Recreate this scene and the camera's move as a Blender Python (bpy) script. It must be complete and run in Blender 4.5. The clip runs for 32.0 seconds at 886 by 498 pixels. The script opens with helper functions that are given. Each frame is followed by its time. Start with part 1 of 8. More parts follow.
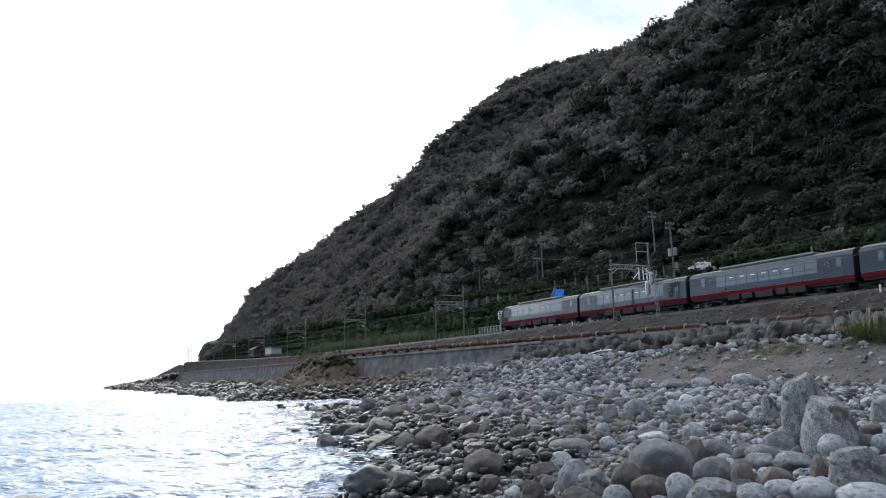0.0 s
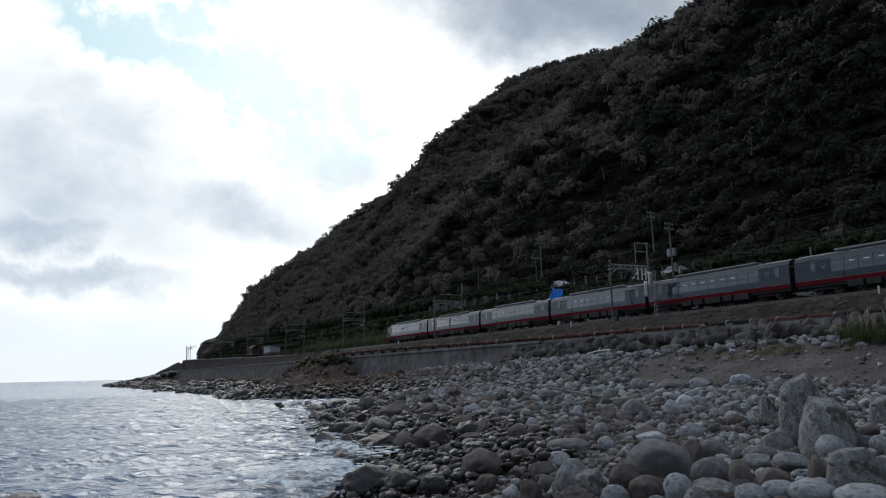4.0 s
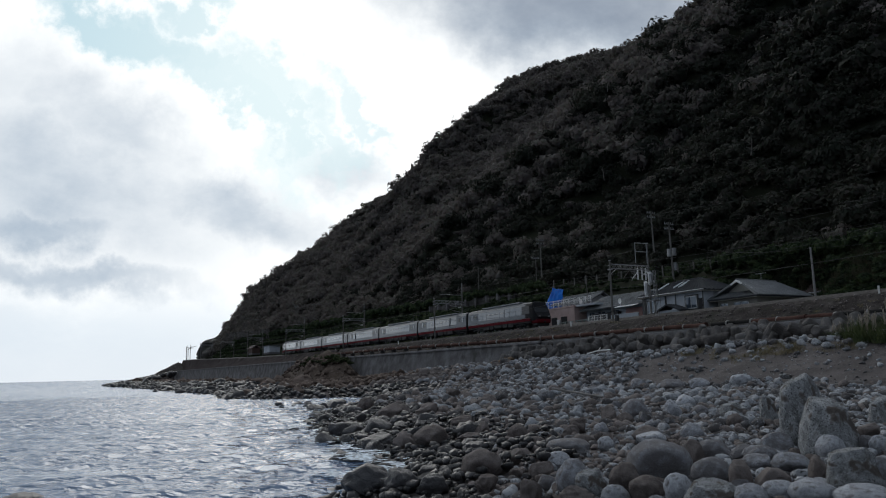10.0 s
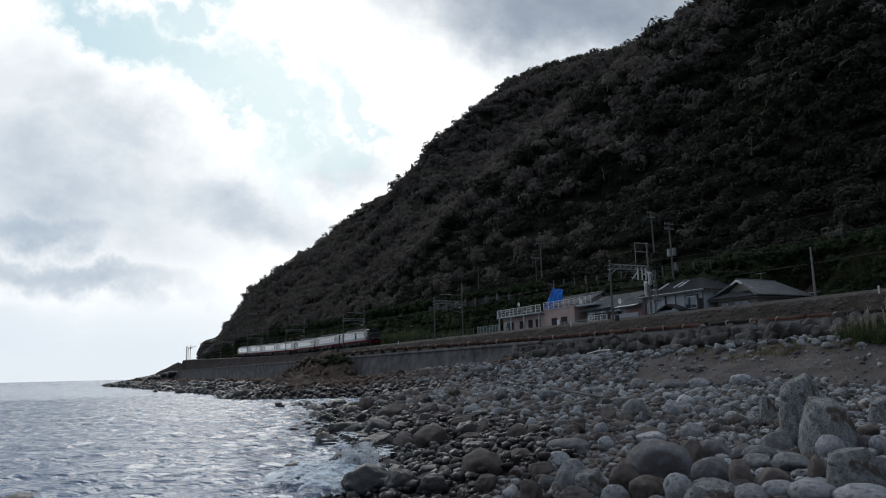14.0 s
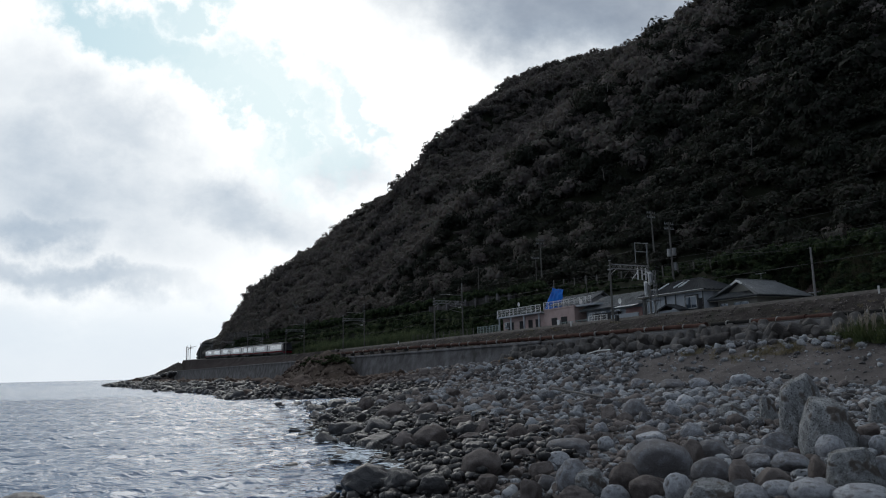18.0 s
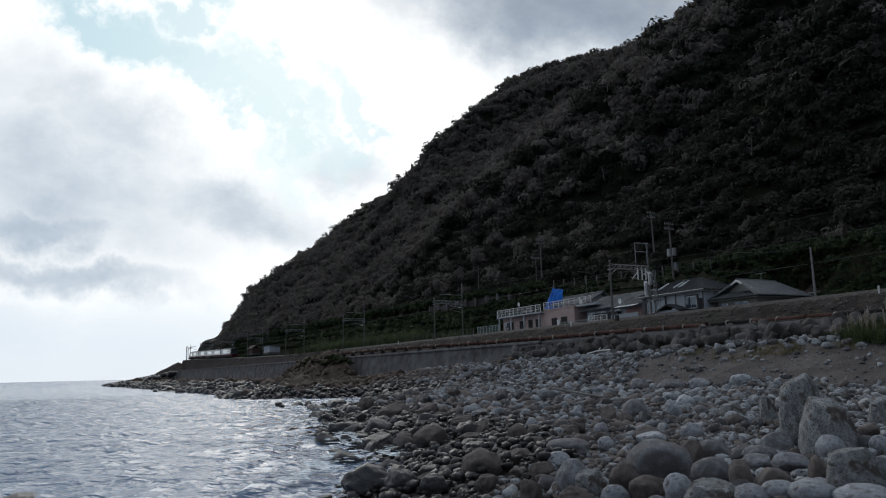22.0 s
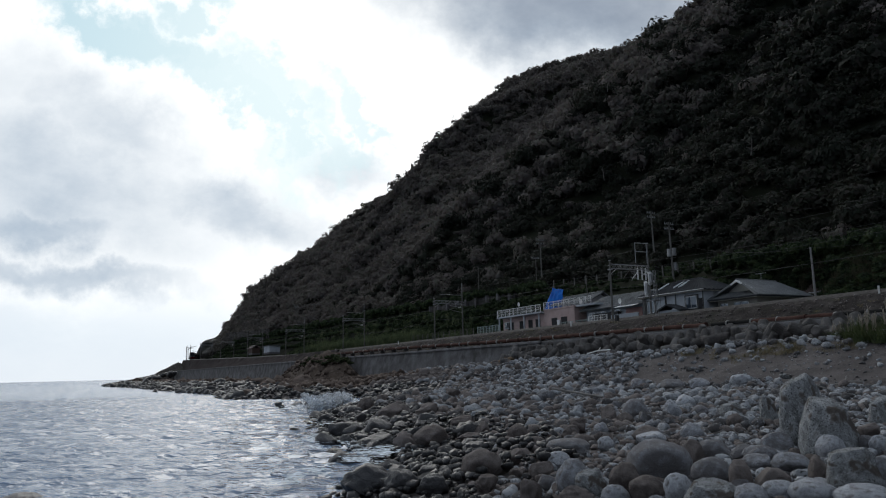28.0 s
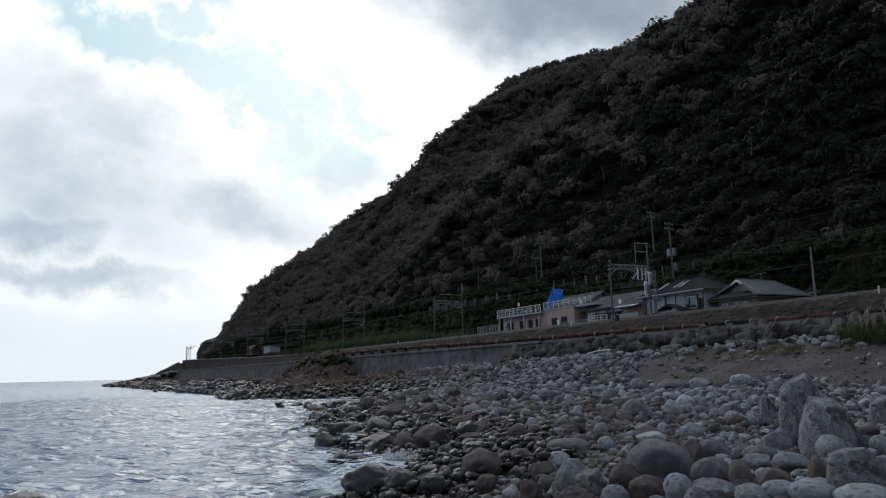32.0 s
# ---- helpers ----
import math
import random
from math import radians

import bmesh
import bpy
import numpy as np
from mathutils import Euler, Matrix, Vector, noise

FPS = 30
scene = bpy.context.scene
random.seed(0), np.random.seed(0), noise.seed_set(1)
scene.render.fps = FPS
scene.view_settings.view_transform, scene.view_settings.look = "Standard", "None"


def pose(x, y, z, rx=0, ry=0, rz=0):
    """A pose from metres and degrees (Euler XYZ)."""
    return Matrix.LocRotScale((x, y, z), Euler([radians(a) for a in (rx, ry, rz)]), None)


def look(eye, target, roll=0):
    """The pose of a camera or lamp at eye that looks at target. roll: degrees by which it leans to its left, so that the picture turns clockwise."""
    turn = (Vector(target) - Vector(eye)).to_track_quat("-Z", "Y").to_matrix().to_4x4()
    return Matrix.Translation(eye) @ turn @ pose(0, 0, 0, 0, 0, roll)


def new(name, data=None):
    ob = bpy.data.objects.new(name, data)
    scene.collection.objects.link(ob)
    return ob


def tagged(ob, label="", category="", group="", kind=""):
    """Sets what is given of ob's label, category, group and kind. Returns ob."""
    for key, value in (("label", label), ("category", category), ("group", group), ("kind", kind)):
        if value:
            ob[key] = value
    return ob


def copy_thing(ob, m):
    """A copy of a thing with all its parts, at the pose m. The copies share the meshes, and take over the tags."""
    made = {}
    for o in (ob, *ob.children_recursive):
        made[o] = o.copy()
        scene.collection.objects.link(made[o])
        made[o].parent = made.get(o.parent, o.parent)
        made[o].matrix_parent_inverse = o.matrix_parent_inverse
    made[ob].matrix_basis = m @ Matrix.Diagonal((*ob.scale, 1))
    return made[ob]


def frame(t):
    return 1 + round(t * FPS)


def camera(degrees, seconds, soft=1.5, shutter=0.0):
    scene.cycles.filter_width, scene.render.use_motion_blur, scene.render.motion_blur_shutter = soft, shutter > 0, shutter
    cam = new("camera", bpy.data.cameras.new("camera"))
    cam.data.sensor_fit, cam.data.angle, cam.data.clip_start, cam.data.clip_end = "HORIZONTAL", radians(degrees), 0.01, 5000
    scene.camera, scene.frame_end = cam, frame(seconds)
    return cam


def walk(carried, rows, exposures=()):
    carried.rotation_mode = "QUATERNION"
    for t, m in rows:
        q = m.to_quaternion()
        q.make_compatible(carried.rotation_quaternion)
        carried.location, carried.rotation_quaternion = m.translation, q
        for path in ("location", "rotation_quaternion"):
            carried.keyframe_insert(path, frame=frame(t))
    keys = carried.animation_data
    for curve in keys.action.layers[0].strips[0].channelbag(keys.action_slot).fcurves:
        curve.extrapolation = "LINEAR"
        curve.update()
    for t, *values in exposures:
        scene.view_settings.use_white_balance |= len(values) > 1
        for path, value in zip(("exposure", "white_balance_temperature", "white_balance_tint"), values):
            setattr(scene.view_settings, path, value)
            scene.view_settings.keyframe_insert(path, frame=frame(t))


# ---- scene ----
cam = camera(60.98, 32.0, soft=1.1)
EYE = Vector((0.0, 0.0, 3.0))


def aim(heading, pitch, roll):
    """Camera pose from its heading to the right of the track's direction, its upward pitch and its roll."""
    h, p = radians(heading), radians(pitch)
    way = Vector((math.sin(h) * math.cos(p), math.cos(h) * math.cos(p), math.sin(p)))
    return look(EYE, EYE + way * 10, roll)


walk(cam, [(0.0, aim(26.93, 9.31, -1.63)), (0.5, aim(26.95, 9.29, -1.56)), (1.0, aim(26.97, 9.27, -1.49)),
           (2.0, aim(26.99, 9.255, -1.40)), (3.0, aim(27.0, 9.25, -1.37)), (16.0, aim(27.0, 9.25, -1.37)),
           (32.0, aim(27.0, 9.25, -1.37))],
     exposures=[(0.0, 1.42), (1.0, 1.12), (2.0, 0.78), (3.0, 0.46), (4.0, 0.15), (5.5, 0.0), (16.0, 0.0), (32.0, 0.05)])

# ---- light: a cloudy sky, brightest round the veiled sun over the sea ----
SUN_WAY = Vector((0.24, 0.88, 0.44)).normalized()
scene.view_settings.exposure = 0.0


def sky_world():
    w = bpy.data.worlds.new("sky")
    scene.world = w
    w.use_nodes = True
    nt = w.node_tree
    nt.nodes.clear()
    N, L = nt.nodes.new, nt.links.new
    out, bg = N("ShaderNodeOutputWorld"), N("ShaderNodeBackground")
    L(bg.outputs[0], out.inputs[0])
    tc = N("ShaderNodeTexCoord")
    sky = N("ShaderNodeTexSky")
    sky.sky_type, sky.sun_disc = "NISHITA", False
    sky.sun_elevation = math.asin(SUN_WAY.z)
    sky.sun_rotation = math.atan2(SUN_WAY.x, SUN_WAY.y)

    def math_node(op, a, b=None, c=None, clamp=False):
        n = N("ShaderNodeMath")
        n.operation, n.use_clamp = op, clamp
        for i, v in enumerate((a, b, c)):
            if v is None:
                continue
            if isinstance(v, (int, float)):
                n.inputs[i].default_value = v
            else:
                L(v, n.inputs[i])
        return n.outputs[0]

    def mix(fac, a, b):
        n = N("ShaderNodeMix")
        n.data_type = "RGBA"
        for s, v in ((n.inputs[0], fac), (n.inputs[6], a), (n.inputs[7], b)):
            if isinstance(v, (int, float)):
                s.default_value = v
            elif isinstance(v, tuple):
                s.default_value = (*v, 1)
            else:
                L(v, s)
        return n.outputs[2]

    def ramp(v, lo, hi, a=0.0, b=1.0):
        n = N("ShaderNodeMapRange")
        n.interpolation_type = "SMOOTHSTEP"
        L(v, n.inputs[0])
        for i, x in enumerate((lo, hi, a, b)):
            n.inputs[i + 1].default_value = x
        return n.outputs[0]

    def dot(v, axis):
        n = N("ShaderNodeVectorMath")
        n.operation = "DOT_PRODUCT"
        L(v, n.inputs[0])
        n.inputs[1].default_value = axis
        return n.outputs["Value"]

    way = tc.outputs["Generated"]
    # a flat chart of the seaward sky: one unit is a tenth of the distance to it
    east, rise, ahead = (0.887, -0.462, -0.024), (-0.052, -0.152, 0.987), (0.448, 0.874, 0.161)
    depth = math_node("MAXIMUM", dot(way, ahead), 0.12)
    u = math_node("MULTIPLY", math_node("DIVIDE", dot(way, east), depth), 10.0)
    v = math_node("MULTIPLY", math_node("DIVIDE", dot(way, rise), depth), 10.0)
    chart = N("ShaderNodeCombineXYZ")
    L(u, chart.inputs[0])
    L(v, chart.inputs[1])

    def cloud_noise(scale, detail, rough, off, turn=0.0, stretch=(1, 1, 1)):
        m = N("ShaderNodeMapping")
        L(chart.outputs[0], m.inputs[0])
        m.inputs["Location"].default_value = off
        m.inputs["Rotation"].default_value = (0, 0, turn)
        m.inputs["Scale"].default_value = stretch
        n = N("ShaderNodeTexNoise")
        L(m.outputs[0], n.inputs["Vector"])
        n.inputs["Scale"].default_value, n.inputs["Detail"].default_value = scale, detail
        n.inputs["Roughness"].default_value = rough
        return n.outputs["Fac"]

    wob_x = math_node("MULTIPLY_ADD", cloud_noise(0.85, 7, 0.62, (3.1, 0, 0)), 3.4, -1.7)
    wob_y = math_node("MULTIPLY_ADD", cloud_noise(0.85, 7, 0.62, (0, 8.4, 2)), 2.6, -1.3)
    uu, vv = math_node("ADD", u, wob_x), math_node("ADD", v, wob_y)

    calm_u, calm_v = math_node("MULTIPLY_ADD", wob_x, 0.55, u), math_node("MULTIPLY_ADD", wob_y, 0.55, v)

    def patch(cx, cy, rx, ry, turn, soft):
        """A soft-edged area of the chart, its outline broken by noise."""
        c, s = math.cos(radians(turn)), math.sin(radians(turn))
        dx, dy = math_node("SUBTRACT", calm_u if soft else uu, cx), math_node("SUBTRACT", calm_v if soft else vv, cy)
        a = math_node("ADD", math_node("MULTIPLY", dx, c / rx), math_node("MULTIPLY", dy, s / rx))
        b = math_node("ADD", math_node("MULTIPLY", dx, -s / ry), math_node("MULTIPLY", dy, c / ry))
        d = math_node("SQRT", math_node("ADD", math_node("MULTIPLY", a, a), math_node("MULTIPLY", b, b)))
        return ramp(d, 1.6, 0.15) if soft else ramp(d, 1.35, 0.45)

    def union(rows, soft=False):
        last = None
        for *shape, k in rows:
            q = math_node("MULTIPLY", patch(*shape, soft), k)
            last = q if last is None else math_node("MAXIMUM", last, q)
        return last

    gaps = union([(-4.5, 3.05, 1.5, 0.42, -24, 1.0), (-3.3, 2.5, 1.2, 0.3, -32, 0.9), (-2.5, 1.8, 1.0, 0.34, -52, 0.9),
                  (-1.25, 2.0, 0.8, 0.22, -42, 0.75), (-2.1, 1.25, 0.5, 0.5, 0, 0.6), (-3.3, 3.3, 0.7, 0.3, 0, 0.9), (-3.9, 2.85, 1.3, 0.4, -28, 0.95), (-2.6, 2.35, 0.9, 0.35, -35, 0.85), (-1.7, 1.65, 0.8, 0.3, -40, 0.75)])
    greys = union([(-5.2, 0.95, 2.3, 1.0, -18, 0.85), (-5.6, 0.3, 1.5, 0.42, -5, 1.0), (-4.6, 1.7, 1.5, 0.6, -28, 0.7),
                   (-2.9, 0.5, 1.4, 0.5, -18, 0.8), (-1.4, 1.1, 0.55, 0.4, -20, 0.6), (-5.2, -0.4, 1.9, 0.26, -3, 0.85),
                   (1.4, 3.1, 2.1, 0.65, -8, 0.95), (-5.7, 2.3, 0.6, 0.7, 0, 0.5)], True)
    texture = cloud_noise(1.1, 8, 0.6, (9, 2, 5), 0.5, (1, 1.7, 1))
    sun_near = dot(way, SUN_WAY)
    glow = ramp(sun_near, 0.8, 0.995)
    clear = N("ShaderNodeVectorMath")
    clear.operation = "SCALE"
    L(sky.outputs[0], clear.inputs[0])
    clear.inputs[3].default_value = 0.07
    blue = mix(0.8, clear.outputs[0], (0.50, 0.74, 0.84))
    cloud = mix(ramp(texture, 0.35, 0.68), (0.66, 0.735, 0.82), (0.95, 0.98, 1.0))
    cloud = mix(glow, cloud, (1.12, 1.14, 1.14))
    cloud = mix(math_node("MULTIPLY", greys, math_node("MULTIPLY_ADD", texture, 0.9, 0.35)), cloud, (0.385, 0.48, 0.59))
    heavy = union([(2.0, 3.35, 2.4, 0.75, -6, 1.0), (0.4, 3.5, 1.2, 0.4, -10, 0.5)], True)
    cloud = mix(math_node("MULTIPLY", heavy, math_node("MULTIPLY_ADD", texture, 0.6, 0.55), clamp=True), cloud, (0.27, 0.32, 0.4))
    whole = mix(math_node("MULTIPLY", gaps, 0.95), cloud, blue)
    up = dot(way, (0, 0, 1))
    low = ramp(up, 0.125, 0.02)
    whole = mix(math_node("MULTIPLY", low, 0.88), whole, mix(ramp(up, 0.1, 0.0), (0.72, 0.82, 0.91), (0.79, 0.855, 0.92)))
    dome = ramp(sun_near, 0.0, 0.9, 0.31, 1.0)
    fin = N("ShaderNodeVectorMath")
    fin.operation = "SCALE"
    tint = mix(ramp(sun_near, 0.88, 0.3), (1, 1, 1), (0.9, 1.0, 1.15))
    tinted = N("ShaderNodeVectorMath")
    tinted.operation = "MULTIPLY"
    L(whole, tinted.inputs[0])
    L(tint, tinted.inputs[1])
    L(tinted.outputs[0], fin.inputs[0])
    L(dome, fin.inputs[3])
    L(fin.outputs[0], bg.inputs[0])
    bg.inputs[1].default_value = 1.0


sky_world()
sun_data = bpy.data.lights.new("sun", "SUN")
sun_data.energy, sun_data.angle, sun_data.color = 0.35, radians(30), (1.0, 0.96, 0.9)
sun_lamp = new("sun", sun_data)
sun_lamp.matrix_world = look((0, 0, 60), Vector((0, 0, 60)) - SUN_WAY)


# ---- materials ----
def material(name, tones, rough=0.8, scale=1.0, fine=12.0, bump=0.25, metal=0.0, dist=0.02, island=0.0, obj=0.0,
             stains=None, coat=0.0, spec=0.5, specks=None):
    """Procedural surface: tones are 2 or 3 colours mixed by coarse and fine noise at metre scale."""
    m = bpy.data.materials.new(name)
    m.use_nodes = True
    nt = m.node_tree
    N, L = nt.nodes.new, nt.links.new
    p = nt.nodes["Principled BSDF"]
    geo = N("ShaderNodeNewGeometry")
    tc = N("ShaderNodeTexCoord")

    def nz(s, d, r=0.55):
        n = N("ShaderNodeTexNoise")
        L(tc.outputs["Object"], n.inputs["Vector"])
        n.inputs["Scale"].default_value, n.inputs["Detail"].default_value, n.inputs["Roughness"].default_value = s, d, r
        return n.outputs["Fac"]

    coarse, grain = nz(scale, 4), nz(fine, 6, 0.65)
    add = N("ShaderNodeMath")
    add.operation = "ADD"
    mul = N("ShaderNodeMath")
    mul.operation = "MULTIPLY"
    L(grain, mul.inputs[0])
    mul.inputs[1].default_value = 0.5
    L(coarse, add.inputs[0])
    L(mul.outputs[0], add.inputs[1])
    last = add.outputs[0]
    for amount, src in ((island, geo.outputs["Random Per Island"]), (obj, None)):
        if not amount:
            continue
        if src is None:
            src = N("ShaderNodeObjectInfo").outputs["Random"]
        ma = N("ShaderNodeMath")
        ma.operation = "MULTIPLY_ADD"
        L(src, ma.inputs[0])
        ma.inputs[1].default_value = amount
        sub = N("ShaderNodeMath")
        sub.operation = "SUBTRACT"
        L(last, sub.inputs[0])
        sub.inputs[1].default_value = amount / 2
        L(sub.outputs[0], ma.inputs[2])
        last = ma.outputs[0]
    cr = N("ShaderNodeValToRGB")
    L(last, cr.inputs[0])
    els = cr.color_ramp.elements
    spots = (0.52, 0.98) if len(tones) == 2 else (0.5, 0.74, 1.0)
    while len(els) < len(tones):
        els.new(0.5)
    for e, s, c in zip(els, spots, tones):
        e.position, e.color = s, (*c, 1)
    col = cr.outputs[0]
    if stains:
        st = N("ShaderNodeMapRange")
        L(nz(stains[1], 5, 0.6), st.inputs[0])
        st.inputs[1].default_value, st.inputs[2].default_value = 0.52, 0.7
        mx = N("ShaderNodeMix")
        mx.data_type = "RGBA"
        L(st.outputs[0], mx.inputs[0])
        L(col, mx.inputs[6])
        mx.inputs[7].default_value = (*stains[0], 1)
        col = mx.outputs[2]
    for tone, size, lo, hi in specks or ():
        st = N("ShaderNodeMapRange")
        L(nz(size, 2, 0.5), st.inputs[0])
        st.inputs[1].default_value, st.inputs[2].default_value = lo, hi
        mx = N("ShaderNodeMix")
        mx.data_type = "RGBA"
        L(st.outputs[0], mx.inputs[0])
        L(col, mx.inputs[6])
        mx.inputs[7].default_value = (*tone, 1)
        col = mx.outputs[2]
    L(col, p.inputs["Base Color"])
    p.inputs["Roughness"].default_value, p.inputs["Metallic"].default_value = rough, metal
    p.inputs["Specular IOR Level"].default_value = spec
    p.inputs["Coat Weight"].default_value = coat
    if bump:
        b = N("ShaderNodeBump")
        b.inputs["Strength"].default_value, b.inputs["Distance"].default_value = bump, dist
        L(add.outputs[0], b.inputs["Height"])
        L(b.outputs[0], p.inputs["Normal"])
    return m


ROCK = material("dry_rock", [(0.0838, 0.0773, 0.0756), (0.196, 0.199, 0.211), (0.346, 0.355, 0.367)], 0.85, 2.6, 17, 1.0, island=1.05, dist=0.08, spec=0.3,
                specks=[((0.07, 0.068, 0.07), 17, 0.58, 0.66), ((0.38, 0.38, 0.39), 13, 0.62, 0.7)])
ROCK_OBJ = material("boulder_stone", [(0.162, 0.153, 0.155), (0.313, 0.32, 0.343), (0.476, 0.487, 0.51)], 0.85, 1.9, 24, 0.8, obj=0.55, dist=0.06, spec=0.3,
                    stains=((0.15, 0.138, 0.132), 2.3), specks=[((0.07, 0.068, 0.07), 38, 0.6, 0.68), ((0.38, 0.385, 0.395), 46, 0.64, 0.76)])
ROCK_BROWN = material("brown_stone", [(0.0564, 0.0433, 0.0391), (0.119, 0.0972, 0.0889), (0.192, 0.163, 0.15)], 0.85, 1.8, 22, 0.9, obj=0.4, island=0.4, dist=0.05, spec=0.3,
                      specks=[((0.05, 0.043, 0.04), 22, 0.58, 0.68), ((0.27, 0.25, 0.235), 26, 0.62, 0.72)])
ROCK_WET = material("wet_rock", [(0.0119, 0.011, 0.0117), (0.0297, 0.0273, 0.0282), (0.0557, 0.0524, 0.0539)], 0.4, 1.8, 20, 0.8, island=0.6, obj=0.3, dist=0.06, spec=0.42, specks=[((0.012, 0.011, 0.011), 24, 0.56, 0.66), ((0.1, 0.097, 0.096), 28, 0.64, 0.72)])
ROCK_PALE = material("lichen_rock", [(0.101, 0.0986, 0.0952), (0.246, 0.252, 0.255), (0.448, 0.448, 0.448)], 0.9, 2.6, 22, 1.0, dist=0.06, spec=0.3, specks=[((0.07, 0.07, 0.07), 21, 0.54, 0.62), ((0.48, 0.48, 0.47), 27, 0.6, 0.68), ((0.11, 0.092, 0.08), 1.6, 0.54, 0.62)])
SAND = material("dark_sand", [(0.0482, 0.0414, 0.0403), (0.084, 0.0728, 0.0706), (0.134, 0.119, 0.114)], 0.95, 0.35, 9, 0.6, dist=0.05, spec=0.2, stains=((0.05, 0.044, 0.042), 1.3), specks=[((0.2, 0.195, 0.19), 7, 0.66, 0.7), ((0.025, 0.022, 0.02), 5, 0.62, 0.68)])
SOIL = material("bank_soil", [(0.0173, 0.0145, 0.0132), (0.0397, 0.0338, 0.0314), (0.0818, 0.0725, 0.0676)], 0.95, 0.7, 9, 1.0, dist=0.12, spec=0.05, stains=((0.032, 0.034, 0.024), 0.6), specks=[((0.12, 0.11, 0.105), 5, 0.64, 0.7), ((0.02, 0.018, 0.016), 3.5, 0.6, 0.68)])
BALLAST = material("ballast_stone", [(0.03, 0.026, 0.024), (0.065, 0.058, 0.053), (0.115, 0.105, 0.098)], 0.95, 2.0, 11, 0.9, dist=0.06, spec=0.2)
CONCRETE = material("old_concrete", [(0.0741, 0.07, 0.0702), (0.133, 0.127, 0.128), (0.2, 0.196, 0.201)], 0.9, 0.5, 8, 0.4, dist=0.03, spec=0.12, stains=((0.068, 0.064, 0.06), 0.45))
CONCRETE_DARK = material("weathered_concrete", [(0.036, 0.032, 0.03), (0.07, 0.065, 0.062), (0.115, 0.11, 0.106)], 0.92, 0.8, 9, 0.4, dist=0.02, obj=0.35, spec=0.3, stains=((0.06, 0.055, 0.05), 1.1))
POST = material("pole_concrete", [(0.102, 0.0955, 0.0872), (0.17, 0.16, 0.146)], 0.85, 1.0, 14, 0.2, spec=0.3)
STEEL = material("galvanised_steel", [(0.216, 0.217, 0.218), (0.324, 0.322, 0.32)], 0.5, 2.0, 20, 0.1, metal=0.6)
STEEL_DARK = material("dull_steel", [(0.045, 0.043, 0.042), (0.09, 0.085, 0.08)], 0.6, 2.0, 20, 0.15, metal=0.3)
WIRE = material("black_cable", [(0.02, 0.02, 0.02), (0.035, 0.035, 0.035)], 0.7, 2.0, 10, 0.0)
WIRE_PALE = material("weathered_wire", [(0.05, 0.05, 0.05), (0.08, 0.08, 0.08)], 0.7, 2.0, 10, 0.0, metal=0.3)
RUST = material("rusty_pipe", [(0.029, 0.0159, 0.0133), (0.0662, 0.0317, 0.0244), (0.108, 0.0605, 0.0481)], 0.9, 0.7, 10, 0.3, dist=0.02, spec=0.12)
PIPE_BLACK = material("tarred_pipe", [(0.009, 0.009, 0.009), (0.02, 0.019, 0.018)], 0.8, 1.2, 10, 0.2, spec=0.08)
PIPE_WRAP = material("pipe_collar_paint", [(0.203, 0.19, 0.175), (0.315, 0.299, 0.28)], 0.8, 2.0, 10, 0.2)
SLEEPER = material("concrete_sleeper", [(0.18, 0.17, 0.16), (0.27, 0.26, 0.25)], 0.9, 2.0, 12, 0.2)
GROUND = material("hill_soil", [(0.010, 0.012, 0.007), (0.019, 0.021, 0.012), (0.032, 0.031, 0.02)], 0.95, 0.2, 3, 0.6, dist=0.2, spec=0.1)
CONCRETE_BROWN = material("mossy_concrete", [(0.0384, 0.0316, 0.0304), (0.0648, 0.055, 0.0526), (0.096, 0.0842, 0.0807)], 0.95, 0.5, 6, 0.6, dist=0.05, spec=0.0, stains=((0.028, 0.026, 0.022), 0.35))
ASPHALT = material("asphalt", [(0.04, 0.04, 0.042), (0.065, 0.065, 0.068)], 0.9, 0.7, 18, 0.3)
CLIFF = material("bare_cliff", [(0.03, 0.03, 0.024), (0.065, 0.06, 0.052), (0.11, 0.1, 0.09)], 0.92, 0.2, 2.2, 0.8, dist=0.2, spec=0.2, stains=((0.04, 0.045, 0.025), 0.25))


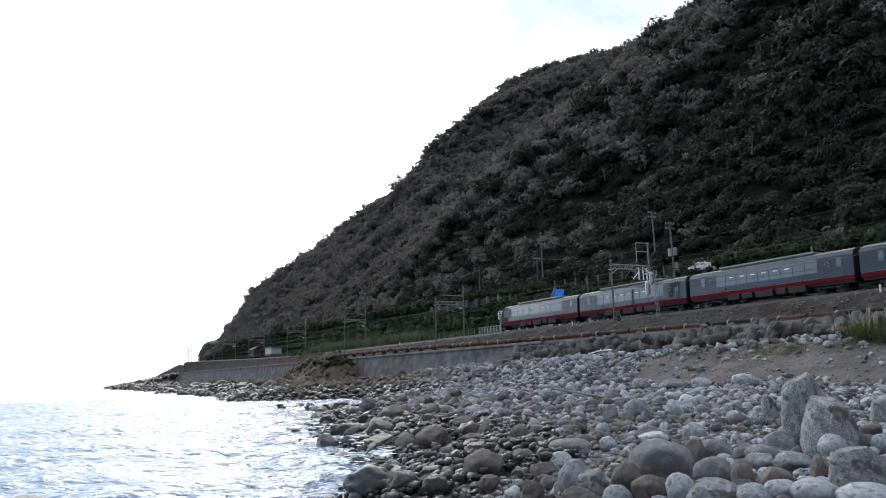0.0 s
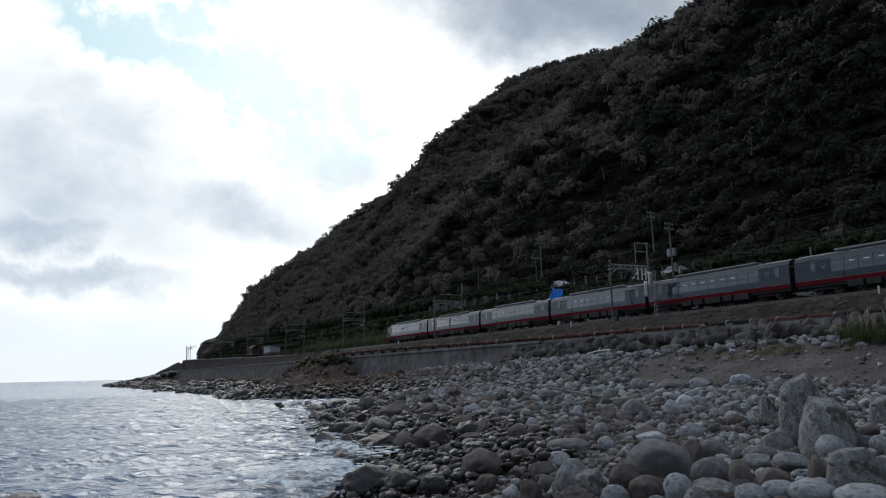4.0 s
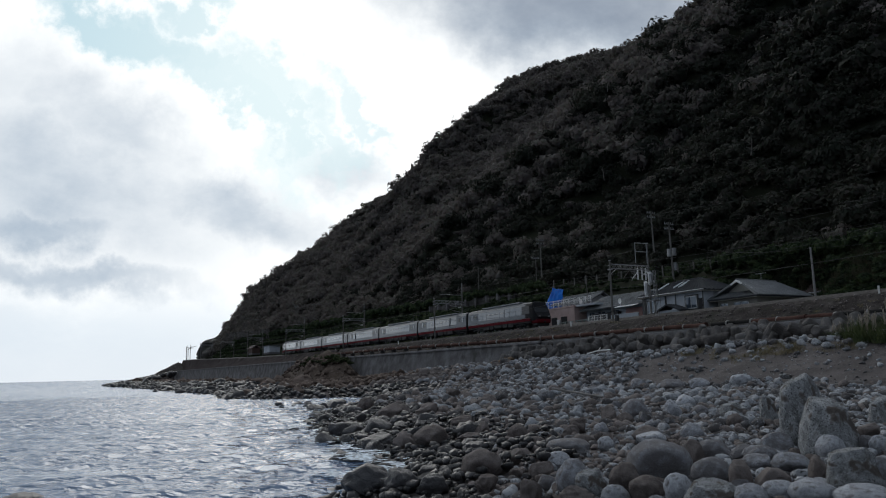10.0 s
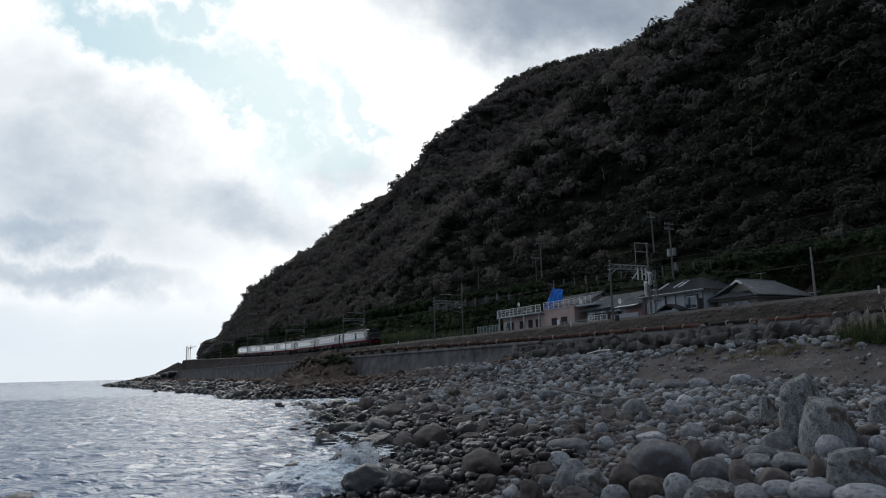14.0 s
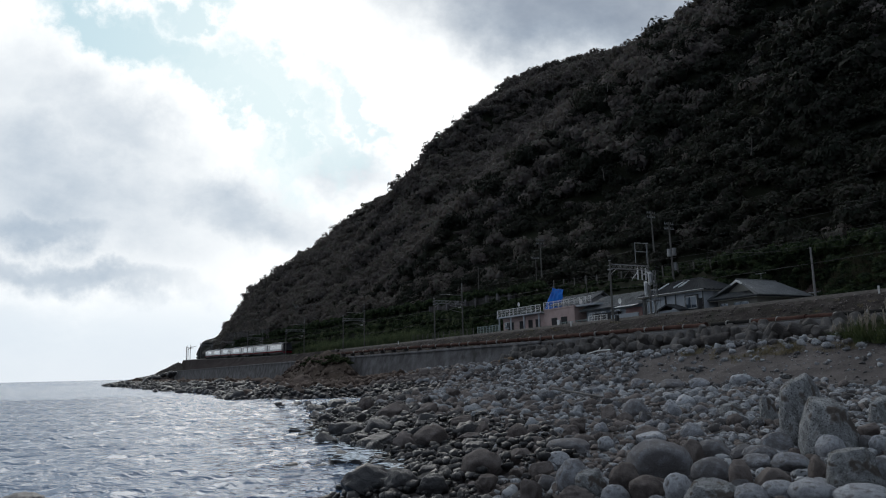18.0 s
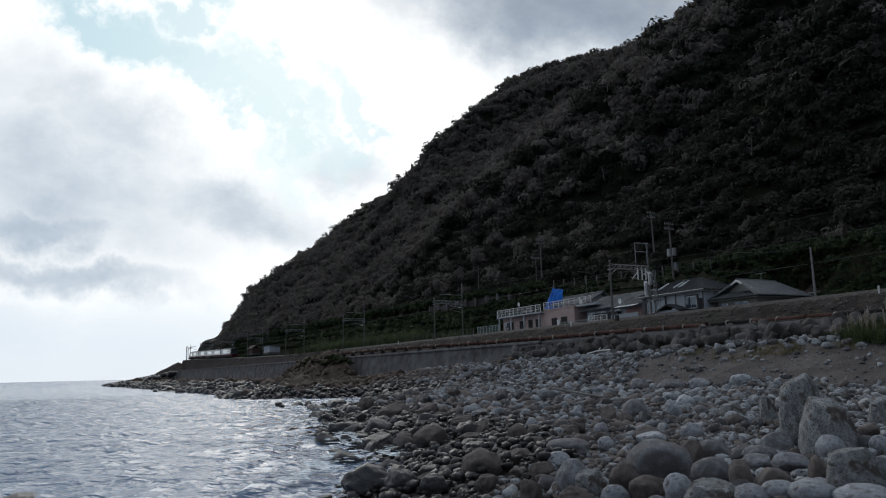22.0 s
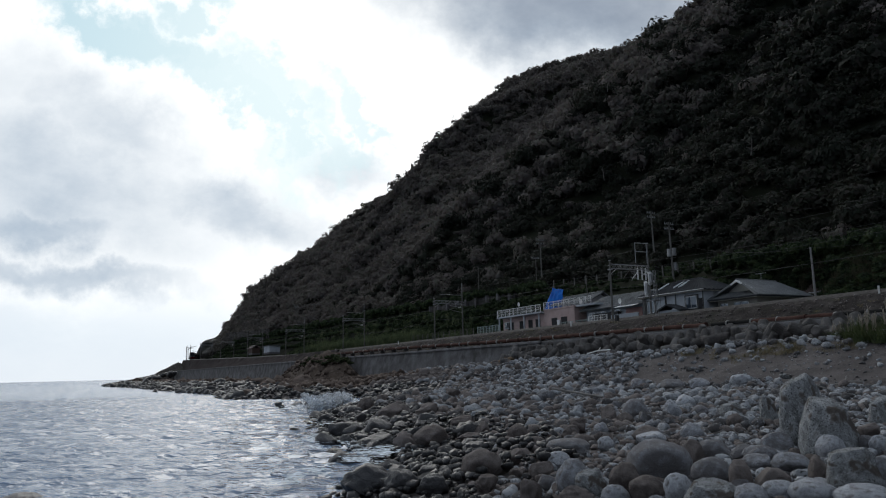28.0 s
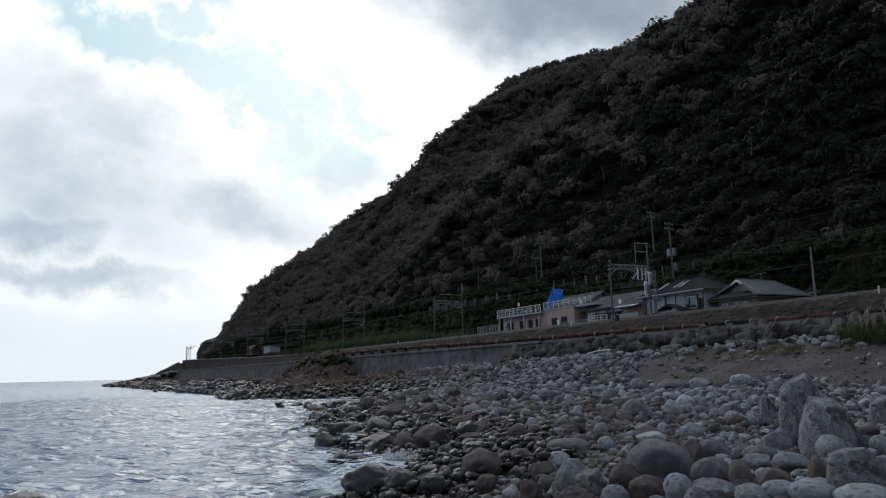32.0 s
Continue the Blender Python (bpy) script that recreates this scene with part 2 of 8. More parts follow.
def foliage_material(name, tones, scale=0.09):
    """Leaves: hue drifts from tree to tree and from leaf to leaf; a little light passes through."""
    m = bpy.data.materials.new(name)
    m.use_nodes = True
    nt = m.node_tree
    N, L = nt.nodes.new, nt.links.new
    p = nt.nodes["Principled BSDF"]
    geo = N("ShaderNodeNewGeometry")
    n = N("ShaderNodeTexNoise")
    tc = N("ShaderNodeTexCoord")
    L(tc.outputs["Object"], n.inputs["Vector"])
    n.inputs["Scale"].default_value, n.inputs["Detail"].default_value, n.inputs["Roughness"].default_value = scale, 3, 0.7
    ma = N("ShaderNodeMath")
    ma.operation = "MULTIPLY_ADD"
    L(geo.outputs["Random Per Island"], ma.inputs[0])
    ma.inputs[1].default_value = 0.16
    L(n.outputs["Fac"], ma.inputs[2])
    cr = N("ShaderNodeValToRGB")
    L(ma.outputs[0], cr.inputs[0])
    els = cr.color_ramp.elements
    while len(els) < len(tones):
        els.new(0.5)
    for i, (e, c) in enumerate(zip(els, tones)):
        e.position, e.color = 0.40 + 0.42 * i / (len(tones) - 1), (*c, 1)
    L(cr.outputs[0], p.inputs["Base Color"])
    fine = N("ShaderNodeTexNoise")
    L(tc.outputs["Object"], fine.inputs["Vector"])
    fine.inputs["Scale"].default_value, fine.inputs["Detail"].default_value = 1.6, 4
    bump = N("ShaderNodeBump")
    bump.inputs["Strength"].default_value, bump.inputs["Distance"].default_value = 0.5, 0.4
    L(fine.outputs["Fac"], bump.inputs["Height"])
    L(bump.outputs[0], p.inputs["Normal"])
    p.inputs["Roughness"].default_value = 0.75
    p.inputs["Specular IOR Level"].default_value = 0.25
    thin = N("ShaderNodeBsdfTranslucent")
    L(cr.outputs[0], thin.inputs[0])
    both = N("ShaderNodeMixShader")
    both.inputs[0].default_value = 0.35
    L(p.outputs[0], both.inputs[1])
    L(thin.outputs[0], both.inputs[2])
    L(both.outputs[0], nt.nodes["Material Output"].inputs[0])
    return m


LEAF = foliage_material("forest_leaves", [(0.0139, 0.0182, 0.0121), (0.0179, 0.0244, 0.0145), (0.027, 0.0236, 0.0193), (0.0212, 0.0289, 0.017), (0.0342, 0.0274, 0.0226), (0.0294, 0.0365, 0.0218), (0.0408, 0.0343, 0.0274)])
# autumn browns, with the pale veil of distance haze put into the colour
LEAF_BROWN_HAZY = foliage_material("hazed_autumn_leaves", [(0.101, 0.0937, 0.0833), (0.126, 0.109, 0.0992), (0.156, 0.127, 0.118), (0.126, 0.126, 0.0992), (0.171, 0.136, 0.126), (0.153, 0.141, 0.118)])
LEAF_GREEN = foliage_material("shrub_leaves", [(0.01, 0.0182, 0.0084), (0.0238, 0.039, 0.0156), (0.05, 0.0715, 0.0288), (0.075, 0.091, 0.0384)], 0.8)
BAMBOO = foliage_material("bamboo_leaves", [(0.0468, 0.0661, 0.0329), (0.105, 0.133, 0.0655), (0.211, 0.227, 0.117)], 0.5)
TETRA_GREY = material("tetrapod_concrete", [(0.055, 0.0484, 0.0451), (0.105, 0.0968, 0.0913), (0.165, 0.156, 0.15)], 0.95, 1.1, 8, 0.7, dist=0.04, obj=0.4, spec=0.2, stains=((0.04, 0.034, 0.03), 1.4))
MOUND_STONE = material("reddish_stone", [(0.0499, 0.0341, 0.0265), (0.0994, 0.0712, 0.0569), (0.166, 0.127, 0.106)], 0.9, 1.4, 12, 0.8, dist=0.06, island=0.7, spec=0.2)
GRASS_DRY = foliage_material("dry_grass", [(0.10, 0.085, 0.045), (0.2, 0.17, 0.10), (0.3, 0.26, 0.17)], 1.5)
PLUME = foliage_material("grass_plumes", [(0.32, 0.27, 0.22), (0.42, 0.37, 0.31)], 1.5)
BARK = material("tree_bark", [(0.05, 0.042, 0.035), (0.1, 0.09, 0.08), (0.17, 0.155, 0.14)], 0.9, 1.0, 9, 0.5)


def water_material():
    m = bpy.data.materials.new("sea_water")
    m.use_nodes = True
    nt = m.node_tree
    N, L = nt.nodes.new, nt.links.new
    p = nt.nodes["Principled BSDF"]
    p.inputs["Base Color"].default_value = (0.11, 0.185, 0.3, 1)
    p.inputs["Roughness"].default_value, p.inputs["IOR"].default_value = 0.12, 1.36
    tc = N("ShaderNodeTexCoord")
    h = None
    for scale, k, st in ((0.085, 3.2, (1.8, 0.8, 1)), (0.32, 1.5, (1.5, 0.9, 1)), (0.95, 1.05, (1.3, 0.9, 1)), (2.4, 0.5, (1.1, 0.9, 1)), (6.5, 0.09, (1, 1, 1))):
        mp = N("ShaderNodeMapping")
        L(tc.outputs["Object"], mp.inputs[0])
        mp.vector_type = "TEXTURE"
        mp.inputs["Scale"].default_value = st
        mp.inputs["Rotation"].default_value = (0, 0, -0.45)
        n = N("ShaderNodeTexNoise")
        L(mp.outputs[0], n.inputs["Vector"])
        n.inputs["Scale"].default_value, n.inputs["Detail"].default_value = scale, 3
        mu = N("ShaderNodeMath")
        mu.operation = "MULTIPLY_ADD"
        L(n.outputs["Fac"], mu.inputs[0])
        mu.inputs[1].default_value = k
        if h is None:
            mu.inputs[2].default_value = 0
        else:
            L(h, mu.inputs[2])
        h = mu.outputs[0]
    # far off the waves are too fine to tell apart and act as roughness
    sp = N("ShaderNodeSeparateXYZ")
    L(tc.outputs["Object"], sp.inputs[0])
    far = N("ShaderNodeMapRange")
    L(sp.outputs[1], far.inputs[0])
    for k, x in enumerate((30, 700, 0.1, 0.2)):
        far.inputs[k + 1].default_value = x
    L(far.outputs[0], p.inputs["Roughness"])
    b = N("ShaderNodeBump")
    b.inputs["Strength"].default_value, b.inputs["Distance"].default_value = 1.0, 0.42
    L(h, b.inputs["Height"])
    L(b.outputs[0], p.inputs["Normal"])
    return m


WATER = water_material()


def foam_material():
    m = material("sea_foam", [(0.45, 0.56, 0.65), (0.68, 0.77, 0.85)], 0.6, 3.0, 16, 0.4, dist=0.03)
    # froth is full of holes
    nt = m.node_tree
    tc = nt.nodes.new("ShaderNodeTexCoord")
    n = nt.nodes.new("ShaderNodeTexNoise")
    nt.links.new(tc.outputs["Object"], n.inputs["Vector"])
    n.inputs["Scale"].default_value, n.inputs["Detail"].default_value, n.inputs["Roughness"].default_value = 4.0, 6, 0.7
    r = nt.nodes.new("ShaderNodeMapRange")
    nt.links.new(n.outputs["Fac"], r.inputs[0])
    r.inputs[1].default_value, r.inputs[2].default_value, r.inputs[4].default_value = 0.38, 0.58, 1.0
    nt.links.new(r.outputs[0], nt.nodes["Principled BSDF"].inputs["Alpha"])
    return m


FOAM = foam_material()


def mist_material():
    """Fine spray: mostly clear, scattering white."""
    m = bpy.data.materials.new("fine_spray")
    m.use_nodes = True
    nt = m.node_tree
    white, thin, clear = nt.nodes.new("ShaderNodeBsdfDiffuse"), nt.nodes.new("ShaderNodeBsdfTranslucent"), nt.nodes.new("ShaderNodeBsdfTransparent")
    for s in (white, thin):
        s.inputs[0].default_value = (0.8, 0.83, 0.86, 1)
    both, out = nt.nodes.new("ShaderNodeMixShader"), nt.nodes.new("ShaderNodeMixShader")
    nt.links.new(white.outputs[0], both.inputs[1])
    nt.links.new(thin.outputs[0], both.inputs[2])
    tc, n, r = nt.nodes.new("ShaderNodeTexCoord"), nt.nodes.new("ShaderNodeTexNoise"), nt.nodes.new("ShaderNodeMapRange")
    nt.links.new(tc.outputs["Object"], n.inputs["Vector"])
    n.inputs["Scale"].default_value, n.inputs["Detail"].default_value, n.inputs["Roughness"].default_value = 3.5, 6, 0.75
    nt.links.new(n.outputs["Fac"], r.inputs[0])
    r.inputs[1].default_value, r.inputs[2].default_value, r.inputs[4].default_value = 0.4, 0.66, 0.8
    nt.links.new(r.outputs[0], out.inputs[0])
    nt.links.new(clear.outputs[0], out.inputs[1])
    nt.links.new(both.outputs[0], out.inputs[2])
    nt.links.new(out.outputs[0], nt.nodes["Material Output"].inputs[0])
    return m


MIST = mist_material()


def plain(name, colour, rough=0.5, metal=0.0, coat=0.0, var=0.16, scale=0.8, spec=0.5):
    lo = tuple(c * (1 - var) for c in colour)
    hi = tuple(min(1, c * (1 + var)) for c in colour)
    return material(name, [lo, hi], rough, scale, 12, 0.06, metal=metal, coat=coat, dist=0.01, spec=spec)


BODY = plain("dark_blue_grey_paint", (0.013, 0.02, 0.033), 0.35, var=0.1, spec=0.2, coat=0.5)
BODY.node_tree.nodes["Principled BSDF"].inputs["Specular Tint"].default_value = (0.66, 0.85, 1.0, 1)
ROOF = plain("train_roof_paint", (0.13, 0.135, 0.145), 0.5)
RED = plain("red_band_paint", (0.12, 0.008, 0.014), 0.8, spec=0.1)
WHITE = plain("white_paint", (0.75, 0.74, 0.72), 0.5)
GOLD = plain("gold_emblem_paint", (0.3, 0.27, 0.2), 0.6)
LINE = plain("pale_line_paint", (0.3, 0.27, 0.27), 0.6)
NOSE = plain("black_nose_paint", (0.006, 0.006, 0.008), 0.5, spec=0.08)
GUTTER = plain("gutter_grey_paint", (0.3, 0.3, 0.3), 0.5)
CABIN_LAMP = plain("cabin_lamp", (0.6, 0.58, 0.52), 0.6)
CABIN_LAMP.node_tree.nodes["Principled BSDF"].inputs["Emission Color"].default_value = (1.0, 0.93, 0.8, 1)
CABIN_LAMP.node_tree.nodes["Principled BSDF"].inputs["Emission Strength"].default_value = 0.05
UNDER = plain("underframe_black", (0.014, 0.0135, 0.013), 0.75)
UNDER_GREY = plain("equipment_grey", (0.02, 0.0195, 0.019), 0.8)
GLASS = plain("tinted_window_glass", (0.04, 0.055, 0.075), 0.05, coat=0.9, var=0.05)
GLASS.node_tree.nodes["Principled BSDF"].inputs["Specular Tint"].default_value = (0.82, 0.92, 1.0, 1)
GLASS_DARK = plain("dark_windscreen_glass", (0.008, 0.009, 0.011), 0.12, var=0.05, spec=0.25)
SPLASH = plain("white_water", (0.8, 0.83, 0.86), 0.7)
RUBBER = plain("black_rubber", (0.015, 0.015, 0.016), 0.8)


# ---- building blocks ----
class Solid:
    """Collects simple solids into one mesh."""

    def __init__(self):
        self.v, self.f = [], []

    def add(self, verts, faces):
        k = len(self.v)
        self.v += [tuple(p) for p in verts]
        self.f += [tuple(i + k for i in f) for f in faces]
        return self

    def box(self, x0, y0, z0, x1, y1, z1, c=0.0):
        """A box between two corners, its edges chamfered by c."""
        if c <= 0:
            v = [(x, y, z) for x in (x0, x1) for y in (y0, y1) for z in (z0, z1)]
            return self.add(v, [(0, 1, 3, 2), (4, 6, 7, 5), (0, 4, 5, 1), (2, 3, 7, 6), (0, 2, 6, 4), (1, 5, 7, 3)])
        bm = bmesh.new()
        bmesh.ops.create_cube(bm, size=1, matrix=Matrix.Translation(((x0 + x1) / 2, (y0 + y1) / 2, (z0 + z1) / 2))
                              @ Matrix.Diagonal((x1 - x0, y1 - y0, z1 - z0, 1)))
        bmesh.ops.bevel(bm, geom=bm.edges[:], offset=c, segments=1, affect="EDGES")
        bm.verts.ensure_lookup_table()
        bm.verts.index_update()
        self.add([p.co[:] for p in bm.verts], [[p.index for p in f.verts] for f in bm.faces])
        bm.free()
        return self

    def rod(self, a, b, r0, r1=None, n=8, caps=True):
        """A tapered round rod from a to b."""
        a, b = Vector(a), Vector(b)
        r1 = r0 if r1 is None else r1
        d = (b - a).normalized()
        u = d.orthogonal().normalized()
        w = d.cross(u)
        v = []
        for c, r in ((a, r0), (b, r1)):
            for i in range(n):
                t = 2 * math.pi * i / n
                v.append(c + (u * math.cos(t) + w * math.sin(t)) * r)
        f = [(i, (i + 1) % n, n + (i + 1) % n, n + i) for i in range(n)]
        if caps:
            f += [tuple(range(n))[::-1], tuple(range(n, 2 * n))]
        return self.add(v, f)

    def tube(self, pts, r, n=5):
        """A bent round tube through points."""
        pts = [Vector(p) for p in pts]
        v, f = [], []
        for k, p in enumerate(pts):
            d = (pts[min(k + 1, len(pts) - 1)] - pts[max(k - 1, 0)]).normalized()
            u = d.cross(Vector((0, 0, 1)))
            u = u.normalized() if u.length > 1e-4 else Vector((1, 0, 0))
            w = u.cross(d)
            for i in range(n):
                t = 2 * math.pi * i / n
                v.append(p + (u * math.cos(t) + w * math.sin(t)) * r)
        for k in range(len(pts) - 1):
            for i in range(n):
                j = (i + 1) % n
                f.append((k * n + i, k * n + j, (k + 1) * n + j, (k + 1) * n + i))
        return self.add(v, f)

    def prism(self, outline, y0, y1):
        """An outline in (x, z), extruded along y."""
        n = len(outline)
        v = [(x, y0, z) for x, z in outline] + [(x, y1, z) for x, z in outline]
        f = [(i, (i + 1) % n, n + (i + 1) % n, n + i) for i in range(n)]
        return self.add(v, f + [tuple(range(n))[::-1], tuple(range(n, 2 * n))])

    def ball(self, c, r, squash=1.0, n=10):
        v, f = [], []
        rings = n // 2
        for i in range(rings + 1):
            a = math.pi * i / rings
            for j in range(n):
                t = 2 * math.pi * j / n
                v.append((c[0] + r * math.sin(a) * math.cos(t), c[1] + r * math.sin(a) * math.sin(t), c[2] + r * squash * math.cos(a)))
        for i in range(rings):
            for j in range(n):
                k = (j + 1) % n
                f.append((i * n + j, i * n + k, (i + 1) * n + k, (i + 1) * n + j))
        return self.add(v, f)

    def mesh(self, name, mat, smooth=False):
        me = bpy.data.meshes.new(name)
        me.from_pydata(self.v, [], self.f)
        me.materials.append(mat)
        if smooth:
            me.polygons.foreach_set("use_smooth", [True] * len(me.polygons))
        bm = bmesh.new()
        bm.from_mesh(me)
        bmesh.ops.recalc_face_normals(bm, faces=bm.faces)
        bm.to_mesh(me)
        bm.free()
        return me


def part(name, solid, mat, parent, label="", smooth=False):
    """One mesh object under a thing or a part."""
    ob = new(name, solid if isinstance(solid, bpy.types.Mesh) else solid.mesh(name, mat, smooth))
    ob.parent = parent
    if label:
        ob["label"] = label
    return ob


def thing(name, label, category, at=None, group="", kind=""):
    ob = new(name)
    if at is not None:
        ob.matrix_basis = at if isinstance(at, Matrix) else Matrix.Translation(at)
    return tagged(ob, label, category, group, kind)


def array_mesh(name, verts, faces, mat, smooth=False):
    """A mesh from arrays; all faces have the same number of corners."""
    verts, faces = np.asarray(verts, dtype=np.float32), np.asarray(faces, dtype=np.int32)
    me = bpy.data.meshes.new(name)
    k = faces.shape[1]
    me.vertices.add(len(verts))
    me.vertices.foreach_set("co", verts.ravel())
    me.loops.add(faces.size)
    me.loops.foreach_set("vertex_index", faces.ravel())
    me.polygons.add(len(faces))
    me.polygons.foreach_set("loop_start", np.arange(0, faces.size, k, dtype=np.int32))
    if smooth:
        me.polygons.foreach_set("use_smooth", np.ones(len(faces), dtype=bool))
    me.update(calc_edges=True)
    me.validate()
    me.materials.append(mat)
    return me


def grid_faces(nu, nv):
    i = np.arange(nu * nv).reshape(nu, nv)
    return np.stack([i[:-1, :-1].ravel(), i[1:, :-1].ravel(), i[1:, 1:].ravel(), i[:-1, 1:].ravel()], 1)




def value_noise(x, y, cell, seed):
    """Smooth random heights between -1 and 1."""
    r = np.random.default_rng(seed).uniform(-1, 1, (256, 256))
    u, v = np.asarray(x) / cell + 1000, np.asarray(y) / cell + 1000
    i, j = np.floor(u).astype(int), np.floor(v).astype(int)
    a, b = u - i, v - j
    a, b = a * a * (3 - 2 * a), b * b * (3 - 2 * b)
    g = lambda p, q: r[p % 256, q % 256]
    return (g(i, j) * (1 - a) + g(i + 1, j) * a) * (1 - b) + (g(i, j + 1) * (1 - a) + g(i + 1, j + 1) * a) * b


# ---- the lie of the land: the track runs along +y, the sea lies towards -x ----
TRACK_X, RAIL_Z, BEND_Y, BEND_R = 63.5, 9.15, 395.0, 400.0


def rail_height(s):
    d = np.maximum(0.0, np.asarray(s, dtype=float) - 215.0)
    return RAIL_Z + 0.019 * d * d / (d + 30.0)


def track(s, off=0.0):
    """Plan position and bearing of the track after s metres, off metres landward of its middle."""
    if s <= BEND_Y:
        return TRACK_X + off, s, 0.0
    a = (s - BEND_Y) / BEND_R
    r = BEND_R - off
    return TRACK_X + BEND_R - r * math.cos(a), BEND_Y + r * math.sin(a), a


SHORE_Y = [-40, 0, 8, 15, 18, 21, 24, 27, 37, 47, 57, 66, 76, 87, 92, 97, 104, 114, 130, 192, 300, 384, 420, 460, 520]
SHORE_X = [-18, -5, 0.6, 5.0, 6.6, 8.3, 9.9, 10.6, 12.0, 14.6, 18.2, 24.2, 30.0, 33.0, 31.0, 24.2, 20.2, 21.2, 23.8, 25, 22, 20, 27, 40, 58]
FOOT_Y = [-40, 35, 60, 75, 105, 135, 170, 300, 480]
FOOT_Z = [4.8, 4.6, 4.2, 3.9, 2.9, 1.7, 1.5, 1.3, 1.0]


def beach(x, y):
    """Height of the beach."""
    x, y = np.asarray(x, dtype=float), np.asarray(y, dtype=float)
    w = np.interp(y, SHORE_Y, SHORE_X)
    foot = np.interp(y, FOOT_Y, FOOT_Z)
    d = x - w
    berm = 1.5 * (1 - np.exp(-np.maximum(d, 0) / 5.5))
    ramp = np.clip((x - 33) / 14, 0, 1)
    z = berm + (ramp * ramp * (1.6 - 0.6 * ramp)) * np.maximum(foot - berm, -0.3)
    z = np.where(d < 0, np.maximum(d * 0.22, -3.0), z) - 0.12
    return z + 0.10 * value_noise(x, y, 2.3, 3) + 0.12 * value_noise(x, y, 7, 4) * np.clip(d / 6, 0, 1)


def beach_sheet():
    xs = np.concatenate([np.arange(-30, 0, 2.0), np.arange(0, 54.1, 0.6)])
    ys = np.concatenate([np.arange(-40, 0, 2.0), np.arange(0, 70, 0.6), np.arange(70, 150, 1.0), np.arange(150, 530, 3.0)])
    X, Y = np.meshgrid(xs, ys, indexing="ij")
    Z = beach(X, Y)
    far = np.maximum(0, Y - 395)
    X = X + far * far / (2 * BEND_R) * np.clip(X / 52, 0, 1)
    me = array_mesh("beach", np.stack([X, Y, Z], -1).reshape(-1, 3), grid_faces(len(xs), len(ys)), SAND, True)
    tagged(new("beach", me), "dark grey-brown sandy beach sloping up to the sea defences", "beach", kind="structure")


beach_sheet()


def sweep(name, outline, mat, s0, s1, label, category, step=4.0, parent=None, jag=0.0):
    """A cross-section of (offset, height, follows the rail?) carried along the track."""
    ss = np.arange(s0, s1 + 0.01, step)
    rows = []
    for k, s in enumerate(ss):
        h = float(rail_height(s)) - RAIL_Z
        for j, (o, z, rel) in enumerate(outline):
            x, y, a = track(float(s), o + (jag * math.sin(k * 12.9 + j * 4.1) if jag else 0))
            rows.append((x, y, z + (h if rel else 0) + (jag * 0.5 * math.sin(k * 7.7 + j * 9.2) if jag else 0)))
    me = array_mesh(name, rows, grid_faces(len(ss), len(outline)), mat, False)
    ob = new(name, me)
    if parent:
        ob.parent = parent
        return ob
    return tagged(ob, label, category, kind="structure")


sweep("railway_embankment", [(-9.6, 6.3, 0), (-9.2, 6.45, 0), (-7.4, 6.55, 0), (-6.2, 7.3, 0.0), (-4.6, 8.2, 1), (-3.7, 8.55, 1), (4.4, 8.6, 1), (6, 8.8, 1), (18, 9.3, 1)], SOIL, -40, 560,
      "weathered brown railway embankment with patchy soil", "embankment", 2.0, jag=0.07)
sweep("ballast", [(-3.1, 8.5, 1), (-2.0, 9.0, 1), (2.0, 9.0, 1), (3.1, 8.5, 1)], BALLAST, -40, 560, "grey crushed stone ballast under the rails", "ballast", 2.0, jag=0.03)
sea_wall = sweep("sea_wall", [(-12.9, -1.0, 0), (-12.4, 3.0, 0), (-11.75, 6.05, 0), (-11.75, 6.32, 0), (-11.05, 6.32, 0), (-11.0, 6.2, 0), (-9.5, 6.25, 0)], CONCRETE, -40, 560,
                 "long stained grey concrete sea wall", "sea wall")
sweep("wall_coping", [(-11.95, 6.1, 0), (-11.95, 6.42, 0), (-10.95, 6.42, 0), (-10.95, 6.1, 0)], CONCRETE, 76, 540, "", "", 3.0, parent=sea_wall)
sweep("upper_revetment", [(-8.9, 6.45, 0), (-7.0, 7.0, 0), (-4.7, 8.3, 1), (-4.5, 8.75, 1), (-4.0, 8.75, 1), (-3.95, 8.5, 1)], CONCRETE_BROWN, 172, 470,
      "sloping grey concrete revetment below the track", "revetment", 2.0)


def rails():
    for side in (-0.57, 0.57):
        ob = sweep("rail", [(side - 0.07, 9.02, 1), (side - 0.035, 9.15, 1), (side + 0.035, 9.15, 1), (side + 0.07, 9.02, 1)], STEEL_DARK, -40, 555, "", "", 3.0)
        tagged(ob, "rusty steel running rail on sleepers", "rail", "running rails")
        ob["kind"] = "structure"


rails()


def road_height(y):
    return np.interp(y, [-80, 0, 60, 77, 117, 200, 300, 480], [15.0, 15.2, 15.9, 16.3, 17.9, 19.2, 19.8, 19.0])


def bank_profile(y):
    """Cross-section of the bank between the line and the road."""
    r = float(road_height(y))
    edge = 82.0 if y < 330 else 80.5
    foot = 9.25 + float(rail_height(y)) - RAIL_Z
    cutting = 56.5 < y < 66
    return ((74.5, foot - 0.1), (80.4 if cutting else 76.5, foot + (0.1 if cutting else 0.6)), (81.2 if cutting else 79.3, foot + (r - foot) * 0.62),
            (edge, r - 0.15), (edge + 0.4, r), (edge + 6.5, r), (edge + 7.5, r + 1.5))


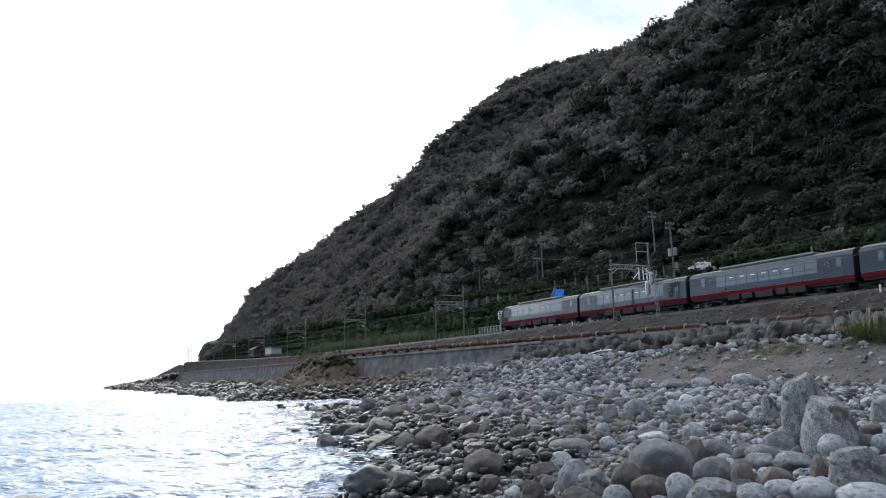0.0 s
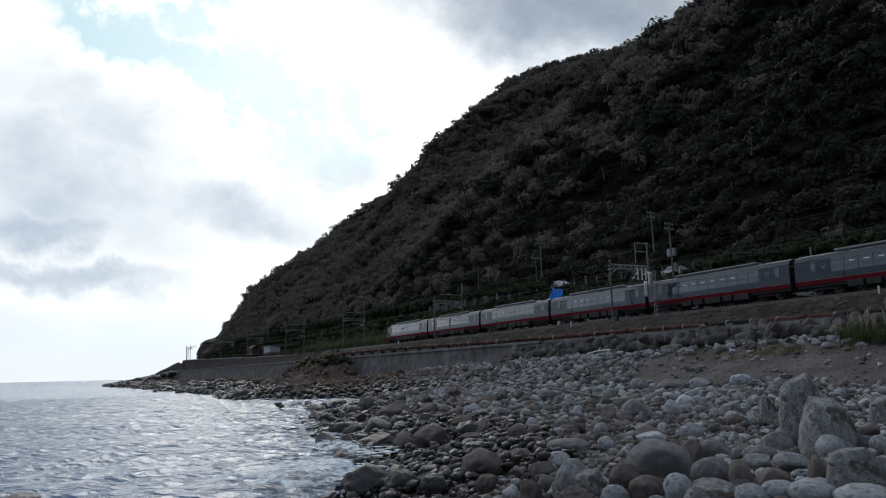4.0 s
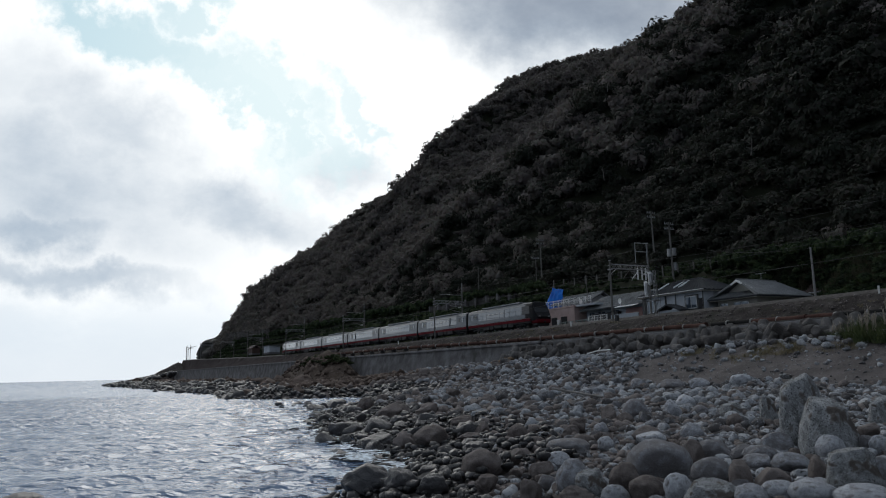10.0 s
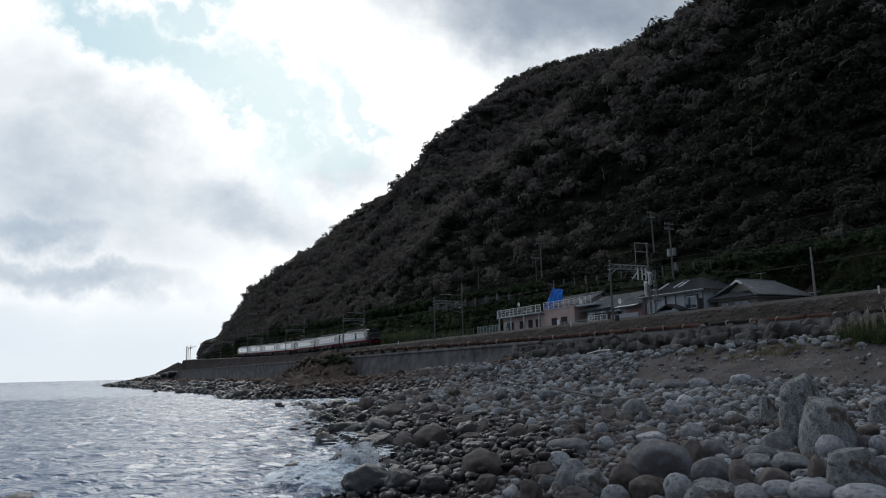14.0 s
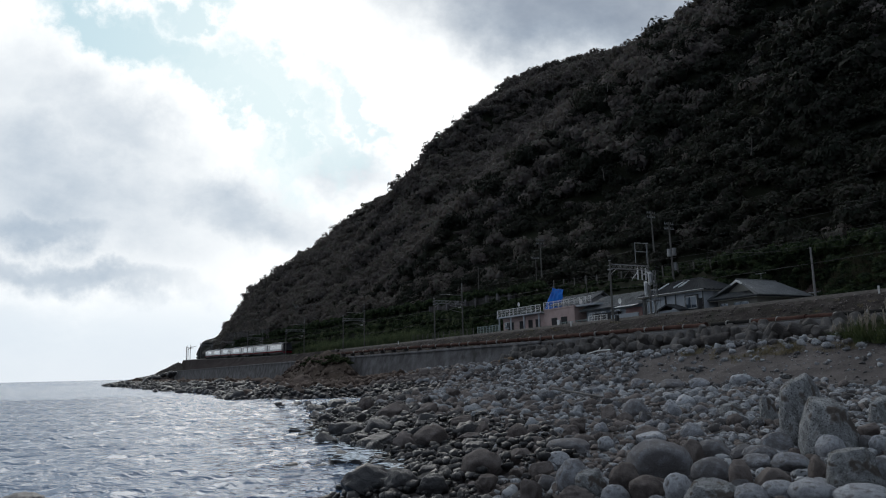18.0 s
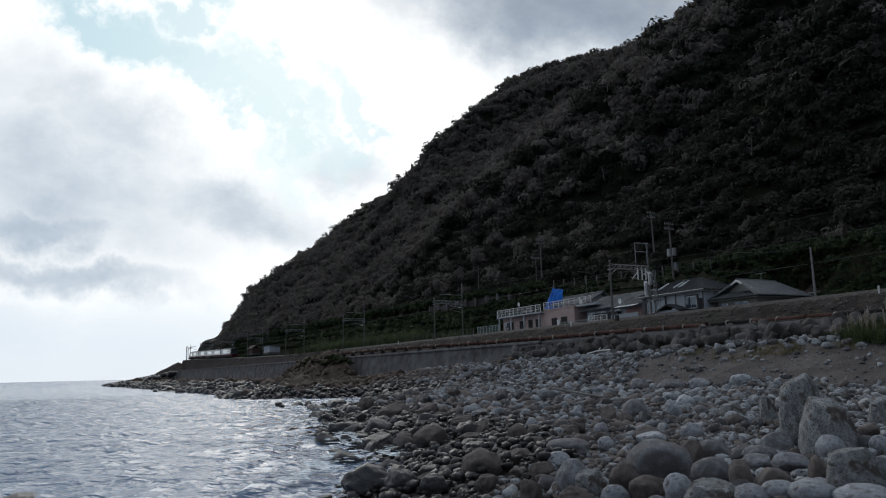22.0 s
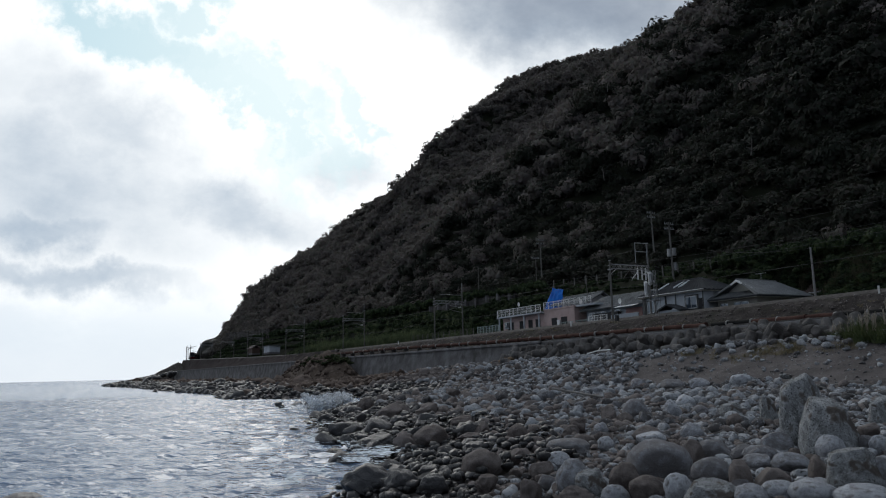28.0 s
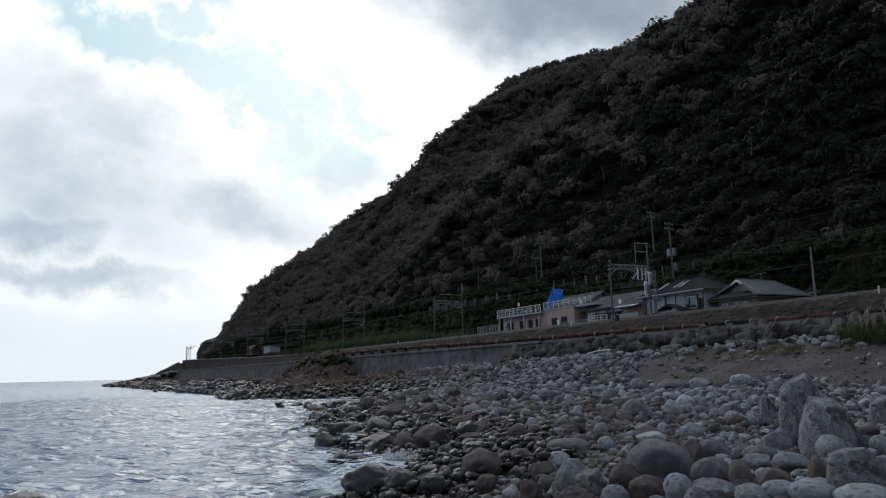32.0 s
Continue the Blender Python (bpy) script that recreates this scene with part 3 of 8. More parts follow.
def bank_height(x, y):
    """Height of the bank, between its cross-sections 3 m apart."""
    k = math.floor((y + 80) / 3)
    lo, hi = -80 + 3 * k, -77 + 3 * k
    a, b = (np.interp(x, [p[0] for p in q], [p[1] for p in q]) for q in (bank_profile(lo), bank_profile(hi)))
    return float(a + (b - a) * (y - lo) / 3)


def bank_and_road():
    ys = np.arange(-80, 470, 3.0)
    cut = []
    for y in ys:
        bend = max(0.0, y - 395) ** 2 / (2 * BEND_R)
        edge = 82.0 if y < 330 else 80.5
        for x, z in bank_profile(y):
            n = 0.35 * value_noise(x * 1.0, y, 4.0, 5)
            cut.append((x + bend, y, z + (float(n) if x < edge else 0)))
    me = array_mesh("grassy_bank", cut, grid_faces(len(ys), 7), GROUND, True)
    tagged(new("grassy_bank", me), "steep overgrown bank below the hillside road", "bank", kind="structure")
    rd = []
    for y in ys:
        r = float(road_height(y)) + 0.03
        bend = max(0.0, y - 395) ** 2 / (2 * BEND_R)
        edge = 82.0 if y < 330 else 80.5
        rd += [(edge + 0.7 + bend, y, r), (edge + 6.2 + bend, y, r)]
    me = array_mesh("road", rd, grid_faces(len(ys), 2), ASPHALT)
    tagged(new("road", me), "narrow asphalt road along the foot of the hill", "road", kind="structure")


bank_and_road()

# foot and crest of the hill, pair by pair along the coast
FOOT = [(92, -90, 16.5), (90, 0, 16.5), (89, 60, 17), (88.5, 100, 18.6), (88, 135, 19.8), (88, 165, 20.3), (88, 195, 20.6), (87.5, 225, 21), (87, 250, 21.2), (86.5, 275, 21.3),
        (86, 300, 21.3), (85, 330, 21), (84, 360, 20.6), (83, 390, 20), (82.5, 415, 19.4), (82, 435, 18.8), (81.5, 450, 18.2), (82, 462, 17.2), (83, 470, 16), (84, 476, 14)]
CREST = [(400, -130, 270), (360, 0, 258), (325, 130, 228), (295, 205, 194), (268, 245, 169), (264, 287, 167), (272, 332, 182), (265, 377, 190), (255, 396, 182), (235, 403, 154),
         (210, 404, 126), (185, 416, 114), (155, 426, 89), (130, 440, 73), (115, 452, 62), (107, 464, 56.5), (100, 471, 43), (95.5, 498, 33), (89, 503, 28), (83.5, 506, 26.5)]


def hill_point(u, v):
    """Points on the hillside: u along the coast in pairs, v from the foot (0) to the crest (1) and down the back (to 1.4)."""
    u, v = np.asarray(u, dtype=float), np.asarray(v, dtype=float)
    k = np.arange(len(FOOT))
    f = np.stack([np.interp(u, k, [p[i] for p in FOOT]) for i in range(3)], -1)
    c = np.stack([np.interp(u, k, [p[i] for p in CREST]) for i in range(3)], -1)
    w = np.minimum(v, 1)[..., None]
    p = f + (c - f) * w
    p[..., 2] += (c - f)[..., 2] * 0.05 * np.sin(np.pi * w[..., 0])
    over = np.maximum(0, v - 1)
    p[..., 0] += over * 160
    p[..., 1] += over * 120
    p[..., 2] -= over * over * 260 + over * 60
    damp = np.sin(np.pi * np.clip(w[..., 0], 0.02, 1)) ** 0.5 * np.clip((c - f)[..., 2] / 120, 0.15, 1)
    bump = 9 * value_noise(p[..., 0] * 0.6 + p[..., 1], p[..., 2] * 0.35, 34, 11) + 4 * value_noise(p[..., 0] + p[..., 1], p[..., 2] * 0.6, 15, 12)
    p[..., 2] += bump * damp
    p[..., 0] -= bump * damp * 0.5
    return p


def hill():
    us, vs = np.linspace(0, len(FOOT) - 1, 230), np.linspace(-0.05, 1.4, 66)
    U, V = np.meshgrid(us, vs, indexing="ij")
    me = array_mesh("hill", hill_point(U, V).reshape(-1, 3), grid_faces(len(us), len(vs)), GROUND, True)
    tagged(new("hill", me), "steep dark wooded headland hillside falling to the sea", "hill", kind="structure")


hill()


def crown_template(seed, leaves, size, pads):
    """A unit tree crown: overlapping pads of leaf sprays over a dome, with a small inner mass of twigs."""
    r = np.random.default_rng(seed)
    az, el = r.uniform(0, 6.28, pads), np.arcsin(r.uniform(-0.45, 1.0, pads))
    out = r.uniform(0.5, 0.85, pads)
    c = np.stack([np.cos(az) * np.cos(el) * out, np.sin(az) * np.cos(el) * out, np.sin(el) * out * 0.72], 1)
    pr = r.uniform(0.26, 0.46, pads)
    pick = r.choice(pads, leaves, p=pr ** 2 / (pr ** 2).sum())
    d = r.normal(0, 1, (leaves, 3))
    d[:, 2] = d[:, 2] * 0.8 + 0.35
    d /= np.linalg.norm(d, axis=1)[:, None]
    p = c[pick] + d * (pr[pick] * r.uniform(0.7, 1.15, leaves))[:, None] * (1, 1, 0.7)
    n = d + p * 0.5 + (0, 0, 0.25) + r.normal(0, 0.38, (leaves, 3))
    n /= np.linalg.norm(n, axis=1)[:, None]
    a = np.cross(n, r.normal(0, 1, (leaves, 3)))
    a /= np.linalg.norm(a, axis=1)[:, None]
    b = np.cross(n, a)
    k = size * r.uniform(0.55, 1.45, (leaves, 1))
    vs = np.stack([p - a * k - b * k * 0.55, p + a * k - b * k * r.uniform(0.2, 0.6, (leaves, 1)), p + b * k * r.uniform(0.7, 1.2, (leaves, 1)) - n * 0.25 * k], 1).reshape(-1, 3)
    bm = bmesh.new()
    bmesh.ops.create_icosphere(bm, subdivisions=1, radius=1)
    core = np.array([q.co[:] for q in bm.verts]) * (0.5, 0.5, 0.4) * r.uniform(0.6, 1.1, (12, 1)) + (0, 0, 0.2)
    tri = np.array([[q.index for q in f.verts] for f in bm.faces])
    bm.free()
    return np.concatenate([vs, core]), np.concatenate([np.arange(leaves * 3).reshape(-1, 3), tri + leaves * 3])


def clump_template(seed, leaves, size, lobe_count=6, squash=0.8):
    """A unit tree crown: a lobed mass of twigs and a shell of small leaf sprays."""
    r = np.random.default_rng(seed)
    lobes = r.normal(0, 1, (lobe_count, 3))
    lobes /= np.linalg.norm(lobes, axis=1)[:, None]
    lobes[:, 2] = np.abs(lobes[:, 2]) * 0.9
    lobes *= r.uniform(0.35, 0.75, (lobe_count, 1))
    lr = r.uniform(0.34, 0.56, lobe_count)
    pick = r.integers(0, lobe_count, leaves)
    d = r.normal(0, 1, (leaves, 3))
    d[:, 2] += 0.4
    d /= np.linalg.norm(d, axis=1)[:, None]
    c = lobes[pick] + d * lr[pick][:, None] * r.uniform(0.85, 1.15, (leaves, 1))
    c[:, 2] *= squash
    n = d + r.normal(0, 0.6, (leaves, 3))
    n /= np.linalg.norm(n, axis=1)[:, None]
    a = np.cross(n, r.normal(0, 1, (leaves, 3)))
    a /= np.linalg.norm(a, axis=1)[:, None]
    b = np.cross(n, a)
    s = size * r.uniform(0.6, 1.4, (leaves, 1))
    vs = [np.stack([c - a * s - b * s * 0.5, c + a * s - b * s * 0.4, c + b * s + n * 0.3 * s], 1).reshape(-1, 3)]
    fs = [np.arange(leaves * 3).reshape(-1, 3)]
    k = leaves * 3
    bm = bmesh.new()
    bmesh.ops.create_icosphere(bm, subdivisions=1, radius=1)
    base = np.array([p.co[:] for p in bm.verts])
    tri = np.array([[p.index for p in f.verts] for f in bm.faces])
    bm.free()
    for i in range(lobe_count):
        cv = lobes[i] + base * lr[i] * 0.95 * r.uniform(0.75, 1.2, (len(base), 1))
        cv[:, 2] *= squash
        vs.append(cv)
        fs.append(tri + k)
        k += len(cv)
    return np.concatenate(vs), np.concatenate(fs)


def scatter(name, templates, spots, mat, label, category, smooth=False):
    """Joins turned and scaled copies of templates into one mesh: spots are (x, y, z, sx, sz, turn, which)."""
    vs, fs, k = [], [], 0
    for x, y, z, sx, sz, turn, which in spots:
        v, f = templates[int(which) % len(templates)]
        c, s = math.cos(turn), math.sin(turn)
        q = np.empty_like(v)
        q[:, 0] = x + (v[:, 0] * c - v[:, 1] * s) * sx
        q[:, 1] = y + (v[:, 0] * s + v[:, 1] * c) * sx
        q[:, 2] = z + v[:, 2] * sz
        vs.append(q)
        fs.append(f + k)
        k += len(v)
    verts, faces = np.concatenate(vs), np.concatenate(fs)
    me = array_mesh(name, verts, faces, mat, smooth)
    return tagged(new(name, me), label, category, kind="stuff")


CROWNS = [crown_template(20 + i, 400, 0.1, 11 + i) for i in range(8)]
CROWNS_FAR = [crown_template(30 + i, 280, 0.115, 11 + i) for i in range(8)]
BUSHES = [clump_template(40 + i, 60, 0.2, 3) for i in range(6)]


def forest():
    """Crowns spread over the slope with a least distance between them."""
    r = np.random.default_rng(5)
    us, vs = np.meshgrid(np.linspace(1.4, 17.2, 500), np.linspace(0, 1.05, 160), indexing="ij")
    p = hill_point(us, vs)
    cell = np.linalg.norm(np.cross(np.gradient(p, axis=0), np.gradient(p, axis=1)), axis=-1)
    prob = cell.ravel() / cell.sum()
    n = 40000
    pick = r.choice(len(prob), n, p=prob)
    q = hill_point(us.ravel()[pick] + r.uniform(-0.015, 0.015, n), np.clip(vs.ravel()[pick] + r.uniform(-0.003, 0.003, n), 0, 1.05))
    v = vs.ravel()[pick]
    spots, taken = [], {}
    for i in range(n):
        x, y, z = q[i]
        low = z < 45
        s = r.uniform(2.6, 6.2) * (0.7 if low else 1.0)
        if v[i] > 0.93:
            s *= 0.5
        gap = s * 0.86
        a, b, c = int(x // 6), int(y // 6), int(z // 6)
        near = [w for da in (-1, 0, 1) for db in (-1, 0, 1) for dc in (-1, 0, 1) for w in taken.get((a + da, b + db, c + dc), ())]
        if any((x - w[0]) ** 2 + (y - w[1]) ** 2 + (z - w[2]) ** 2 < gap * gap for w in near):
            continue
        taken.setdefault((a, b, c), []).append((x, y, z))
        spots.append((x, y, z + s * r.uniform(0.05, 0.5), s, s * r.uniform(0.8, 1.35), r.uniform(0, 6.28), r.integers(0, 8)))
    limbs = Solid()
    for i in r.choice(len(spots), 150, replace=False):
        x, y, z, s = spots[i][:4]
        top = Vector((x - s * 0.7 + r.uniform(-0.8, 0.8), y + r.uniform(-1, 1) - s * 0.3, z + s * 0.7))
        foot = top - Vector((0.4, r.uniform(-1.2, 1.2), r.uniform(3, 6.5)))
        limbs.rod(foot, top, 0.13, 0.05, 5, False)
        for _ in range(3):
            a = foot.lerp(top, r.uniform(0.4, 0.95))
            limbs.rod(a, a + Vector((r.uniform(-0.5, 0.3), r.uniform(-1.4, 1.4), r.uniform(0.6, 2.0))), 0.06, 0.02, 4, False)
    tagged(new("bare_limbs", limbs.mesh("bare_limbs", BARK)), "pale bare trunks and limbs among the hillside trees", "trees", kind="stuff")
    under = []
    for i in r.choice(n, 900, replace=False):
        s = r.uniform(1.6, 2.6)
        under.append((q[i, 0], q[i, 1], q[i, 2] + 0.6, s, s, r.uniform(0, 6.28), r.integers(0, 6)))
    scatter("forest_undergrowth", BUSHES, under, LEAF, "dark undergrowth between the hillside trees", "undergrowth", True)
    # crowns beyond roughly 212 m of the camera get the haze-paled leaf colour
    in_haze = [r.normal(math.hypot(w[0], w[1]), 36) > 212 for w in spots]
    scatter("evergreen_forest", CROWNS, [w for w, k in zip(spots, in_haze) if not k], LEAF, "dense dark evergreen forest on the hillside", "forest", True)
    scatter("hazed_autumn_forest", CROWNS_FAR, [w for w, k in zip(spots, in_haze) if k], LEAF_BROWN_HAZY, "brownish autumn forest on the far hillside, its leaf colour paled for haze", "forest", True)


forest()


# ---- sea ----
def wave_height(x, y, seed, amp):
    r = np.random.default_rng(seed)
    h = np.zeros_like(x)
    for k in range(22):
        lam = 0.9 * 1.16 ** k * r.uniform(0.9, 1.1)
        a = r.normal(0.15, 0.55)
        ph = r.uniform(0, 6.28)
        kx, ky = math.sin(a), -math.cos(a)
        t = (x * kx + y * ky) * 2 * math.pi / lam + ph + 1.2 * value_noise(x, y, lam * 3, seed + k)
        h += amp * (0.021 * lam ** 0.15 if lam < 2.6 else 0.0045 * lam ** 0.45) * (np.abs(np.sin(t / 2)) * -2 + 1.27)
    return h


def spread(lo, hi, step, a, b, n):
    left = lo - np.geomspace(step, lo - a, n)[::-1]
    right = hi + np.geomspace(step, b - hi, n)
    return np.concatenate([left, np.arange(lo, hi, step), right])


def sea_sheet(name, xs, ys, seed, amp, sink, label):
    X, Y = np.meshgrid(xs, ys, indexing="ij")
    damp = 1.0 / (1.0 + (np.maximum(0, np.maximum(-120 - X, Y - 420)) / 120) ** 2)
    Z = wave_height(X, Y, seed, amp) * damp - sink
    me = array_mesh(name, np.stack([X, Y, Z], -1).reshape(-1, 3), grid_faces(len(xs), len(ys)), WATER, True)
    return tagged(new(name, me), label, "sea", kind="structure")


SEA = sea_sheet("sea", spread(-50, 34, 0.32, -4700, 300, 30), spread(10, 130, 0.36, -600, 4700, 130), 31, 1.0, 0.0, "grey choppy sea glittering under the cloudy sky")
CHOP = sea_sheet("sea_chop", np.arange(-40, 30, 0.4), np.arange(12, 100, 0.42), 57, 1.0, 0.05, "short steep wavelets on the grey sea")


# ---- boulders ----
def boulder_template(seed, sub, rough=0.16, cut=0):
    """A water-worn stone: a ball pushed about by noise, with a few flat broken faces."""
    r = np.random.default_rng(seed)
    bm = bmesh.new()
    bmesh.ops.create_icosphere(bm, subdivisions=sub, radius=1)
    off = Vector(r.uniform(-50, 50, 3))
    planes = [(Vector(r.normal(0, 1, 3)).normalized(), r.uniform(0.5, 0.82)) for _ in range(cut)]
    for p in bm.verts:
        d = p.co.normalized()
        k = 1 + rough * 1.7 * noise.noise(d * 0.9 + off) + rough * 0.7 * noise.noise(d * 2.3 + off) + rough * 0.26 * noise.noise(d * 6 + off) + 0.018 * noise.noise(d * 14 + off)
        q = d * k
        for n, h in planes:
            e = q.dot(n) - h
            if e > 0:
                q = q - n * e * 0.88
        if cut > 3:
            q *= 1.04 - 0.22 * abs(noise.noise(q * 1.9 + off)) - 0.11 * abs(noise.noise(q * 4.6 - off)) - 0.05 * abs(noise.noise(q * 11 + off))
        p.co = q
    v = np.array([p.co[:] for p in bm.verts])
    f = np.array([[p.index for p in q.verts] for q in bm.faces])
    bm.free()
    return v, f


STONES_FINE = [boulder_template(100 + i, 3 if i % 2 else 4, 0.22, 1 + i % 6) for i in range(14)]
STONES_MID = [boulder_template(200 + i, 3, 0.25, 2 + i % 6) for i in range(12)]
STONES_FAR = [boulder_template(300 + i, 2, 0.4, 4 + i % 5) for i in range(12)]
STONES_CRAG = [boulder_template(360 + i, 2, 0.5, 8) for i in range(10)]
STONES_TINY = [boulder_template(340 + i, 1, 0.3, 0) for i in range(6)]


def joined_stones(name, templates, rows, mat, label, smooth=True):
    """rows: x, y, z, radius, squash y, squash z, yaw, tilt, which."""
    vs, fs, k = [], [], 0
    for x, y, z, rad, sy, sz, yaw, tilt, which in rows:
        v, f = templates[int(which) % len(templates)]
        m = np.array(Euler((tilt, tilt * 0.6, yaw)).to_matrix())
        vs.append((v * (rad, rad * sy, rad * sz)) @ m.T + (x, y, z))
        fs.append(f + k)
        k += len(v)
    if not vs:
        return None
    me = array_mesh(name, np.concatenate(vs), np.concatenate(fs), mat, smooth)
    return tagged(new(name, me), label, "boulders", kind="stuff")


# notable rocks, one by one: x, y, half width, height
PALE_ROCKS = [(13.85, 10.9, 0.5, 1.5), (13.01, 9.75, 0.56, 1.1), (9.99, 7.13, 0.37, 0.56), (21.58, 14.3, 0.4, 0.86), (19.88, 16.89, 0.27, 0.92), (8.07, 7.95, 0.4, 0.4), (7.96, 10.43, 0.27, 0.49), (21.19, 19.63, 0.43, 0.54)]
GREY_ROCKS = [(9.34, 10.31, 0.57, 0.72), (9.26, 9.07, 0.31, 0.44), (13.07, 10.96, 0.32, 0.4), (11.9, 10.37, 0.33, 0.36), (11.39, 10.03, 0.29, 0.31), (11.44, 9.35, 0.33, 0.37), (12.66, 9.46, 0.26, 0.45), (8.72, 7.34, 0.25, 0.31), (8.82, 6.9, 0.31, 0.32), (8.94, 6.32, 0.34, 0.31),
              (10.34, 6.99, 0.19, 0.43), (13.42, 9.28, 0.15, 0.3), (13.3, 8.92, 0.18, 0.33), (8.37, 7.49, 0.23, 0.32), (7.85, 9.69, 0.24, 0.31), (8.23, 8.71, 0.21, 0.43), (8.42, 12.39, 0.2, 0.27)]
GREY_ROCKS_BEYOND = [(13.5, 15.16, 0.37, 0.37), (12.08, 11.67, 0.35, 0.39), (11.9, 10.75, 0.25, 0.36), (20.43, 21.62, 0.32, 0.67), (19.37, 22.49, 0.49, 0.76), (15.1, 15.32, 0.31, 0.45), (21.46, 21.24, 0.37, 0.4), (11.83, 16.4, 0.57, 0.47), (8.2, 11.25, 0.31, 0.61), (14.89, 18.9, 0.24, 0.41),
                     (10.37, 14.78, 0.28, 0.38), (22.69, 23.27, 0.41, 0.64), (12.71, 15.94, 0.22, 0.36), (35.58, 35.13, 0.62, 0.75), (36.64, 32.91, 0.7, 0.65), (35.25, 40.43, 0.6, 0.8), (35.44, 37.42, 0.8, 0.7)]
BROWN_ROCKS = [(8.21, 9.86, 0.26, 0.56), (8.09, 9.24, 0.27, 0.41), (9.23, 8.45, 0.18, 0.44), (11.47, 11.7, 0.24, 0.48), (9.44, 8.07, 0.28, 0.32), (10.26, 7.87, 0.17, 0.42), (16.19, 11.1, 0.23, 0.33), (17.94, 22.25, 0.29, 0.66), (18.06, 16.59, 0.24, 0.42), (14.19, 16.16, 0.4, 0.38),
               (17.28, 20.59, 0.3, 0.42), (8.69, 15.4, 0.47, 0.64), (12.56, 19.91, 0.37, 0.6), (13.64, 24.04, 0.28, 0.58), (10.32, 16.49, 0.25, 0.41)]
BROWN_ROCKS_BEYOND = [(7.59, 10.31, 0.3, 0.32), (9.21, 13.74, 0.27, 0.36), (7.36, 11.32, 0.2, 0.46), (14.73, 19.84, 0.29, 0.48), (13.9, 19.07, 0.25, 0.46), (11.1, 16.53, 0.19, 0.29), (11.37, 25.74, 0.45, 0.72), (11.72, 24.2, 0.68, 0.9), (12.87, 23.53, 0.51, 0.39), (7.92, 13.85, 0.24, 0.38),
                      (14.78, 27.7, 0.48, 0.57), (9.09, 15.35, 0.19, 0.26), (9.1, 14.58, 0.16, 0.22), (15.44, 36.82, 0.67, 0.99)]
WET_ROCKS = [(6.72, 17.3, 0.7, 0.78), (7.06, 16.21, 0.4, 0.59), (7.32, 15.05, 0.34, 0.47), (8.34, 17.47, 0.24, 0.39), (10.28, 24.89, 0.53, 0.27), (10.26, 23.87, 0.14, 0.19), (9.03, 23.93, 0.24, 0.24), (8.29, 25.57, 0.39, 0.23), (9.94, 29.32, 0.37, 0.34), (11.08, 31.26, 0.25, 0.53),
             (12.22, 35.27, 0.61, 0.76), (11.27, 28.07, 0.62, 0.64), (7.49, 22.02, 0.18, 0.15), (8.81, 20.38, 0.18, 0.29), (9.5, 27.13, 0.32, 0.25), (13.96, 33.77, 0.39, 0.61), (13.76, 31.4, 0.39, 0.48), (-0.72, 22.94, 0.6, 0.38), (7.2, 25.85, 0.35, 0.27), (22.5, 66.0, 0.95, 1.0)]
WET_ROCKS_BEYOND = [(19.31, 61.73, 0.84, 0.8), (21.35, 75.07, 0.76, 0.56), (8.02, 25.08, 0.5, 0.25), (9.65, 28.41, 0.39, 0.39), (9.67, 26.48, 0.25, 0.37), (8.71, 22.92, 0.3, 0.34), (10.71, 27.05, 0.42, 0.59), (11.58, 32.73, 0.26, 0.35), (10.82, 28.73, 0.23, 0.42),
                    (11.81, 41.55, 0.47, 0.37), (15.22, 51.67, 0.41, 0.35), (12.72, 41.75, 0.36, 0.35), (14.8, 45.2, 0.53, 0.59), (15.64, 44.6, 0.36, 0.45), (14.98, 39.72, 0.43, 0.53), (14.21, 32.85, 0.51, 0.68), (21.16, 44.36, 0.29, 0.69)]
SHORE_BROWN_ROCKS = [(16.89, 35.46, 0.69, 0.75), (16.71, 38.23, 0.63, 0.67), (17.16, 44.8, 0.63, 0.98), (22.38, 54.71, 0.54, 0.65), (24.59, 47.3, 0.53, 0.71), (20.78, 35.81, 0.46, 0.67), (16.19, 32.73, 0.4, 0.46)]
GREY_LABEL, BROWN_LABEL = "large smooth blue-grey water-worn boulder", "large brown rough-sided beach boulder"
NOTABLE = [("pointed_rock", ROCK_PALE, "tall pale speckled rock encrusted with lichen", PALE_ROCKS, (2059, 2005, 2053, 2026, 2004, 2055, 2042, 2047), 7, 0.12),
           ("boulder", ROCK_OBJ, GREY_LABEL, GREY_ROCKS, 400, 1, 0.1), ("boulder", ROCK_OBJ, GREY_LABEL, GREY_ROCKS_BEYOND, 1420, 2, 0.13),
           ("boulder", ROCK_BROWN, BROWN_LABEL, BROWN_ROCKS, 430, 3, 0.14), ("boulder", ROCK_BROWN, BROWN_LABEL, BROWN_ROCKS_BEYOND, 1450, 4, 0.18),
           ("boulder", ROCK_WET, "dark wet angular boulder washed by the waves", WET_ROCKS, 460, 5, 0.2),
           ("boulder", ROCK_WET, "dark wet angular boulder washed by the waves", WET_ROCKS_BEYOND, 1480, 6, 0.24), ("boulder", ROCK_BROWN, BROWN_LABEL, SHORE_BROWN_ROCKS, 1520, 6, 0.22)]
TAKEN = np.array([(x * (1 + 0.5 * w / math.hypot(x, y)), y * (1 + 0.5 * w / math.hypot(x, y)), w) for row in NOTABLE for x, y, w, h in row[3]])


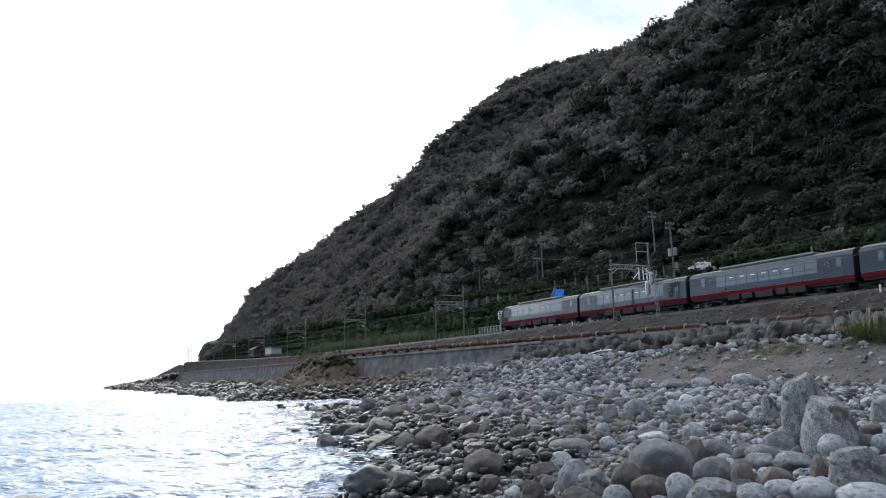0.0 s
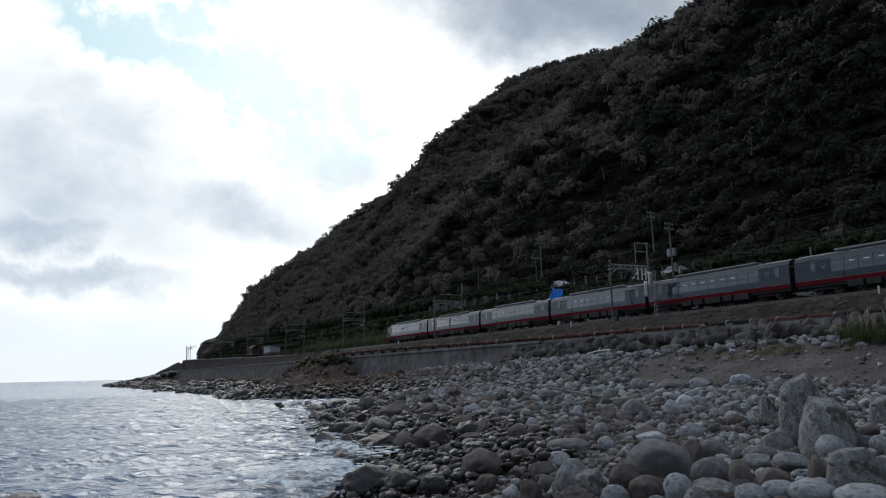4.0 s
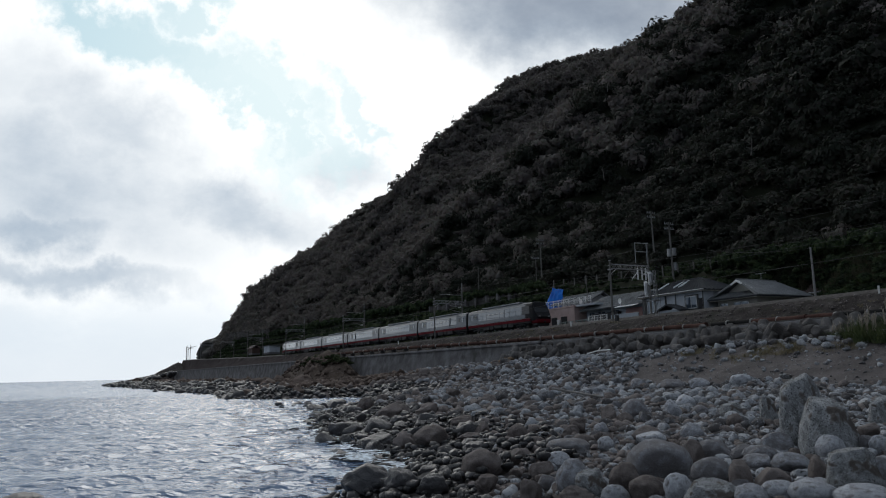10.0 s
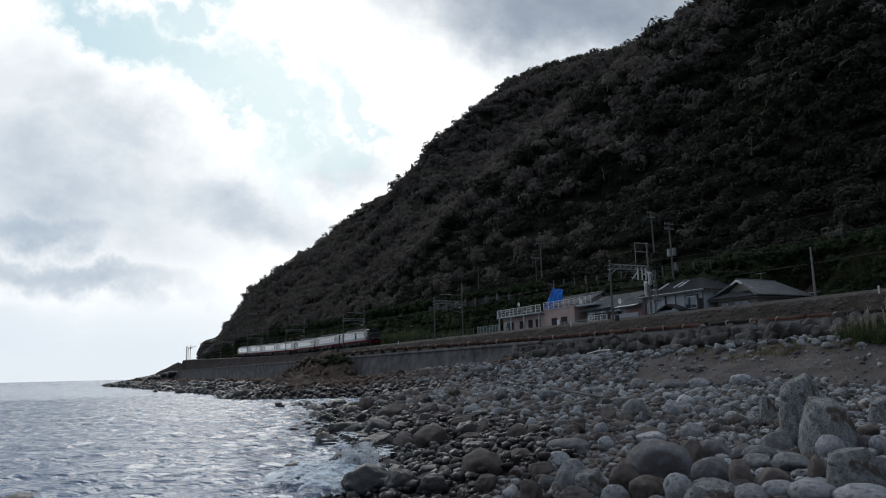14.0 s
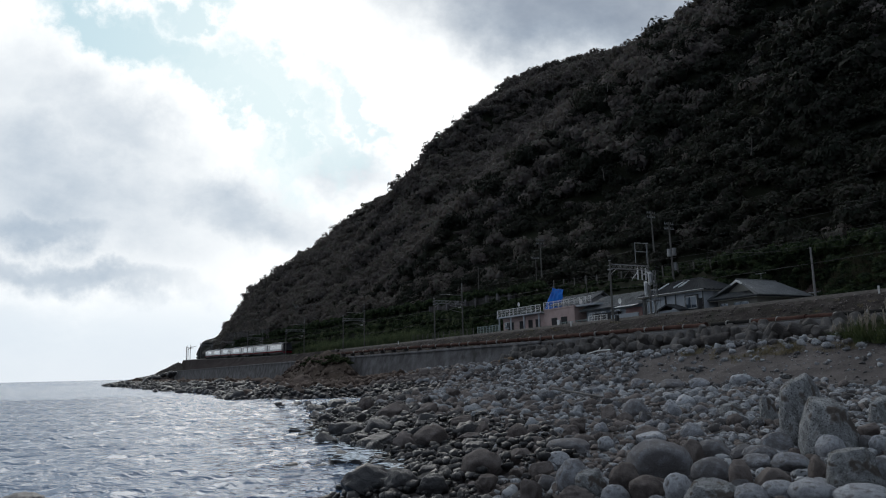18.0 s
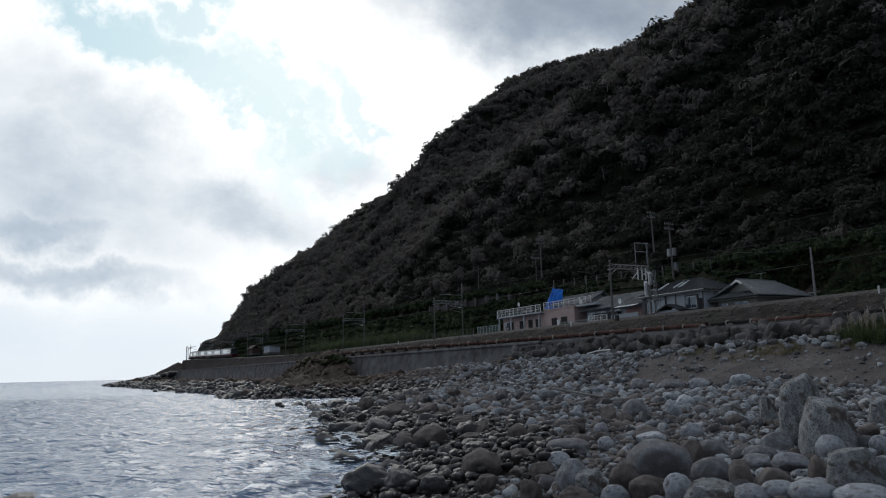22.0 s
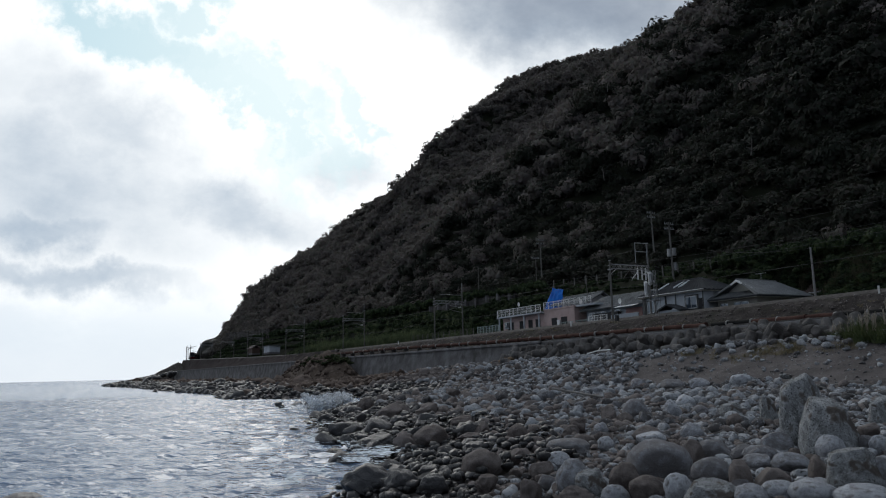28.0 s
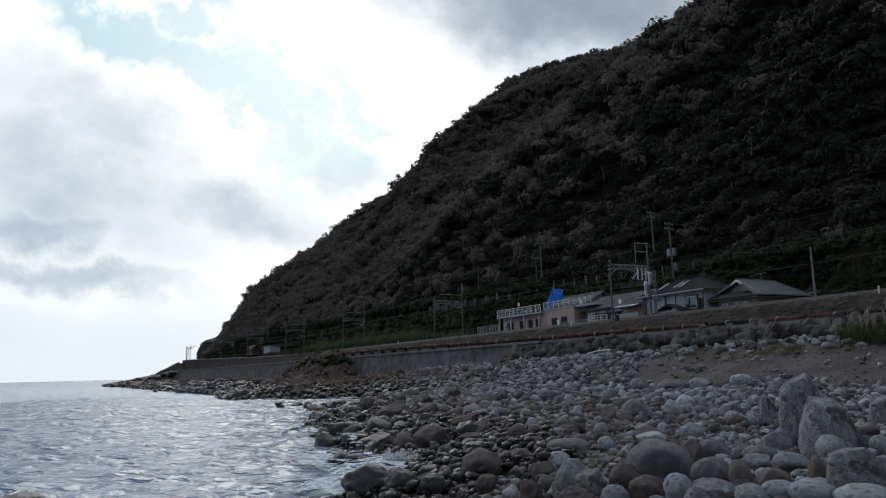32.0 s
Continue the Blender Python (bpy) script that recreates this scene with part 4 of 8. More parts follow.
def is_taken(x, y, rad):
    """Whether a stone would stand inside one of the notable rocks."""
    return bool((np.hypot(TAKEN[:, 0] - x, TAKEN[:, 1] - y) < TAKEN[:, 2] * 0.85 + rad * 0.45).any())


def stone_row(r, x, y, rad):
    return (x, y, float(beach(x, y)) + rad * r.uniform(0.05, 0.45), rad, r.uniform(0.65, 1.0), r.uniform(0.5, 0.85), r.uniform(0, 6.28), r.normal(0, 0.25), r.integers(0, 1000))


def boulder_field():
    r = np.random.default_rng(9)
    rows = []
    for step, ymin, ymax, lo, hi in ((0.40, 6, 34, 0.11, 0.40), (0.5, 34, 75, 0.15, 0.50), (0.8, 75, 140, 0.25, 0.75), (1.5, 140, 400, 0.35, 1.4)):
        for y in np.arange(ymin, ymax, step):
            w = float(np.interp(y, SHORE_Y, SHORE_X))
            x0 = max(w - 1.6, 0.28 * y - 3) if y < 34 else w - 1.5 if y < 50 or y > 96 else w + 0.2
            x1 = min(y * 1.75 + 8, np.interp(y, [44, 54, 75, 95, 400], [37, 47, 49.5, 50.5, 50])) + 1.6 * value_noise(y, 3.0, 3.0, 8)
            for x in np.arange(x0, x1, step):
                xx, yy = x + r.uniform(-0.42, 0.42) * step, y + r.uniform(-0.42, 0.42) * step
                if math.hypot(xx, yy) < 6.5:
                    continue
                rad = lo + (hi - lo) * r.random() ** 2.3
                if r.random() < 0.02:
                    rad *= 1.5
                rad = min(rad, 0.17 if y < 16 else 0.3 if y < 26 else 9)
                if is_taken(xx, yy, rad):
                    continue
                if xx < w - 0.4 and r.random() < 0.6:
                    continue
                rows.append(stone_row(r, xx, yy, rad))
                if y < 34:
                    for _ in range(2):
                        a, b = xx + r.uniform(-0.3, 0.3), yy + r.uniform(-0.3, 0.3)
                        rows.append(stone_row(r, a, b, r.uniform(0.05, 0.13)))
    rows.sort(key=lambda q: math.hypot(q[0], q[1]))
    return rows


STONES = boulder_field()


def place_boulders():
    meshes = {}
    wet, brown, dry = ([], []), ([], []), ([], [])
    r = np.random.default_rng(12)
    count = 0
    for q in STONES:
        x, y = q[0], q[1]
        w = float(np.interp(y, SHORE_Y, SHORE_X))
        is_wet = y < 390 and x - w < (3.0 if y < 24 else 4.5 if y < 60 else 7.0 if y < 110 else 9.0) + 1.5 * float(value_noise(x, y, 4, 21)) + (0.8 if y > 20 else 0)
        is_brown = not is_wet and (y > 85 and x < 46 or r.random() < 0.14 or y > 13 and x - w < 13 and r.random() < 0.62 - 0.035 * (x - w))
        if is_wet and 17 < y < 85 and r.random() < 0.5:
            q = q[:3] + (q[3] * 0.55,) + q[4:]
        mat = ROCK_WET if is_wet else (ROCK_BROWN if is_brown else ROCK_OBJ)
        if count < 200 and q[3] > 0.14 and math.hypot(x, y) < 24:
            count += 1
            which = q[8] % len(STONES_FINE)
            key = (which, mat.name)
            if key not in meshes:
                v, f = STONES_FINE[which]
                meshes[key] = array_mesh("boulder", v, f, mat, True)
            ob = new("boulder", meshes[key])
            ob.matrix_basis = Matrix.LocRotScale(q[:3], Euler((q[7], q[7] * 0.6, q[6])), (q[3], q[3] * q[4], q[3] * q[5]))
            tagged(ob, ("dark wet rounded boulder at the water's edge" if is_wet else "brownish water-worn beach boulder" if is_brown else "smooth blue-grey water-worn beach boulder"),
                   "boulder", "beach boulders")
        else:
            close = math.hypot(x, y) < 16 and q[3] > 0.13
            (wet if is_wet else brown if is_brown or y > 110 else dry)[close].append(q)
    for name, rows, mat, label in (("boulder_field", dry, ROCK, "blue-grey boulders strewn over the beach"),
                                   ("brown_boulders", brown, ROCK_BROWN, "brown boulders and reef rocks along the shore"),
                                   ("wet_boulders", wet, ROCK_WET, "dark wet boulders along the waterline")):
        joined_stones(name, STONES_FAR, [q for q in rows[0] if q[3] > 0.13 and q[1] <= 96 and mat is not ROCK_WET], mat, label)
        joined_stones(name, STONES_CRAG, [q for q in rows[0] if q[1] > 96 or mat is ROCK_WET], MOUND_STONE if mat is ROCK_BROWN else mat, label, False)
        joined_stones(name.replace("boulder", "pebble"), STONES_TINY, [q for q in rows[0] if q[3] <= 0.13], mat, label.replace("boulders", "pebbles"))
        joined_stones(name, STONES_MID, rows[1], mat, label)


place_boulders()


# ---- sea defences ----


def tetrapod_mesh():
    """Four stubby tapered concrete legs meeting at one centre."""
    s = Solid()
    dirs = [Vector((0, 0, 1))] + [Vector((math.cos(a) * 0.943, math.sin(a) * 0.943, -0.333)) for a in (0, 2.094, 4.189)]
    for d in dirs:
        s.rod(d * 0.0, d * 0.86, 0.42, 0.30, 14, True)
        s.rod(d * 0.86, d * 0.93, 0.30, 0.24, 14, True)
    s.ball((0, 0, 0), 0.46, 1.0, 14)
    return s.mesh("tetrapod", TETRA_GREY, False)


def tetrapods():
    r = random.Random(4)
    me = tetrapod_mesh()
    n = 0
    for row, (off, up, size) in enumerate(((-13.5, 0.75, 1.25), (-14.6, 0.4, 1.15), (-12.8, 1.3, 1.25))):
        y = 24.0 + row * 0.6
        while y < 80.5:
            foot = float(np.interp(y, FOOT_Y, FOOT_Z))
            keep = row == 0 or (row == 1 and r.random() < 0.6) or (row == 2 and r.random() < 0.6)
            if keep and n < 230:
                k = size * r.uniform(0.85, 1.12)
                ob = new("tetrapod", me)
                z = min(foot + up, 6.25 - 0.7 * k + r.uniform(-0.25, 0.15)) - (0.3 if row == 1 else 0)
                ob.matrix_basis = Matrix.LocRotScale((TRACK_X + off + r.uniform(-0.4, 0.4), y, z), Euler((r.uniform(0, 6.28), r.uniform(0, 6.28), r.uniform(0, 6.28))), (k, k, k))
                tagged(ob, "weathered dark concrete tetrapod heaped against the sea wall", "tetrapod", "tetrapods of the breakwater")
                n += 1
            y += r.uniform(1.35, 1.95)


tetrapods()


def long_pipe():
    """A rusty pipeline on the ledge behind the tetrapods, in flanged lengths."""
    pipe = thing("pipeline", "rusty red-brown steel pipeline lying behind the sea wall", "pipeline")
    r = random.Random(8)
    y = 20.0
    k = 0
    while y < 172:
        n = 2.75
        x, z = TRACK_X - 8.6, float(np.interp(y, [40, 60, 90, 130], [6.66, 6.82, 6.95, 7.4]))
        black = 33 < y < 38.5 or 46.5 < y < 51
        gap = 0.9 if 48.5 < y < 51 else 0.0
        w = [r.uniform(-0.06, 0.06) for _ in range(3)]
        part("pipe_length", Solid().tube([(x + w[0], y, z + w[1] * 0.5), (x + w[1], y + n / 2, z + w[2] * 0.5), (x + w[0], y + n - gap, z + w[1] * 0.5)], 0.25, 12),
             PIPE_BLACK if black else RUST, pipe, "black tarred pipe length" if black else "", smooth=True)
        part("flange", Solid().rod((x + w[0], y - 0.07, z), (x + w[0], y + 0.07, z), 0.31, n=14), PIPE_WRAP if k % 4 else RUST, pipe, "pale flange collar")
        if k % 2:
            part("pipe_cradle", Solid().box(x - 0.4, y + 1.2, 6.25, x + 0.4, y + 1.5, z - 0.15, 0.03), CONCRETE_DARK, pipe, "concrete pipe cradle")
        y += n
        k += 1
    kerb = Solid().box(TRACK_X - 10.2, 20, 6.2, TRACK_X - 9.9, 80, 6.52, 0.03)
    tagged(new("ledge_kerb", kerb.mesh("ledge_kerb", CONCRETE_DARK)), "low dark concrete kerb below the pipeline", "kerb", kind="structure")


long_pipe()


# ---- overhead line ----
def lattice(s, a, b, depth, n, r=0.035):
    """A flat lattice beam between a and b with its lower chord depth metres below."""
    a, b = Vector(a), Vector(b)
    dz = Vector((0, 0, -depth))
    s.rod(a, b, r, n=5)
    s.rod(a + dz, b + dz, r, n=5)
    for i in range(n):
        p, q = a.lerp(b, i / n), a.lerp(b, (i + 1) / n)
        m = p.lerp(q, 0.5)
        s.rod(p, m + dz, r * 0.7, n=4)
        s.rod(m + dz, q, r * 0.7, n=4)


def portal(y, sea_x, land_x, top_sea, top_land, beam, extras=False):
    base = float(rail_height(y)) - RAIL_Z
    p = thing("catenary_portal", "grey concrete pole pair with a steel lattice beam over the track", "catenary portal", (0, 0, 0), "catenary portals")
    for x, top, b in ((sea_x, top_sea, 8.3), (land_x, top_land, 8.5)):
        pole = part("pole", Solid().rod((x, y, b + base), (x, y, top + base), 0.135, 0.11, 10), POST, p)
        part("pole_cap", Solid().rod((x, y, top + base), (x, y, top + base + 0.12), 0.17, 0.1, 10), STEEL, pole)
        part("bracket", Solid().rod((x - 0.26, y, beam + base - 0.2), (x + 0.26, y, beam + base - 0.2), 0.05).box(x - 0.22, y - 0.22, beam + base - 0.75, x + 0.22, y + 0.22, beam + base - 0.62), STEEL, pole)
    s = Solid()
    lattice(s, (sea_x, y - 0.2, beam + base), (land_x, y - 0.2, beam + base), 0.55, 7)
    lattice(s, (sea_x, y + 0.2, beam + base), (land_x, y + 0.2, beam + base), 0.55, 7)
    part("beam", s, STEEL, p, "galvanised lattice beam")
    for x, d in ((sea_x, 1.1), (land_x, -1.1)):
        part("knee_brace", Solid().rod((x, y, beam + base - 1.3), (x + d, y, beam + base - 0.5), 0.05, n=5), STEEL, p)
    s = Solid()
    s.rod((land_x, y, 14.6 + base), (63.7, y, 14.95 + base), 0.04, n=5).rod((land_x, y, 13.7 + base), (63.6, y, 14.2 + base), 0.03, n=5)
    part("registration_arm", s, STEEL, p)
    ins = Solid()
    for k in range(4):
        ins.rod((land_x - 0.35 - 0.14 * k, y, 14.63 + base), (land_x - 0.42 - 0.14 * k, y, 14.64 + base), 0.1, n=8)
    part("insulator", ins, WHITE, p, "white porcelain insulator")
    if extras:
        s = Solid()
        x0, x1, z0, z1 = land_x - 2.0, land_x - 0.1, 16.0, 18.6
        for a, b in (((x0, z0), (x0, z1)), ((x1, z0), (x1, z1)), ((x0, z1), (x1, z1)), ((x0, z1 - 1.1), (x1, z1 - 1.1))):
            s.rod((a[0], y, a[1]), (b[0], y, b[1]), 0.06, n=6)
        part("switch_frame", s, STEEL, p, "pale steel frame for line switches")
        s = Solid()
        for x in (64.9, 65.6, 66.2):
            s.rod((x, y, 15.4), (x, y, 13.9), 0.09, n=8)
        s.rod((66.2, y, 15.2), (67.6, y, 13.6), 0.06, n=6).rod((64.9, y, 14.9), (63.9, y, 13.9), 0.05, n=6)
        part("line_insulator", s, WHITE, p, "white insulators hanging from the beam")
    else:
        s = Solid().rod((land_x, y, top_land + base), (land_x, y, top_land + base + 1.7), 0.06, n=6)
        s.rod((land_x, y, top_land + base - 0.6), (land_x - 4.5, y + 0.4, top_land + base - 0.45), 0.045, n=5)
        part("feeder_arm", s, STEEL, p)
    return p


PORTALS = [(23.0, 60.5, 66.6, 16.2, 18.6, 15.6), (73.2, 60.5, 66.7, 16.1, 18.6, 15.7), (122.8, 60.5, 66.3, 16.2, 17.5, 15.8), (172.5, 60.5, 65.9, 16.8, 18.1, 16.2),
           (224.0, 60.5, 66.1, 17.3, 18.6, 16.6), (276, 60.5, 66.0, 16.6, 17.6, 16.0), (327, 60.5, 66.0, 16.6, 17.6, 16.0), (378, 60.5, 66.0, 16.6, 17.6, 16.0)]
for k, row in enumerate(PORTALS):
    portal(*row, extras=(k == 1))


def line(name, pts, sag, r, mat, label, group=""):
    """A cable slung from point to point."""
    ob = thing(name, label, "cable", (0, 0, 0), group)
    for a, b in zip(pts, pts[1:]):
        a, b = Vector(a), Vector(b)
        ps = [a.lerp(b, i / 10) - Vector((0, 0, sag * 4 * (i / 10) * (1 - i / 10))) for i in range(11)]
        part("span", Solid().tube(ps, r, 4), mat, ob)
    return ob


def over(x, z):
    return [(x, p[0], z + float(rail_height(p[0])) - RAIL_Z) for p in PORTALS]


line("contact_wire", over(63.5, 14.2), 0.05, 0.012, WIRE_PALE, "thin copper contact wire above the track", "overhead wires")
line("messenger_wire", over(63.5, 15.0), 0.35, 0.014, WIRE_PALE, "grey messenger wire above the track", "overhead wires")
line("feeder_wire", over(66.9, 18.4), 0.8, 0.013, WIRE_PALE, "pale feeder wire sagging between portal poles", "overhead wires")
line("feeder_wire", [(66.6, 14, 16.2), (66.6, 73, 16.3), (66.2, 122.8, 15.6), (65.8, 172.5, 16.0), (66, 224, 16.4)], 0.7, 0.013, WIRE_PALE, "pale feeder wire sagging between portal poles", "overhead wires")
line("trunk_cable", [(60.3, 15, 12.9), (60.3, 73.2, 12.6), (60.3, 122.8, 12.3), (60.3, 172.5, 12.6), (60.3, 224, 13.0)], 0.9, 0.022, WIRE, "thick black cable slung along the seaward poles", "overhead wires")


def utility_pole(x, y, z0, z1, arms=2, transformer=False, lean=0.0, r=0.17, mat=POST):
    p = thing("utility_pole", "grey concrete utility pole with crossarms" + (" and transformers" if transformer else ""), "utility pole", (0, 0, 0), "utility poles")
    part("pole", Solid().rod((x, y, z0), (x - lean, y, z1), r, r * 0.7, 10), mat, p)
    for i in range(arms):
        z = z1 - 0.3 - 0.75 * i
        arm = part("crossarm", Solid().box(x - 0.9 - lean, y - 0.05, z - 0.05, x + 0.9 - lean, y + 0.05, z + 0.05), STEEL, p)
        for d in (-0.8, -0.35, 0.35, 0.8):
            part("insulator", Solid().rod((x + d - lean, y, z + 0.05), (x + d - lean, y, z + 0.3), 0.06, 0.045, 6), STEEL, arm, "grey pin insulator")
    if transformer:
        for d, z in ((-0.5, z1 - 4.6), (0.45, z1 - 4.4), (0.4, z1 - 6.6)):
            part("transformer", Solid().rod((x + d, y, z - 0.55), (x + d, y, z + 0.55), 0.32, 0.32, 12), STEEL, p, "grey drum transformer")
    return p


for row in ((70, 52.2, 9.1, 15.0, 0, False, 0.03, 0.13, SLEEPER), (80, 82.6, 13.6, 24.1, 2, True, 0.2), (90, 97, 18, 29.4, 2, False, 0.2), (90, 131, 19.5, 30.3, 2, False, 0.1), (84, 124.2, 18, 25.2, 1, False, 0, 0.09),
            (86, 151, 19, 27, 0, False, 0, 0.1), (86, 303, 20, 31.2, 2, False), (85, 275, 20, 29.3, 1, False), (84, 363, 19.5, 30, 1, False), (72, 92.6, 9.3, 17.2, 0, False, 0.25, 0.09),
            (69.5, 30.5, 9.1, 14.5, 1, False)):
    utility_pole(*row)
for at in (412, 434, 458, 482):
    mx, my, _ = track(at, -3.0)
    mz = float(rail_height(at))
    mast = thing("catenary_mast", "slender grey mast with a bracket arm beside the track", "catenary mast", (0, 0, 0), "catenary masts")
    part("pole", Solid().rod((mx, my, mz - 1.0), (mx, my, mz + 7.6), 0.16, 0.12, 8), POST, mast)
    part("bracket_arm", Solid().rod((mx, my, mz + 6.4), (mx + 3.0, my, mz + 6.7), 0.06, n=5).rod((mx, my, mz + 5.4), (mx + 2.6, my, mz + 6.6), 0.045, n=5), STEEL, mast)
line("service_wire", [(70, 10, 14.2), (70, 52.2, 14.9), (80, 82.6, 21.0), (84, 124.2, 24.8), (86, 151, 26.6)], 0.9, 0.010, WIRE_PALE, "thin service wire between utility poles", "service wires")
line("service_wire", [(80, 20, 21.0), (80, 82.6, 23.6), (90, 131, 29.6), (86, 303, 30.8)], 1.3, 0.010, WIRE_PALE, "thin service wire between utility poles", "service wires")
line("service_wire", [(86, 10, 25.2), (90, 97, 28.8), (90, 131, 29.2)], 1.2, 0.010, WIRE_PALE, "thin service wire between utility poles", "service wires")


def signal_mast():
    """Two railway signals seen from the back on a lattice mast."""
    m = thing("railway_signal", "grey lattice signal mast with two pale signal heads", "railway signal", (0, 0, 0))
    x, y = 60.4, 65.4
    s = Solid()
    for dx, dy in ((-0.13, -0.13), (0.13, -0.13), (-0.13, 0.13), (0.13, 0.13)):
        s.rod((x + dx, y + dy, 8.3), (x + dx * 0.8, y + dy * 0.8, 13.9), 0.03, n=5)
    for k in range(9):
        z = 8.7 + k * 0.55
        s.rod((x - 0.13, y - 0.13, z), (x + 0.13, y - 0.13, z + 0.4), 0.018, n=4).rod((x - 0.13, y - 0.13, z), (x - 0.13, y + 0.13, z + 0.4), 0.018, n=4)
    part("mast", s, STEEL, m)
    for dx, dy, z, h in ((-0.1, 1.3, 11.9, 1.8), (-0.1, 0.55, 13.0, 1.6)):
        s = Solid()
        ring = []
        for k in range(16):
            t = 2 * math.pi * k / 16
            ring.append((0.25 * math.cos(t), z + (h / 2 - 0.25) * (1 if math.sin(t) > 0 else -1) + 0.25 * math.sin(t)))
        s.prism([(x + dx + a, b) for a, b in ring], y + dy, y + dy + 0.12)
        head = part("signal_head", s, WHITE, m, "oval pale signal backboard")
        part("lamp_box", Solid().box(x + dx - 0.17, y + dy - 0.3, z - h / 2 + 0.25, x + dx + 0.17, y + dy, z + h / 2 - 0.25, 0.04), STEEL, head)
    part("ladder", Solid().rod((x + 0.2, y - 0.25, 8.3), (x + 0.2, y - 0.22, 13.6), 0.02, n=5).rod((x + 0.45, y - 0.25, 8.3), (x + 0.45, y - 0.22, 13.6), 0.02, n=5), STEEL_DARK, m)
    part("platform", Solid().box(x - 0.5, y - 0.4, 10.4, x + 0.6, y + 0.6, 10.46), STEEL, m)
    part("base", Solid().box(x - 0.45, y - 0.45, 8.0, x + 0.45, y + 0.45, 8.65, 0.05), CONCRETE, m)
    part("relay_box", Solid().box(x - 0.2, y + 6.7, 8.5, x + 0.2, y + 7.1, 9.3, 0.04), UNDER_GREY, m)


TILE_GREY = material("grey_roof_tile", [(0.055, 0.059, 0.061), (0.098, 0.104, 0.107), (0.15, 0.156, 0.16)], 0.6, 0.8, 9, 0.3, dist=0.02, spec=0.35)
# paler grey that paints light onto the raised tile rows
TILE_PALE = material("lit_roof_tile", [(0.15, 0.155, 0.16), (0.22, 0.225, 0.23)], 0.6, 0.8, 9, 0.2)
TILE_DARK = material("dark_roof_sheet", [(0.02, 0.022, 0.026), (0.04, 0.043, 0.048)], 0.85, 0.8, 9, 0.25, dist=0.02, spec=0.2)
TILE_BROWN = material("brown_roof_tile", [(0.05, 0.03, 0.026), (0.085, 0.052, 0.044)], 0.6, 0.8, 9, 0.25, dist=0.02)
PINK = material("pink_wall_render", [(0.42, 0.30, 0.275), (0.53, 0.40, 0.37)], 0.9, 0.6, 9, 0.2, stains=((0.36, 0.28, 0.26), 0.9))
WALL_WHITE = material("pale_wall_render", [(0.38, 0.40, 0.43), (0.52, 0.54, 0.57)], 0.9, 0.6, 9, 0.2, stains=((0.34, 0.35, 0.37), 0.8))
WALL_CREAM = material("cream_wall_render", [(0.30, 0.28, 0.24), (0.40, 0.38, 0.33)], 0.9, 0.6, 9, 0.2, stains=((0.25, 0.23, 0.2), 0.8))
WALL_GREY = material("grey_metal_siding", [(0.22, 0.25, 0.28), (0.32, 0.35, 0.38)], 0.6, 0.6, 9, 0.2)
FRAME = plain("aluminium_frame", (0.4, 0.41, 0.42), 0.4, metal=0.5)
DARKROOM = plain("dark_interior", (0.02, 0.02, 0.022), 0.9)
TARP = material("blue_tarpaulin", [(0.002, 0.06, 0.28), (0.003, 0.11, 0.46), (0.012, 0.17, 0.6)], 0.7, 0.7, 5, 0.5, dist=0.08, spec=0.15)
GREEN_FENCE = plain("pale_green_fence_paint", (0.30, 0.36, 0.34), 0.6)

signal_mast()


def window(house, x, y, z, w, h, sill=True):
    """A window on a wall that faces the sea at x."""
    fr = Solid()
    for a, b in (((y - w / 2, z), (y + w / 2, z + 0.07)), ((y - w / 2, z + h - 0.07), (y + w / 2, z + h)), ((y - w / 2, z), (y - w / 2 + 0.07, z + h)), ((y + w / 2 - 0.07, z), (y + w / 2, z + h)), ((y - 0.035, z), (y + 0.035, z + h))):
        fr.box(x - 0.07, a[0], a[1], x + 0.02, b[0], b[1])
    win = part("window", fr, FRAME, house, "aluminium sliding window")
    for k in (0, 1):
        part("pane", Solid().box(x - 0.03, y - w / 2 + 0.07 + k * w / 2, z + 0.07, x + 0.01, y - 0.035 + k * w / 2, z + h - 0.07), GLASS, win)
    if sill:
        part("sill", Solid().box(x - 0.14, y - w / 2 - 0.05, z - 0.07, x, y + w / 2 + 0.05, z - 0.01), FRAME, win)


def ribbed_slope(a, b, c, d, mat, house, ribs=14, name="roof_slope"):
    """A roof slope with corners a, b (eave) and c, d (ridge), its upper face in raised tile courses down the fall."""
    a, b, c, d = (Vector(q) for q in (a, b, c, d))
    n = (b - a).cross((c + d) / 2 - a).normalized()
    if n.z < 0:
        n = -n
    eave, head, low = [], [], []
    for i in range(ribs * 4 + 1):
        t = i / (ribs * 4)
        up = n * (0.12 if i % 4 in (1, 2) else 0.0)
        eave.append(a.lerp(b, t) + up)
        head.append(d.lerp(c, t) + up)
    k = len(eave)
    f = [(i, i + 1, k + i + 1, k + i) for i in range(k - 1)]
    base = 2 * k
    f += [(base, base + 1, base + 2, base + 3), (0, k, base + 3, base), (k - 1, base + 1, base + 2, 2 * k - 1)]
    f += [tuple(range(k)) + (base + 1, base), tuple(range(k, 2 * k))[::-1] + (base + 3, base + 2)]
    s = Solid().add(eave + head + [q - n * 0.12 for q in (a, b, c, d)], f)
    return part(name, s, mat, house)


